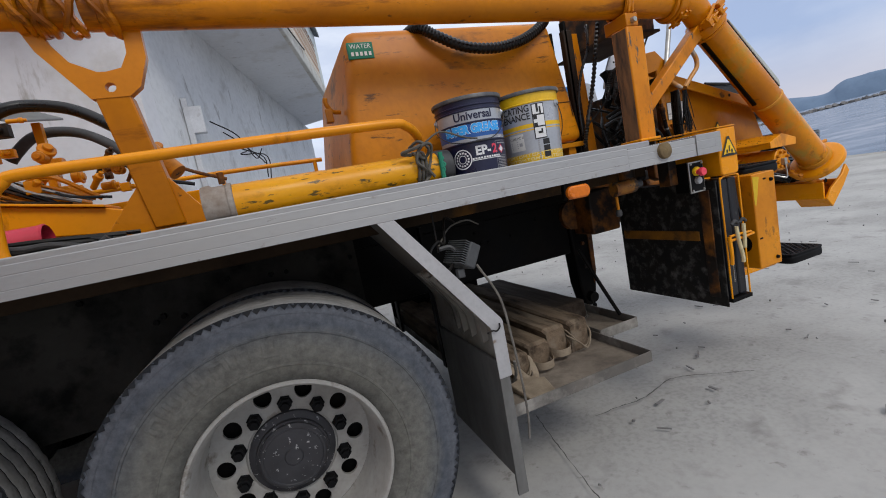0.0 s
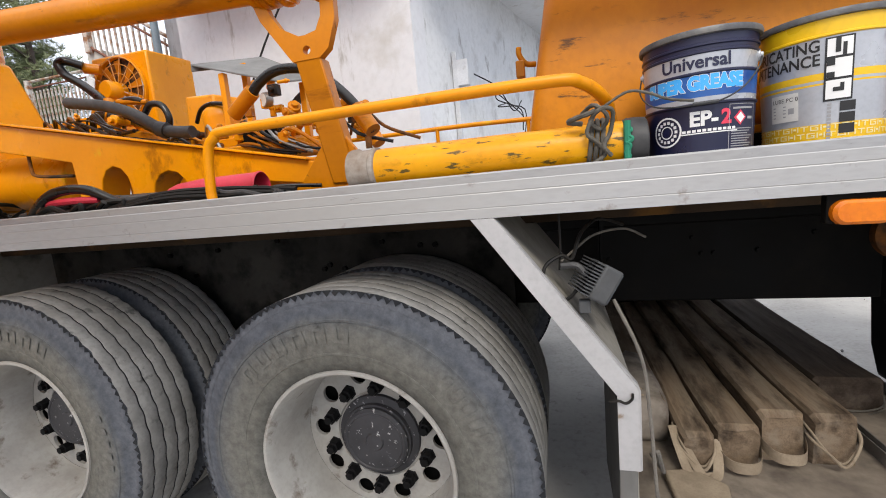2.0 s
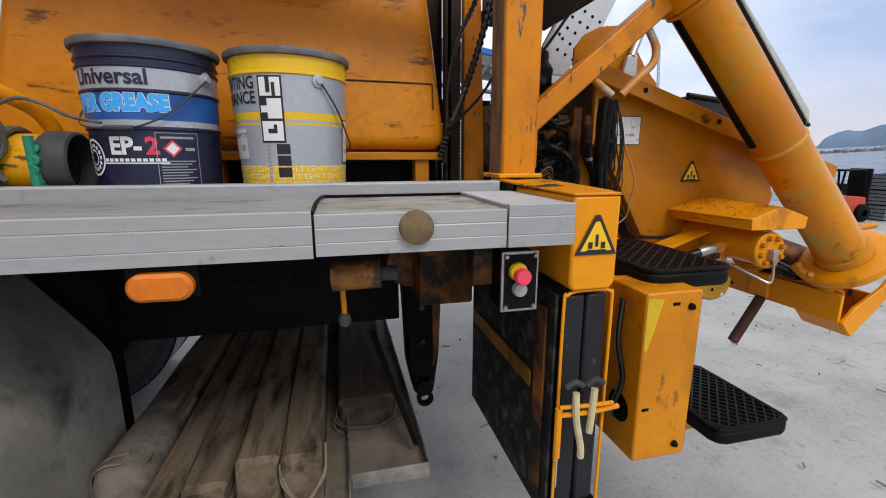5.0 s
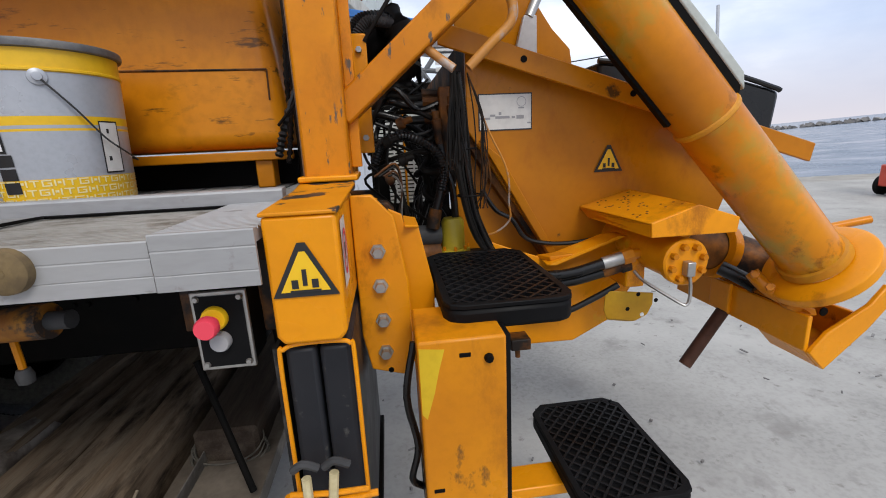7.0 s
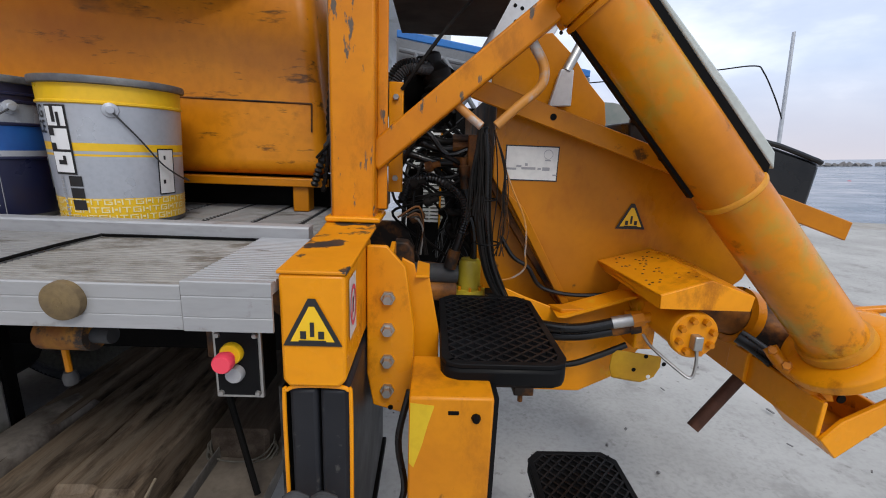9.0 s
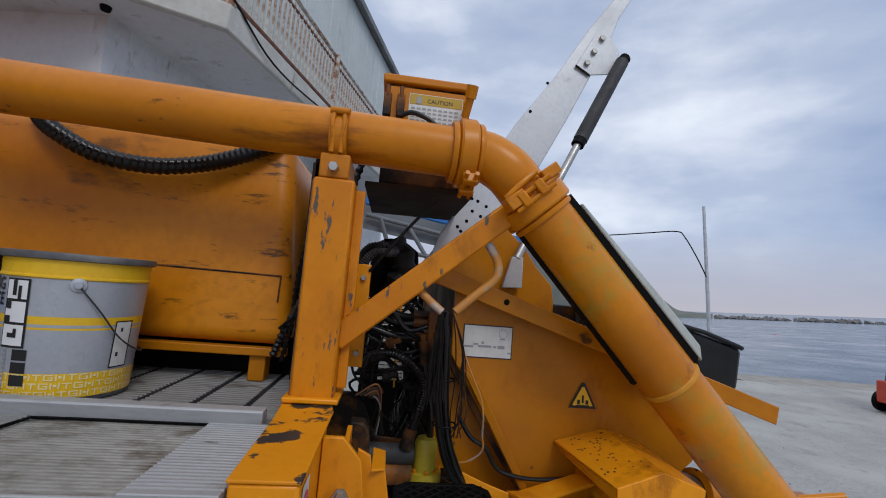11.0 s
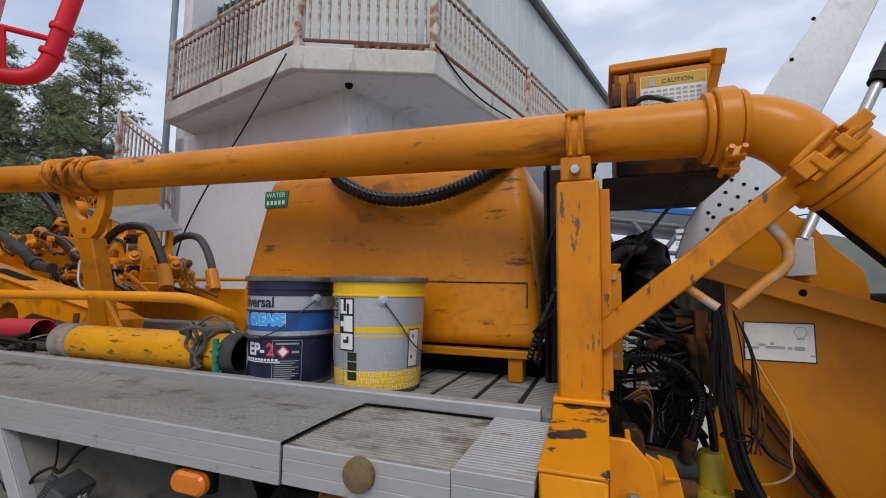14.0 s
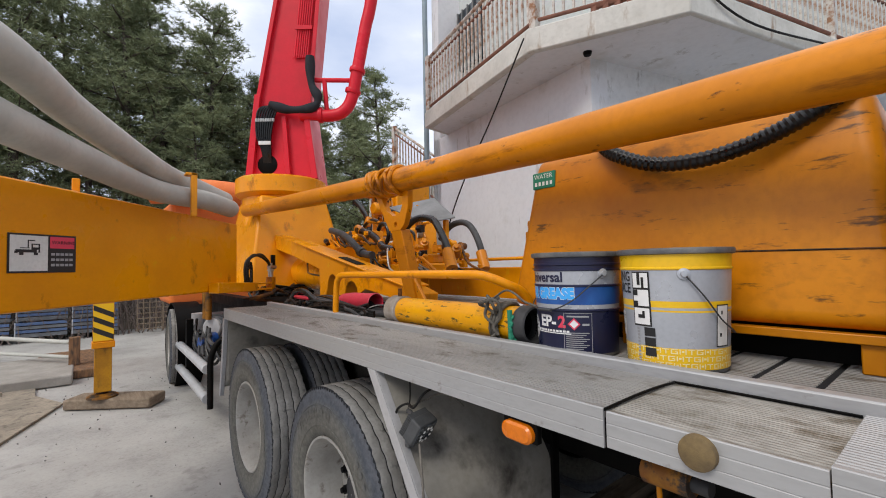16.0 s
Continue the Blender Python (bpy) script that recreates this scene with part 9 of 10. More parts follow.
part("pail_text", lettering("Universal", 0.046, (lambda pl: lambda u, v: pl(u, Z + 0.259 + v))(around(p1x, p1y, -108, r_of)), bold=0.0012), M_navy, t1)
part("pail_text", lettering("SUPER GREASE", 0.047, (lambda pl: lambda u, v: pl(u, Z + 0.205 + v))(around(p1x, p1y, -112, r_of)), bold=0.0032, squeeze=0.84), M_ltblue, t1, "bright blue lettering")
part("text_outline", lettering("SUPER GREASE", 0.047, (lambda pl: lambda u, v: pl(u, Z + 0.205 + v))(around(p1x, p1y, -112, r_of, 0.0007)), bold=0.0046, squeeze=0.84), M_w, t1)
part("pail_text", lettering("EP-", 0.052, (lambda pl: lambda u, v: pl(u, Z + 0.112 + v))(around(p1x, p1y, -100, r_of)), bold=0.002), M_w, t1, "white lettering")
part("pail_text", lettering("2", 0.052, (lambda pl: lambda u, v: pl(u + 0.055, Z + 0.112 + v))(around(p1x, p1y, -100, r_of)), bold=0.002), M_redink, t1, "red numeral")
pl = around(p1x, p1y, -100, r_of)
bm = B()
patch(bm, pl, -0.055, 0.085, Z + 0.074, Z + 0.077, 8)
for k in range(11):
    patch(bm, pl, -0.052 + k * 0.0122, -0.043 + k * 0.0122, Z + 0.079, Z + 0.086, 1)
part("small_print", bm, M_w, t1)
bm = B()
c0 = -0.095
for i in range(28):
    a, b = 2 * math.pi * i / 28, 2 * math.pi * (i + 1) / 28
    for ra, rb in ((0.037, 0.042), (0.015, 0.018)):
        bm.faces.new([bm.verts.new(pl(c0 + math.cos(t) * r, Z + 0.088 + math.sin(t) * r)) for t, r in ((a, ra), (b, ra), (b, rb), (a, rb))])
for i in range(14):
    a = 2 * math.pi * i / 14
    patch(bm, pl, c0 + 0.027 * math.cos(a) - 0.004, c0 + 0.027 * math.cos(a) + 0.004, Z + 0.088 + 0.027 * math.sin(a) - 0.004, Z + 0.088 + 0.027 * math.sin(a) + 0.004)
part("bearing_print", bm, M_w, t1, "white bearing drawing")
pl = around(p1x, p1y, -56, r_of)
bm = B()
for a in ((-0.045, 0.045, Z + 0.142, Z + 0.1435), (-0.045, 0.045, Z + 0.018, Z + 0.0195), (-0.045, -0.0435, Z + 0.018, Z + 0.143), (0.0435, 0.045, Z + 0.018, Z + 0.143), (-0.035, 0.035, Z + 0.13, Z + 0.135)):
    patch(bm, pl, *a, 4)
part("hazard_panel", bm, M_greyink, t1)
for r in range(9):
    part("print_line", one(patch, pl, -0.038, 0.036 - 0.01 * (r % 3), Z + 0.078 - r * 0.0065, Z + 0.0805 - r * 0.0065, 3), M_greyink, t1)
part("print_bar", one(patch, pl, 0.014, 0.036, Z + 0.103, Z + 0.110), M_greyink, t1)
bm = B()
bm.faces.new([bm.verts.new(pl(-0.012 + a, Z + 0.108 + b)) for a, b in ((-0.02, 0), (0, -0.02), (0.02, 0), (0, 0.02))])
part("hazard_diamond", bm, M_redink, t1, "red and white hazard diamond")
pl2 = around(p1x, p1y, -56, r_of, 0.002)
bm = B()
bm.faces.new([bm.verts.new(pl2(-0.012 + a, Z + 0.108 + b)) for a, b in ((-0.014, 0), (0, -0.014), (0.014, 0), (0, 0.014))])
part("diamond_face", bm, M_w, t1)
part("handle_grip", one(sweep, [V(p1x + 0.155 * math.cos(radians(a)), p1y + 0.155 * math.sin(radians(a)), Z + 0.152) for a in (-88, -96, -104, -110)], 0.005, 8, 3), M_lampgrey, t1, "grey plastic grip")

p2x, p2y = -0.066, 0.522
t2, r_of = pail(p2x, p2y, Z, 0.339, 0.134, 0.149, "silver and yellow metal lubricant pail with bold print", [
    ("yellow_band", Z + 0.01, Z + 0.068, M_yellow, "yellow lower band"), ("silver_band", Z + 0.068, Z + 0.166, M_silver, "silver body"), ("thin_yellow_band", Z + 0.166, Z + 0.171, M_yellow, ""), ("silver_stripe", Z + 0.171, Z + 0.178, M_silver, ""),
    ("stripe", Z + 0.178, Z + 0.196, M_yellow, "yellow stripe"), ("silver_band", Z + 0.196, Z + 0.286, M_silver, "silver body"), ("top_band", Z + 0.286, Z + 0.326, M_yellow, "yellow top band")],
    -58, [(-40, Z + 0.21), (-22, Z + 0.15), (0, Z + 0.115), (40, Z + 0.10), (90, Z + 0.15)], (Z + 0.286,))
for txt, dz in (("LUBRICATING", 0.262), ("MAINTENANCE", 0.228)):
    part("pail_text", lettering(txt, 0.040, (lambda pl, h: lambda u, v: pl(u, Z + h + v))(around(p2x, p2y, -118.5, r_of), dz), align="RIGHT", bold=0.0008, squeeze=0.85), M_k, t2)
# upright mark: black outlined blocks
pl = around(p2x, p2y, -104, r_of)
bm = B()
patch(bm, pl, -0.028, 0.030, Z + 0.123, Z + 0.278, 4)
part("mark_outline", bm, M_k, t2, "black outlined upright mark")
plw = around(p2x, p2y, -104, r_of, 0.0024)
for k, (lo_, hi_) in enumerate(((0.232, 0.274), (0.180, 0.226), (0.128, 0.174))):
    part("mark_block", one(patch, plw, -0.024, 0.026, Z + lo_, Z + hi_, 4), M_w, t2)
bm = B()
plk = around(p2x, p2y, -104, r_of, 0.0034)
for a in ((-0.008, 0.002, 0.240, 0.274), (0.006, 0.014, 0.232, 0.262), (-0.024, -0.008, 0.180, 0.194), (-0.024, -0.008, 0.210, 0.226), (-0.010, 0.012, 0.146, 0.156), (0.004, 0.012, 0.156, 0.166)):
    patch(bm, plk, a[0], a[1], Z + a[2], Z + a[3], 2)
part("mark_slot", bm, M_k, t2)
bm = B()
pk = around(p2x, p2y, -95, r_of)
for a in ((-0.016, 0.016, 0.096, 0.120), (-0.016, 0.016, 0.068, 0.092), (-0.016, 0.016, 0.040, 0.064)):
    patch(bm, pk, a[0], a[1], Z + a[2], Z + a[3], 3)
part("mark_black", bm, M_k, t2)
bm = B()
for k in range(11):
    patch(bm, around(p2x, p2y, -110, r_of), -0.004, 0.004, Z + 0.018 + k * 0.0094, Z + 0.0245 + k * 0.0094)
part("small_print", bm, M_greyink, t2)
bm = B()
for row in range(3):
    for k in range(42):
        a0 = -180 + k * 8.7 + row * 3.0
        pp = around(p2x, p2y, a0, r_of, 0.0010)
        zc = Z + 0.022 + row * 0.019
        w = 0.0085
        if k % 3 == 0:
            for q in ((-w, w, 0.004, 0.0065), (-w, -w + 0.003, -0.006, 0.004), (-w, w, -0.007, -0.0045), (w - 0.003, w, -0.005, 0.0), (0.001, w, -0.001, 0.001)):
                patch(bm, pp, q[0], q[1], zc + q[2], zc + q[3])
        elif k % 3 == 1:
            for q in ((-w, -w + 0.003, -0.007, 0.0065), (w - 0.003, w, -0.007, 0.0065), (-0.003, 0.003, -0.002, 0.003)):
                patch(bm, pp, q[0], q[1], zc + q[2], zc + q[3])
        else:
            for q in ((-w, w, 0.004, 0.0065), (-0.0015, 0.0015, -0.007, 0.004)):
                patch(bm, pp, q[0], q[1], zc + q[2], zc + q[3])
part("base_pattern", bm, M_paleyellow, t2, "pale block pattern round the base")
pp = around(p2x, p2y, -148, r_of, 0.0014)
part("paper_label", one(patch, pp, -0.042, 0.030, Z + 0.085, Z + 0.158, 5), M_signwhite, t2, "white paper label")
part("pail_text", lettering("LUBE PC 0", 0.015, (lambda pl: lambda u, v: pl(u - 0.004, Z + 0.142 + v))(around(p2x, p2y, -148, r_of, 0.002))), M_k, t2)
bm = B()
for r in range(4):
    patch(bm, around(p2x, p2y, -148, r_of, 0.002), -0.036, 0.0, Z + 0.125 - r * 0.009, Z + 0.128 - r * 0.009)
patch(bm, around(p2x, p2y, -148, r_of, 0.002), 0.006, 0.02, Z + 0.105, Z + 0.12)
part("label_print", bm, M_greyink, t2)
pp = around(p2x, p2y, -14, r_of, 0.0014)
part("paper_label", one(patch, pp, -0.022, 0.022, Z + 0.075, Z + 0.185, 4), M_signwhite, t2, "white paper label with a black border")
bm = B()
for a in ((-0.024, -0.021, 0.073, 0.187), (0.021, 0.024, 0.073, 0.187), (-0.024, 0.024, 0.073, 0.076), (-0.024, 0.024, 0.184, 0.187), (-0.008, -0.002, 0.16, 0.17), (-0.012, -0.005, 0.10, 0.11)):
    patch(bm, around(p2x, p2y, -14, r_of, 0.002), a[0], a[1], Z + a[2], Z + a[3], 3)
part("label_border", bm, M_k, t2)

# spare pipe on the deck
ty, tz = 0.455, 1.347
bm = B()
cyl(bm, (-1.40, ty - 0.005, tz), (-0.60, ty, tz), 0.068, 40, caps=False)
sp = thing("spare_pipe", (-1.0, ty, 1.30), "short yellow delivery pipe with black paint chips lying on the deck", "pipe")
part("pipe_body", bm, M_tube, sp)
bm = B()
lathe(bm, [(0.060, -0.10), (0.074, -0.098), (0.077, -0.088), (0.077, -0.07), (0.071, -0.062), (0.071, -0.02), (0.076, -0.014), (0.076, 0.0), (0.066, 0.004)], (-1.395, ty - 0.005, tz), (1, 0, 0), 40)
part("pipe_flange", bm, mat("cement_crusted_steel", (0.36, 0.33, 0.30), (0.22, 0.17, 0.13), 0.85, scale=14, fine=60, bump=0.5), sp, "cement-crusted grey flange")
part("flange_bolt", one(cyl, (-1.42, ty - 0.02, tz + 0.075), (-1.42, ty - 0.02, tz + 0.115), 0.011, 10), M_rust, sp)
bm = B()
lathe(bm, [(0.068, 0.0), (0.074, 0.01), (0.075, 0.03), (0.072, 0.062), (0.066, 0.066), (0.060, 0.06), (0.058, 0.0)], (-0.605, ty, tz), (1, 0, 0), 40)
part("pipe_end", bm, M_greyhose, sp, "dark grey open pipe end")
part("pipe_bore", one(lathe, [(0.059, 0.03), (0.058, -0.1), (0, -0.1)], (-0.605, ty, tz), (1, 0, 0), 32), M_black, sp)
bm = B()
for a in (150, 165, 180, 195, 205, 215):
    r = random.Random(a)
    p = [V(-0.60 + r.uniform(-0.006, 0.012), ty + 0.078 * math.cos(radians(a + k * 6)), tz + 0.078 * math.sin(radians(a + k * 6))) for k in range(4)]
    sweep(bm, p, 0.006, 6, 3)
cyl(bm, (-0.60, ty - 0.07, tz - 0.05), (-0.60, ty - 0.075, tz + 0.06), 0.010, 8)
part("green_tie", bm, M_green, sp, "green cloth strip round the pipe end")
rp = thing("rope", (-0.68, 0.40, 1.282), "grey rope knotted round the pipe and guard rail", "rope")
bm = B()
for k in range(3):
    sweep(bm, [(-0.70 + k * 0.016 + 0.01 * math.sin(a), ty + 0.078 * math.cos(a), tz + 0.078 * math.sin(a)) for a in (math.pi * 2 * i / 14 for i in range(15))], 0.007, 7, 2, ridge=0.08)
sweep(bm, [(-0.72, 0.40, 1.442), (-0.69, 0.355, 1.457), (-0.655, 0.35, 1.422), (-0.67, 0.375, 1.392), (-0.70, 0.365, 1.412), (-0.675, 0.345, 1.442), (-0.64, 0.36, 1.437), (-0.645, 0.38, 1.382), (-0.665, 0.36, 1.342), (-0.645, 0.365, 1.312)], 0.0062, 7, 6, ridge=0.08)
sweep(bm, [(-0.69, 0.36, 1.432), (-0.71, 0.36, 1.382), (-0.68, 0.37, 1.352), (-0.66, 0.375, 1.322), (-0.69, 0.37, 1.297)], 0.0062, 7, 6, ridge=0.08)
sweep(bm, [(-0.66, 0.36, 1.452), (-0.60, 0.36, 1.482), (-0.55, 0.355, 1.472), (-0.50, 0.345, 1.447), (-0.44, 0.34, 1.434)], 0.004, 7, 6, ridge=0.08)
part("rope_strand", bm, M_rope, rp)
part("rope_strand", one(sweep, [(-0.72, 0.385, 1.412), (-0.76, 0.38, 1.422), (-0.70, 0.35, 1.437), (-0.66, 0.39, 1.452)], 0.0075, 7, 6, ridge=0.08), M_rope, rp)

# red tube on the deck
bm = B()
lathe(bm, [(0.0, 0.02), (0.03, 0.0), (0.045, 0.05), (0.057, 0.18), (0.060, 0.45), (0.063, 0.47), (0.058, 0.475), (0.053, 0.46), (0.05, 0.2), (0, 0.2)], (-2.50, 0.63, 1.342), (1, 0.03, 0.0), 28)
solo("red_tube", bm, M_pink, "red plastic tube lying among the hoses on the deck", "tube")
bm = B()
sweep(bm, [(-3.1, 0.50, 1.345), (-2.98, 0.47, 1.35), (-2.85, 0.46, 1.35), (-2.74, 0.48, 1.345)], 0.016, 8, 4)
solo("red_strap", bm, M_pink, "short red strap among the hoses", "strap")

# timbers in the tray
def timber(x0, x1, y0, y1, z, h, skew, seed, label, strap, wood=M_wood):
    r = random.Random(seed)
    t = thing("timber", ((x0 + x1) / 2, y0, z), label, "timber", group="timbers in the tray")
    bm = B()
    n = 14
    rows = []
    w = x1 - x0
    ch = 0.010
    for i in range(n + 1):
        y = y0 + (y1 - y0) * i / n if i != 1 else y0 + 0.018
        nar = 0.9 if i == 0 else 1.0
        cx = (x0 + x1) / 2 + skew * (i / n) + 0.004 * noise.noise(V(seed, y * 3, 0))
        hh = h * (1 + 0.05 * noise.noise(V(seed + 5, y * 4, 0)))
        sec = [(-w / 2, 0), (w / 2, 0), (w / 2, hh - ch), (w / 2 - ch, hh), (0, hh + 0.003 * noise.noise(V(y * 9, seed, 1))), (-w / 2 + ch, hh), (-w / 2, hh - ch)]
        rows.append([bm.verts.new(V(cx + a * nar + r.uniform(-0.002, 0.002), y + (r.uniform(-0.012, 0.012) if i == 0 else 0), z + b * nar)) for a, b in sec])
    for a, b in zip(rows, rows[1:]):
        for k in range(7):
            j = (k + 1) % 7
            bm.faces.new((a[k], a[j], b[j], b[k]))
    bm.faces.new(rows[0])
    bm.faces.new(rows[-1][::-1])
    part("balk", bm, wood, t, smooth=25)
    cx = (x0 + x1) / 2
    if strap == "loop":
        bm = B()
        pts = [(cx - w / 2 - 0.003, y0 + 0.12, z + h * 0.5), (cx - w / 2 - 0.003, y0 + 0.02, z + h * 0.45), (cx - w * 0.35, y0 - 0.05, z + h * 0.3), (cx, y0 - 0.068, z + h * 0.28), (cx + w * 0.35, y0 - 0.05, z + h * 0.3), (cx + w / 2 + 0.003, y0 + 0.02, z + h * 0.45), (cx + w / 2 + 0.003, y0 + 0.12, z + h * 0.5)]
        line = spline(pts, 6)
        prev = None
        for p in line:
            cur = [bm.verts.new(p + V(0, 0, -0.016)), bm.verts.new(p + V(0, 0, 0.016)), bm.verts.new(p + V(0, 0.003, 0.016)), bm.verts.new(p + V(0, 0.003, -0.016))]
            if prev:
                for k in range(4):
                    j = (k + 1) % 4
                    bm.faces.new((prev[k], prev[j], cur[j], cur[k]))
            prev = cur
        part("strap_handle", bm, M_strap, t, "pale webbing strap handle")
    elif strap == "cords":
        # two thin cords draped from the sides, meeting in front
        for k, (dz, dy) in enumerate(((0.004, -0.030), (0.010, -0.022))):
            pts = [(cx - w / 2 - 0.004, y0 + 0.10 - 0.03 * k, z + h * 0.75), (cx - w / 2 - 0.003, y0 + 0.01, z + h * (0.55 + 0.15 * k)), (cx - w * 0.25, y0 + dy, z + h * 0.35), (cx + 0.004, y0 + dy - 0.006, z + h * 0.12 + dz), (cx + w * 0.28, y0 + dy, z + h * 0.38), (cx + w / 2 + 0.003, y0 + 0.01, z + h * (0.6 - 0.1 * k)), (cx + w / 2 + 0.004, y0 + 0.09, z + h * 0.8)]
            part("rope_lashing", one(sweep, pts, 0.0042 - 0.001 * k, 7, 6), M_strap, t, "thin cord tied round the end")
    elif strap == "coil":
        for k in range(4):
            q = random.Random(seed * 10 + k)
            pts = []
            for i in range(15):
                f = 2 * math.pi * i / 14
                pts.append((cx + (w / 2 + 0.009 + 0.004 * k) * math.cos(f) * (1 + q.uniform(-0.05, 0.05)), y0 + 0.03 + 0.062 * math.sin(f) + q.uniform(-0.006, 0.006), z + h * (0.45 - 0.13 * k) + 0.03 * math.sin(f) + q.uniform(-0.006, 0.006)))
            part("rope_lashing", one(sweep, pts, q.uniform(0.003, 0.0055), 6, 3, ridge=0.08), M_rope, t, "dark cord coiled round the end")
    elif strap == "wrap":
        # a pale sheet bound over the end
        bm = B()
        rings = []
        for i, (y, g) in enumerate(((y0 + 0.42, 0.001), (y0 + 0.30, 0.005), (y0 + 0.16, 0.007), (y0 + 0.05, 0.008), (y0 - 0.012, 0.002), (y0 - 0.028, -0.022))):
            ring = []
            for j in range(20):
                f = 2 * math.pi * j / 20
                c_, s_ = math.cos(f), math.sin(f)
                k = 1 / (abs(c_) ** 5 + abs(s_) ** 5) ** 0.2
                q = g + 0.007 * noise.noise(V(c_ * 2 + seed, s_ * 2, y * 9)) + (0.03 * noise.noise(V(c_ * 3, s_ * 3, 7)) if i == 0 else 0) * 0
                ring.append(bm.verts.new(V(cx + skew * (y - y0) / (y1 - y0) + (w / 2 + q) * c_ * k, y + (0.07 * noise.noise(V(c_ * 2, s_ * 2, 4)) if i == 0 else 0), z + h / 2 + max(-h / 2 + 0.001, (h / 2 + q) * s_ * k))))
            rings.append(ring)
        for p, q in zip(rings, rings[1:]):
            for j in range(20):
                bm.faces.new((p[j], p[(j + 1) % 20], q[(j + 1) % 20], q[j]))
        bm.faces.new(rings[-1])
        part("wrapped_end", bm, M_rag, t, "pale dirty sheet wrapped over the end", smooth=60)
        for k in range(2):
            y = y0 + 0.012 + 0.035 * k
            pts = [(cx - w / 2 - 0.012, y, z + 0.02), (cx - w / 2 - 0.012, y, z + h * 0.8), (cx - w * 0.36, y, z + h + 0.008), (cx, y + 0.01 * k, z + h + 0.012)]
            part("binding", one(sweep, pts, 0.006, 8, 5, flat=0.35), M_strap, t, "webbing band round the wrapped end")
    return t


TZ = 0.397
timber(-0.630, -0.496, 0.43, 1.68, TZ, 0.135, 0.0, 1, "thick grey timber with its end wrapped in a pale sheet", "wrap")
timber(-0.486, -0.402, 0.30, 1.66, TZ, 0.105, 0.0, 2, "grey weathered timber with thin cord on its end", "cords")
timber(-0.393, -0.279, 0.325, 1.66, TZ, 0.118, -0.01, 3, "brown weathered timber with a webbing strap handle", "loop")
timber(-0.268, -0.152, 0.370, 1.66, TZ, 0.142, -0.01, 4, "brown weathered timber with a webbing strap handle", "loop")
timber(-0.146, -0.032, 0.350, 1.66, TZ, 0.150, -0.01, 5, "pale brown timber with cord tied round its end", "cords")
timber(0.010, 0.212, 0.665, 1.66, TZ, 0.112, 0.0, 6, "dark timber with cord coiled round its end", "coil", M_wooddark)
rng = random.Random(31)
wb = thing("webbing_bundle", (-0.45, 0.32, 0.40), "bundle of striped webbing at the timber ends", "webbing")
for k in range(2):
    bm = B()
    sweep(bm, [(-0.50 + 0.02 * k, 0.36, 0.49), (-0.495 + 0.02 * k, 0.30, 0.455), (-0.48 + 0.03 * k, 0.245, 0.412), (-0.445 + 0.02 * k, 0.225 + 0.02 * k, 0.408), (-0.41, 0.25, 0.415), (-0.396, 0.30, 0.45), (-0.396, 0.33, 0.47)], 0.0125, 8, 6, flat=0.2)
    part("webbing_strip", bm, M_strap, wb)
bm = B()
prism(bm, [(-0.54, 0.10, 0.398), (-0.42, 0.09, 0.398), (-0.40, 0.20, 0.398), (-0.47, 0.27, 0.398), (-0.55, 0.24, 0.398)], (0, 0, 0.02))
for v in bm.verts:
    v.co.z += 0.02 * noise.noise(v.co * 20)
solo("rag", bm, M_strap, "crumpled pale rag in the tray", "rag", bev=0.006)
bm = B()
sweep(bm, [(-0.69, 0.02, 0.985), (-0.64, -0.005, 0.86), (-0.625, -0.01, 0.72), (-0.615, -0.01, 0.55), (-0.60, 0.02, 0.40), (-0.605, 0.03, 0.31)], 0.0042, 7, 8, ridge=0.08)
sweep(bm, [(-0.60, 0.05, 0.60), (-0.58, 0.1, 0.52), (-0.56, 0.2, 0.45), (-0.57, 0.3, 0.43)], 0.006, 7, 6, ridge=0.08)
solo("hanging_rope", bm, M_whiterope, "thin pale rope hanging from the lamp to the tray", "rope")
bm = B()
sweep(bm, [(-0.71, -0.006, 0.752), (-0.69, -0.010, 0.757), (-0.675, -0.010, 0.752), (-0.662, -0.010, 0.762), (-0.66, -0.008, 0.775)], 0.003, 6, 5)
solo("wire_tie", bm, M_cable, "black wire tie through the fender edge", "wire")

# ---- building ----
Ld, Rd = V(-0.985, 0.17, 0).normalized(), V(0.26, 0.966, 0).normalized()
C = V(-2.18, 3.60, 0)
bld = thing("house", (-2.2, 5.0, 0), "white two-storey house with a chamfered balcony and pale cladding", "house")


def wall(name, a, b, z0, z1, th, inward, material, label=""):
    bm = B()
    n = inward.normalized() * th
    hexa(bm, [V(a.x, a.y, z0), V(b.x, b.y, z0), V(b.x, b.y, z0) + n, V(a.x, a.y, z0) + n, V(a.x, a.y, z1), V(b.x, b.y, z1), V(b.x, b.y, z1) + n, V(a.x, a.y, z1) + n])
    return part(name, bm, material, bld, label)


wall("house_wall", C + Ld * 3.80, C, 0, 3.96, 0.25, Rd, M_wall, "white rendered wall")
wall("house_wall", C + Rd * 0.25, C + Rd * 9.5, 0, 3.96, 0.25, Ld, M_wall2, "grey rendered wall")
wall("house_wall", C + Ld * 3.80, C + Ld * 3.80 + Rd * 9.5, 0, 7.1, 0.25, -Ld, M_wall, "")
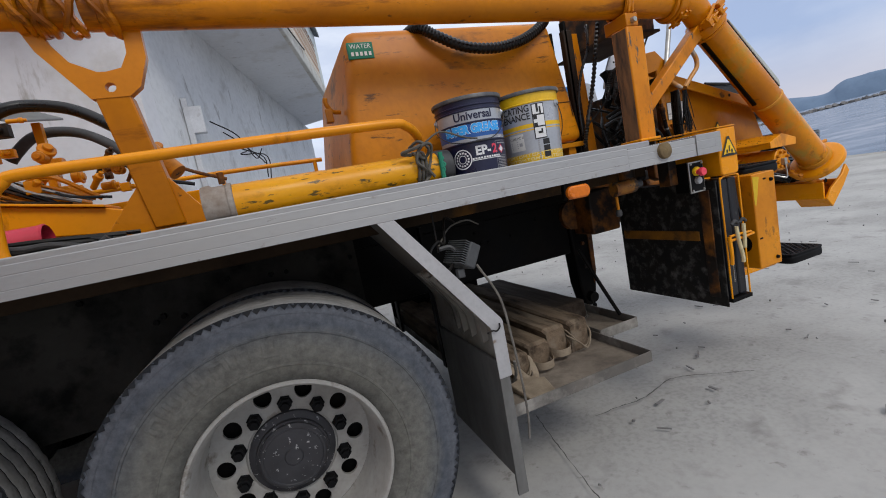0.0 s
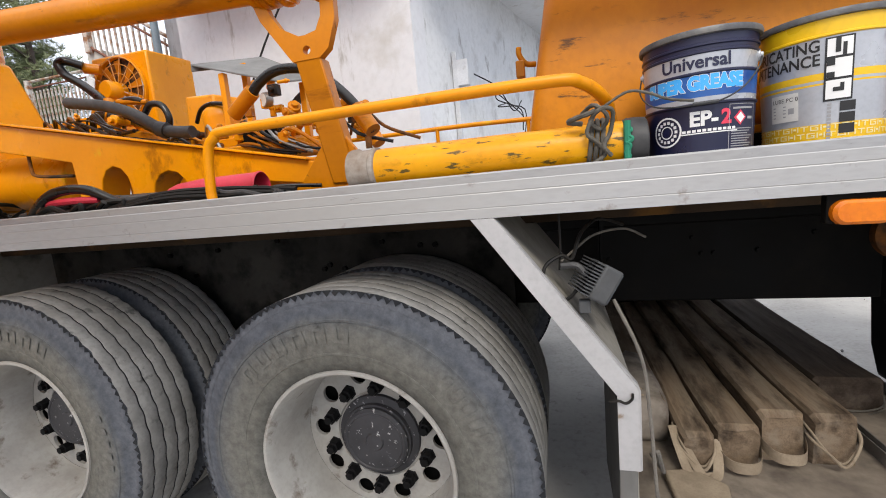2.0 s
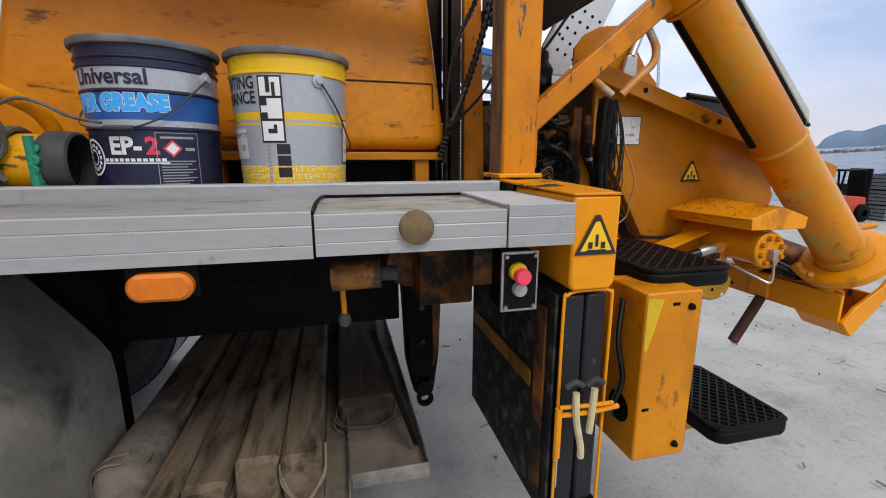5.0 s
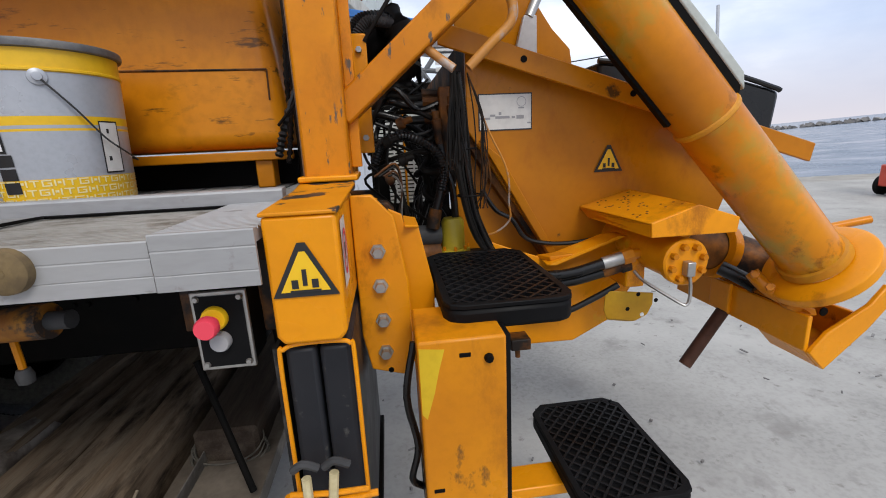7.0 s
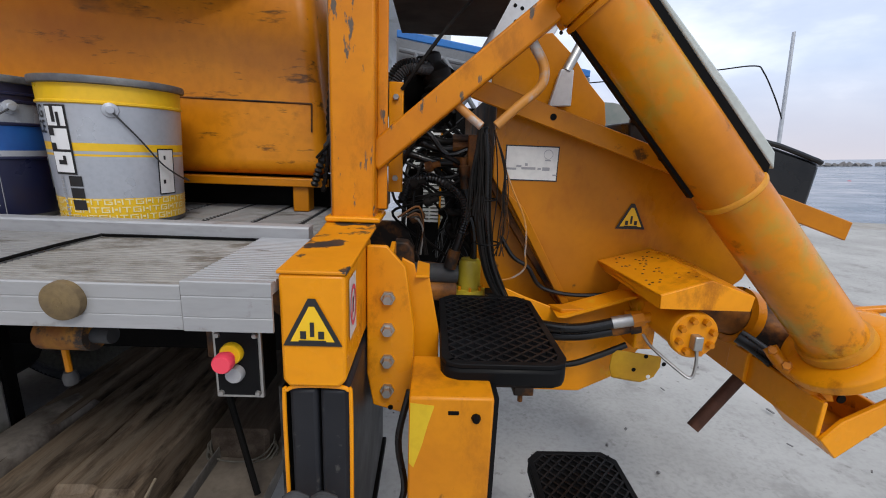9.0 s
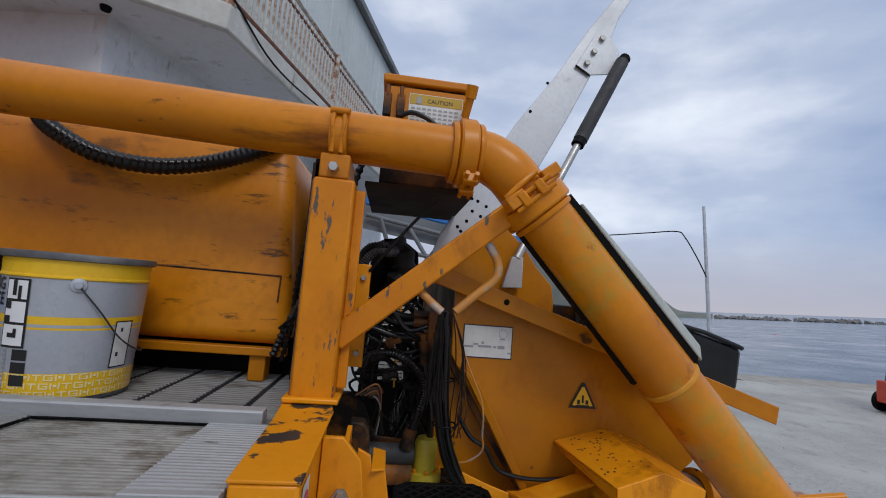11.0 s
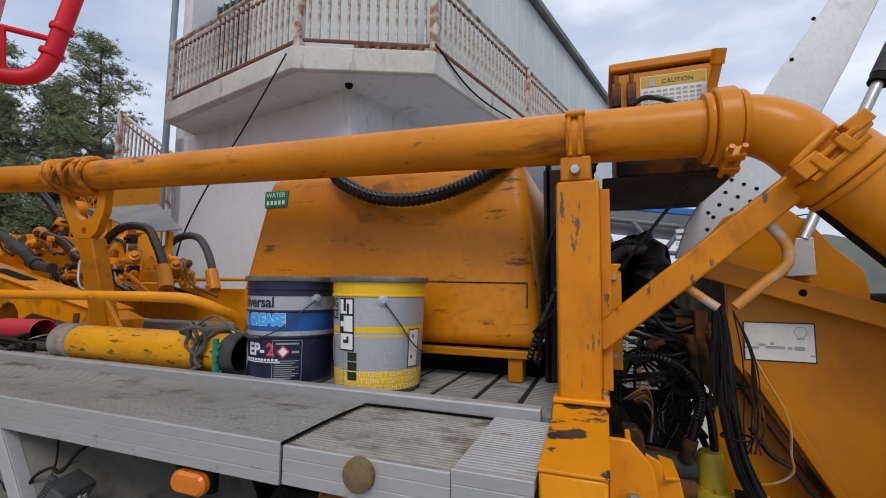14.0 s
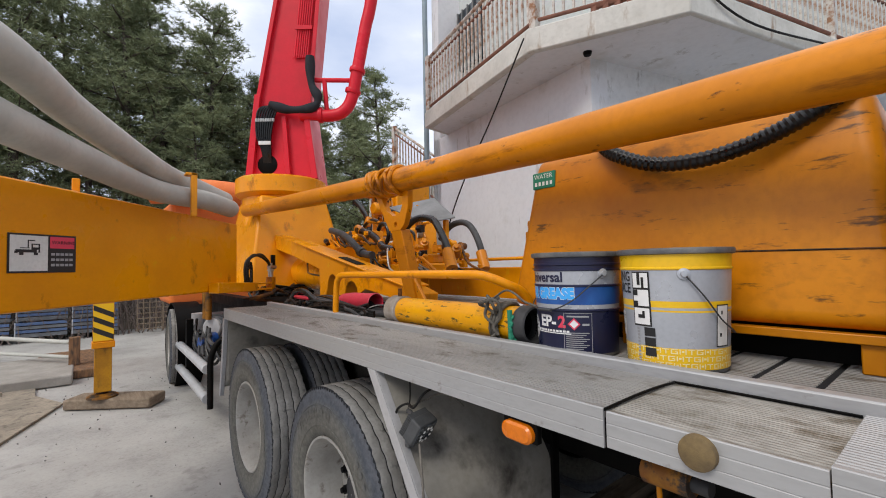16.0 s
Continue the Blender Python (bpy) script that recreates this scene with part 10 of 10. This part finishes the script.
# balcony slab
a, b = V(-2.53, 2.93, 0), V(-1.08, 3.55, 0)
lf = V(-5.35, 3.50, 0) + V(0, 0.1, 0)
rf_ = b + Rd * 8.0
bm = B()
prism(bm, [(*p.xy, 3.95) for p in (a, b, rf_, C + Rd * 9 + Ld * 0.3, C + Rd * 0.3 + Ld * 0.3, C + Ld * 3.4 + Rd * 0.3, lf)], (0, 0, 0.27))
slab = part("balcony_slab", bm, M_slab, bld, "stained white concrete balcony slab", bev=0.015)
bm = B()
prism(bm, [(*p.xy, 3.946) for p in (a + V(0.02, 0.08, 0), b + V(-0.03, 0.06, 0), rf_ + Ld * 0.1, C + Rd * 9 + Ld * 0.3, C + Ld * 3.3 + Rd * 0.2, lf + V(0.1, 0.1, 0))], (0, 0, 0.003))
part("balcony_underside", bm, M_wall, bld)
U = V(-1.42, 4.0, 0)
# upper walls with ribbed cladding
def cladding(p, q, z0, z1, out, material, label, pitch=0.9):
    bm = B()
    L = (q - p).length
    d = (q - p).normalized()
    n = int(L / pitch)
    prof = []
    for i in range(n):
        s = i * L / n
        for t, o in ((0, 0), (0.30, 0), (0.304, 0.004), (0.308, 0), (0.62, 0), (0.624, 0.004), (0.628, 0), (0.97, 0), (0.975, 0.010), (0.990, 0.010), (0.995, 0)):
            prof.append(p + d * (s + t * L / n) + out * o)
    prof.append(q)
    lo = [bm.verts.new(V(v.x, v.y, z0)) for v in prof]
    hi = [bm.verts.new(V(v.x, v.y, z1)) for v in prof]
    bk = [bm.verts.new(V(v.x, v.y, z) - out * 0.2) for v in (prof[0], prof[-1]) for z in (z0, z1)]
    for i in range(len(prof) - 1):
        bm.faces.new((lo[i], lo[i + 1], hi[i + 1], hi[i]))
    bm.faces.new((lo[0], hi[0], bk[1], bk[0]))
    bm.faces.new((lo[-1], bk[2], bk[3], hi[-1]))
    bm.faces.new((bk[0], bk[1], bk[3], bk[2]))
    bm.faces.new((hi[0], hi[-1], bk[3], bk[1]))
    part("cladding", bm, material, bld, label, smooth=20)


cladding(C + Ld * 3.80 + Rd * 0.45, U, 4.22, 7.4, V(-Ld.y, Ld.x, 0) * (-1 if V(-Ld.y, Ld.x, 0).y > 0 else 1), M_clad, "pale green-grey sheet cladding with narrow seams")
cladding(U, U + Rd * 10, 4.22, 7.05, -Ld, M_clad, "pale green-grey sheet cladding with narrow seams")
bm = B()
e = U + V(0.12, -0.1, 0)
prism(bm, [(*(e).xy, 7.05), (*(e + Rd * 10.3).xy, 7.05), (*(e + Rd * 10.3 + Ld * 4.5).xy, 8.6), (*(e + Ld * 4.5).xy, 8.6)], (0, 0, 0.12))
part("roof", bm, M_roof, bld, "dark grey sheet roof with an eave")
part("gutter", one(cyl, (-5.98, 4.12, 0.0), (-5.98, 4.12, 7.3), 0.05, 12), mat("blue_grey_pipe", (0.25, 0.33, 0.38), None, 0.5, scale=4), bld, "blue-grey drainpipe")
# upper window
wc = C + Ld * 2.75 + Rd * 0.42
bm = B()
hexa(bm, [V(wc.x, wc.y, 5.25) + Ld * s + V(0, o, z) for z in (0, 1.1) for s, o in ((0, -0.05), (0.7, -0.05), (0.7, 0.1), (0, 0.1))])
win = part("window", bm, M_glass, bld, "dark upper window")
for s in (0.0, 0.18, 0.36, 0.54, 0.70):
    part("window_bar", one(box, wc.x + Ld.x * s - 0.012, wc.x + Ld.x * s + 0.012, wc.y + Ld.y * s - 0.09, wc.y + Ld.y * s - 0.06, 5.25, 6.35), M_roof, win)
# railings
bal = meshed("baluster", one(box, -0.0125, 0.0125, -0.0125, 0.0125, 0.0, 0.80), M_rail)


def railing(p, q, label, posts=True, z=4.22, slope=0.0, h=0.95):
    d = (q - p).normalized()
    L = (q - p).length
    for hz, m, w in ((0.10, M_railrust, 0.022), (h, M_rail, 0.028), (h - 0.13, M_railrust, 0.018)):
        bm = B()
        sweep(bm, [V(p.x, p.y, z + hz), V(q.x, q.y, z + hz + slope)], w, 8, 1)
        part("handrail", bm, m, bld, label)
    n = int(L / 0.105)
    for i in range(n + 1):
        o = new("baluster", bal)
        o.parent = bld
        o.matrix_parent_inverse = Matrix.Translation(-bld.location)
        c = p + d * (L * i / n)
        o.matrix_basis = Matrix.Translation((c.x, c.y, z + 0.1 + slope * i / n))
    if posts:
        for c, zz in ((p, 0),):
            part("rail_post", one(box, c.x - 0.045, c.x + 0.045, c.y - 0.045, c.y + 0.045, z + zz, z + zz + h + 0.03), M_rail, bld, bev=0.004)


i0 = V(0, 0.06, 0)
railing(a + i0 + V(0.03, 0.02, 0), b + i0 + V(-0.04, 0.02, 0), "rusty white balcony rail")
railing(b + i0 + V(-0.04, 0.02, 0), b + Rd * 2.6 + Ld * 0.06 + i0, "rusty white balcony rail")
railing(b + Rd * 2.6 + Ld * 0.06 + i0, b + Rd * 6.0 + Ld * 0.06 + i0, "rusty white balcony rail")
railing(lf + V(0.06, 0.06, 0), a + i0 + V(0.03, 0.02, 0), "rusty white balcony rail")
bm = B()
for k in range(7):
    c = a + (b - a) * (0.42 + k * 0.075) + V(0, 0.10, 0)
    box(bm, c.x - 0.03, c.x + 0.03, c.y - 0.03, c.y + 0.03, 4.23, 4.30)
sweep(bm, [a + (b - a) * 0.40 + V(0, 0.10, 4.31), a + (b - a) * 0.9 + V(0, 0.10, 4.31)], 0.035, 8, 1)
part("balcony_rack", bm, M_railrust, bld, "rusty brown rack on the balcony")
# stair at the end of the house
for k in range(14):
    z = 3.75 - k * 0.18
    x = -7.6 + k * 0.28
    part("stair_step", one(box, x, x + 0.30, 4.4, 5.5, z - 0.25, z), M_slab, bld, "worn concrete step", bev=0.006)
part("stair_landing", one(box, -11.5, -9.6, 6.0, 7.4, 2.5, 3.1), M_slab, bld, "pale concrete stair landing", bev=0.01)
part("stair_wall", one(prism, [(-7.6, 4.32, 0), (-3.9, 4.32, 0), (-3.9, 4.32, 1.0), (-7.6, 4.32, 3.4)], (0, 0.08, 0)), M_wall2, bld, "grey stair side wall")
railing(V(-7.5, 4.38, 0), V(-4.6, 4.38, 0), "white stair rail", z=3.72, slope=-1.9)
railing(V(-11.45, 6.05, 0), V(-9.65, 6.05, 0), "white stair rail", z=3.1, h=1.1)
railing(V(-9.65, 6.05, 0), V(-8.2, 6.05, 0), "white stair rail", z=3.1, slope=-0.75, h=1.1)
part("stair_base", one(prism, [(-11.5, 6.02, 0), (-8.2, 6.02, 0), (-8.2, 6.02, 2.3), (-9.6, 6.02, 3.0), (-11.5, 6.02, 3.0)], (0, 1.3, 0)), M_slab, bld, "stained white concrete stair")
# fitting on the grey wall
wp = V(-1.93, 4.5, 0)
part("wall_pole", one(box, wp.x - 0.03, wp.x + 0.03, wp.y - 0.12, wp.y - 0.06, 0.2, 2.85), M_galv, bld, "grey channel on the wall", bev=0.004)
part("wall_box", one(box, wp.x + 0.02, wp.x + 0.16, wp.y - 0.12, wp.y - 0.02, 2.45, 2.75), M_galv, bld, bev=0.006)
for k in range(4):
    part("wall_cable", one(sweep, [wp + V(0.2 + 0.1 * k, 0.05 + 0.2 * k, 2.6 - 0.1 * k), wp + V(0.45, 0.3, 2.45 - 0.08 * k), wp + V(0.6 + 0.05 * k, 0.7, 2.2), wp + V(0.7, 0.9, 2.35 - 0.2 * k)], 0.008, 6, 5), M_cable, bld)
wire = thing("overhead_wire", (-2.6, 2.9, 0), "thin black wire sagging from the balcony", "wire")
part("wire_run", one(sweep, [(-2.55, 2.88, 4.1), (-3.0, 2.8, 3.3), (-3.4, 2.7, 2.6), (-3.6, 2.6, 2.0), (-3.65, 2.6, 1.5)], 0.009, 6, 6), M_cable, wire)
part("wire_run", one(sweep, [b + V(0.0, 0.0, 4.3), b + Rd * 0.8 + V(0.03, -0.03, 4.02), b + Rd * 2.0 + V(0.03, 0, 4.06), b + Rd * 3.5 + V(0.03, 0, 4.2)], 0.012, 6, 6), M_cable, wire)
part("under_lamp", one(lathe, [(0, -0.05), (0.04, -0.04), (0.05, 0)], (-2.12, 3.45, 3.945), (0, 0, 1), 12), M_black, bld)

# ---- beyond the truck's front ----
bm = B()
pts = [(-4.3, -1.75), (-6.45, -1.06), (-7.1, -1.35), (-9.5, -1.5), (-9.5, -6), (-4.0, -6)]
prism(bm, [(x, y, 0.002) for x, y in pts], (0, 0, 0.02))
tagged(part("earth_patch", bm, M_earth, None), "bare sandy earth beside the concrete", "earth", kind="structure")
bm = B()
rng = random.Random(9)
for i in range(260):
    x, y = rng.uniform(-9, -4.4), rng.uniform(-3.5, -1.7)
    s = rng.uniform(0.012, 0.04)
    box(bm, -s, s, -s, s, -s, s * 0.6, Matrix.Translation((x, y, 0.03)) @ Euler((rng.random() * 3, rng.random() * 3, rng.random() * 3)).to_matrix().to_4x4())
tagged(part("stones", bm, M_earth, None), "small stones and clods on the earth", "stones", kind="stuff")
bm = B()
prism(bm, [(-6.14, -1.06, 0.0), (-5.57, -0.28, 0.0), (-5.83, -0.09, 0.0), (-6.40, -0.87, 0.0)], (0, 0, 0.12))
solo("timber_pad", bm, M_palewood, "flat weathered timber under the outrigger foot", "timber", bev=0.02)
solo("kerb", one(box, -9.6, -7.6, -2.2, -1.0, 0.0, 0.14), M_kerb, "low concrete kerb slab", "kerb", kind="structure", bev=0.02)
st = thing("steel_stand", (-8.6, -1.0, 0), "dark rusty steel stand on a base plate", "stand")
part("stand_base", one(box, -10.2, -8.0, -1.5, -0.7, 0.0, 0.12), M_rustpost, st, bev=0.01)
part("stand_post", one(box, -8.62, -8.48, -1.07, -0.93, 0.12, 0.56), M_rustpost, st, bev=0.01)
part("stand_rail", one(sweep, [(-8.55, -1.05, 0.48), (-10.5, -2.4, 0.50), (-12, -3.4, 0.52)], 0.035, 10, 2), M_white_hose, st, "pale pipe rail")
part("stand_rail", one(sweep, [(-8.55, -1.05, 0.25), (-10.5, -2.4, 0.24), (-12, -3.4, 0.23)], 0.03, 10, 2), M_white_hose, st)
proto = None
for i in range(5):
    for j in range(3):
        m = pose(-13.6 - 0.2 * j, -4.6 + i * 0.98, 0.12 + j * 0.36)
        if proto is None:
            proto = thing("cage_crate", (0, 0, 0), "blue-grey wire and slat crate in a stack", "crate", group="stacked crates")
            for k in range(4):
                part("slat", one(box, -0.44, 0.44, -0.44, -0.40, 0.02 + k * 0.085, 0.08 + k * 0.085), M_bluebox if k % 2 else M_greybox, proto)
                part("slat", one(box, 0.40, 0.44, -0.40, 0.44, 0.02 + k * 0.085, 0.08 + k * 0.085), M_bluebox if k % 2 else M_greybox, proto)
            for x in (-0.42, 0, 0.42):
                part("crate_post", one(box, x - 0.02, x + 0.02, -0.46, -0.44, 0.0, 0.35), M_galv, proto)
            part("crate_floor", one(box, -0.44, 0.44, -0.44, 0.44, 0.0, 0.02), M_greybox, proto)
            proto.matrix_basis = m
        else:
            copy_thing(proto, m)
for i in range(4):
    bm = B()
    for k in range(8):
        sweep(bm, [(-12.6, 0.1 + i * 0.55, 0.15 + k * 0.13), (-12.6, 0.62 + i * 0.55, 0.15 + k * 0.13)], 0.012, 5, 1)
    for k in range(5):
        cyl(bm, (-12.6, 0.1 + i * 0.55 + k * 0.13, 0.1), (-12.6, 0.1 + i * 0.55 + k * 0.13, 1.15), 0.012, 5)
    solo("mesh_panel", bm, M_palewood, "pale brown wire mesh panel standing on the ground", "panel", group="mesh panels")

# trees
def pine(seed, H, spread):
    r = random.Random(seed)
    t = thing("pine_tree", (0, 0, 0), "dark green pine tree with an uneven open crown", "tree", group="pines on the slope")
    bm = B()
    lean = V(r.uniform(-0.06, 0.06), r.uniform(-0.06, 0.06), 0)
    tip = lambda h: lean * h * h / H + V(0, 0, h)
    sweep(bm, [tip(h) for h in (0, H * 0.25, H * 0.5, H * 0.75, H)], lambda q: 0.17 * (1 - q) + 0.02, 8, 4)
    verts, faces = [], []

    def tuft(c, s):
        for k in range(10):
            a, e = r.uniform(0, 6.283), r.uniform(-0.4, 1.25)
            d = V(math.cos(a) * math.cos(e), math.sin(a) * math.cos(e), math.sin(e))
            side = d.cross(V(r.uniform(-1, 1), r.uniform(-1, 1), r.uniform(-1, 1))).normalized() * s * 0.13
            i = len(verts)
            verts.extend([c - side * 0.6, c + side * 0.6, c + d * s * r.uniform(0.8, 1.25) + side * 0.3])
            faces.append((i, i + 1, i + 2))
    for i in range(34):
        f = 0.22 + 0.78 * i / 33
        h = H * f
        L = spread * (1.05 - f) ** 0.6 * r.uniform(0.45, 1.15) + 0.25
        az = i * 2.4 + r.uniform(-0.5, 0.5)
        d = V(math.cos(az), math.sin(az), r.uniform(-0.05, 0.35))
        p0 = tip(h)
        p1, p2 = p0 + d * L * 0.5, p0 + d * L + V(0, 0, 0.12 * L)
        sweep(bm, [p0, p1, p2], lambda q: 0.045 * (1 - q) + 0.008, 5, 3)
        for k in range(8):
            s = 0.25 + 0.75 * (k + r.random()) / 8
            c = p0 + (p2 - p0) * s
            for j in range(13):
                tuft(c + V(r.gauss(0, 0.28), r.gauss(0, 0.28), r.gauss(0.05, 0.14)) * (0.6 + 0.25 * L), r.uniform(0.11, 0.21))
    part("trunk", bm, M_bark, t)
    me = bpy.data.meshes.new("crown")
    me.from_pydata([tuple(v) for v in verts], [], faces)
    me.materials.append(M_needle)
    o = new("crown", me)
    o.parent = t
    o["label"] = "crown of many small needle tufts"
    return t


protos = [pine(k, 9.0 + k * 0.5, 2.1 + 0.15 * k) for k in range(4)]
spots = [(-18.5, -4.5, 1.2, 1.15), (-16.8, -2.6, 0.6, 1.05), (-19.5, -1.2, 1.5, 1.15), (-17.0, 0.2, 0.8, 0.98), (-20, 1.8, 1.4, 1.0), (-17.8, 3.0, 0.8, 0.85), (-20.5, 4.6, 1.2, 0.85), (-13.3, 7.6, 0.6, 0.78), (-15.9, 6.4, 1.0, 0.66), (-21, -4, 2.0, 1.3), (-22, 0.5, 2.2, 1.2), (-23, 3.5, 2.0, 1.0), (-17, 9.5, 1.0, 0.62), (-15.2, -5.2, 0.4, 1.05), (-19, 7, 1.2, 0.75), (-24, 10, 2, 0.7), (-17.6, -3.4, 0.8, 0.9), (-18.2, 1.4, 0.9, 0.8), (-16.2, -0.8, 0.5, 0.75), (-15.8, 2.0, 0.5, 0.6), (-19.6, -6.4, 1.2, 1.2), (-16.4, 4.4, 0.6, 0.6), (-17.4, 1.3, 0.8, 1.05), (-17.3, 2.6, 0.8, 0.97), (-16.9, 3.9, 0.7, 0.9), (-18.3, 5.2, 0.8, 0.85), (-14.3, 7.0, 0.5, 0.70), (-15.0, 6.0, 0.5, 0.74), (-14.0, 8.3, 0.5, 0.58), (-15.4, 7.6, 0.8, 0.74), (-16.2, 5.6, 0.6, 0.8)]
rng = random.Random(2)
for i, (x, y, z, s) in enumerate(spots):
    pr_ = protos[i % 4]
    m = Matrix.Translation((x, y, z)) @ pose(0, 0, 0, 0, 0, rng.uniform(0, 360))
    if i < 4:
        o = pr_
        o.scale = (s, s, s)
        o.location = (x, y, z)
        o.rotation_euler = (0, 0, rng.uniform(0, 6))
    else:
        o = copy_thing(pr_, m)
        o.scale = (s, s, s)
# slope under the trees
bm = B()
g = []
for i in range(22):
    row = []
    for j in range(26):
        x, y = -14.0 - i * 1.6, -14 + j * 1.3
        row.append(bm.verts.new(V(x, y, -0.05 + min(1, i / 5) * 1.1 + i * 0.22 + 0.3 * noise.noise(V(x * 0.3, y * 0.3, 0)))))
    g.append(row)
for i in range(21):
    for j in range(25):
        bm.faces.new((g[i][j], g[i + 1][j], g[i + 1][j + 1], g[i][j + 1]))
tagged(part("slope", bm, M_scrub, None, smooth=80), "brown wooded slope behind the yard", "slope", kind="structure")
# bare scrub
verts, faces = [], []
rng = random.Random(14)
for i in range(2600):
    x, y = rng.uniform(-16.5, -10.5), rng.uniform(-6, 9.5)
    if x > -13.0 and y < 3.0:
        continue
    base = V(x, y, max(0.0, (-14 - x) * 0.2))
    top = base + V(rng.gauss(0, 0.5), rng.gauss(0, 0.5), rng.uniform(0.8, 2.6))
    w = rng.uniform(0.008, 0.02)
    k = len(verts)
    verts += [base + V(w, 0, 0), base - V(w, 0, 0), top, base + V(0, w, 0), base - V(0, w, 0)]
    faces += [(k, k + 1, k + 2), (k + 3, k + 4, k + 2)]
    for q in range(5):
        s = rng.uniform(0.4, 0.95)
        c = base + (top - base) * s
        e = c + V(rng.gauss(0, 0.35), rng.gauss(0, 0.35), rng.uniform(0.1, 0.5))
        k = len(verts)
        verts += [c + V(w * 0.5, 0, 0), c - V(w * 0.5, 0, 0), e]
        faces.append((k, k + 1, k + 2))
me = bpy.data.meshes.new("scrub")
me.from_pydata([tuple(v) for v in verts], [], faces)
me.materials.append(M_twig)
tagged(new("scrub", me), "tangle of bare brown scrub below the pines", "scrub", kind="stuff")

# ---- quay side ----
po = thing("lamp_pole", (19.2, 22.5, -1.6), "thin grey pole by the water with a slack cable", "pole")
part("pole_shaft", one(cyl, (19.42, 22.75, -1.8), (19.38, 22.75, 7.95), 0.12, 10, 0.085), M_galv, po)
part("pole_cable", one(sweep, [(19.35, 22.7, 3.65), (18.95, 22.9, 4.8), (18.4, 23.2, 6.1), (18.0, 23.4, 6.45), (16.5, 24.2, 6.4), (14.1, 25.8, 6.35), (9.5, 28, 6.3)], 0.035, 6, 6), M_cable, po)
po.matrix_basis = SEA @ po.matrix_basis
fk = thing("forklift", (10.5, 6.4, 0), "small red forklift parked at the quay", "forklift")
part("body", one(hexa, [(9.90, 6.0, 0.25), (11.40, 6.0, 0.25), (11.40, 6.8, 0.25), (9.90, 6.8, 0.25), (10.00, 6.0, 0.75), (11.40, 6.0, 0.85), (11.40, 6.8, 0.85), (10.00, 6.8, 0.75)]), M_forkred, fk, bev=0.04)
for x, y in ((10.15, 5.95), (11.15, 5.95), (10.15, 6.85), (11.15, 6.85)):
    part("wheel", one(lathe, [(0.1, -0.08), (0.22, -0.08), (0.27, -0.05), (0.27, 0.05), (0.22, 0.08), (0.1, 0.08)], (x, y, 0.27), (0, 1, 0), 20), M_black, fk)
for x in (10.05, 11.1):
    for y in (6.03, 6.77):
        part("roof_post", one(cyl, (x, y, 0.75), (x + (0.12 if x < 10.3 else -0.1), y, 1.55), 0.03, 8), M_black, fk)
part("overhead_guard", one(box, 10.1, 11.05, 6.0, 6.8, 1.53, 1.58), M_black, fk, bev=0.01)
part("seat", one(box, 10.5, 10.9, 6.2, 6.6, 0.8, 1.15), M_black, fk, bev=0.05)
part("mast", one(box, 9.75, 9.85, 6.1, 6.7, 0.1, 1.6), M_black, fk, bev=0.01)
fk.matrix_basis = pose(10.7, 6.4, 0, 0, 0, 180) @ Matrix.Scale(0.7, 4)
proto = None
for i in range(3):
    for j in range(3):
        m = pose(11.8 + i * 0.6, 6.3 + 0.2 * i, j * 0.328)
        if proto is None:
            proto = thing("plastic_crate", (0, 0, 0), "dark grey slatted fish crate in a stack", "crate", group="stacked quay crates")
            for k in range(4):
                part("slat", one(box, -0.272, 0.272, -0.272, -0.245, 0.02 + k * 0.078, 0.078 + k * 0.078), M_greybox, proto)
                part("slat", one(box, -0.272, -0.245, -0.245, 0.272, 0.02 + k * 0.078, 0.078 + k * 0.078), M_greybox, proto)
            part("crate_body", one(box, -0.245, 0.272, -0.245, 0.272, 0.0, 0.328), M_black, proto)
            proto.matrix_basis = m
        else:
            copy_thing(proto, m)
solo("mooring_bund", one(prism, [(7.6, 2.0, 0.0), (14.4, 2.9, 0.0), (14.4, 3.2, 0.0), (7.6, 2.3, 0.0)], (0, 0, 0.16)), M_kerb, "low stained concrete wheel stop on the quay", "kerb", kind="structure", bev=0.03)
solo("buoy", one(lathe, [(0, -0.3), (0.5, -0.2), (0.6, 0.1), (0.3, 0.5), (0, 0.6)], (62, 62, -1.6), (0, 0, 1), 12), M_pink, "small red buoy on the water", "buoy")
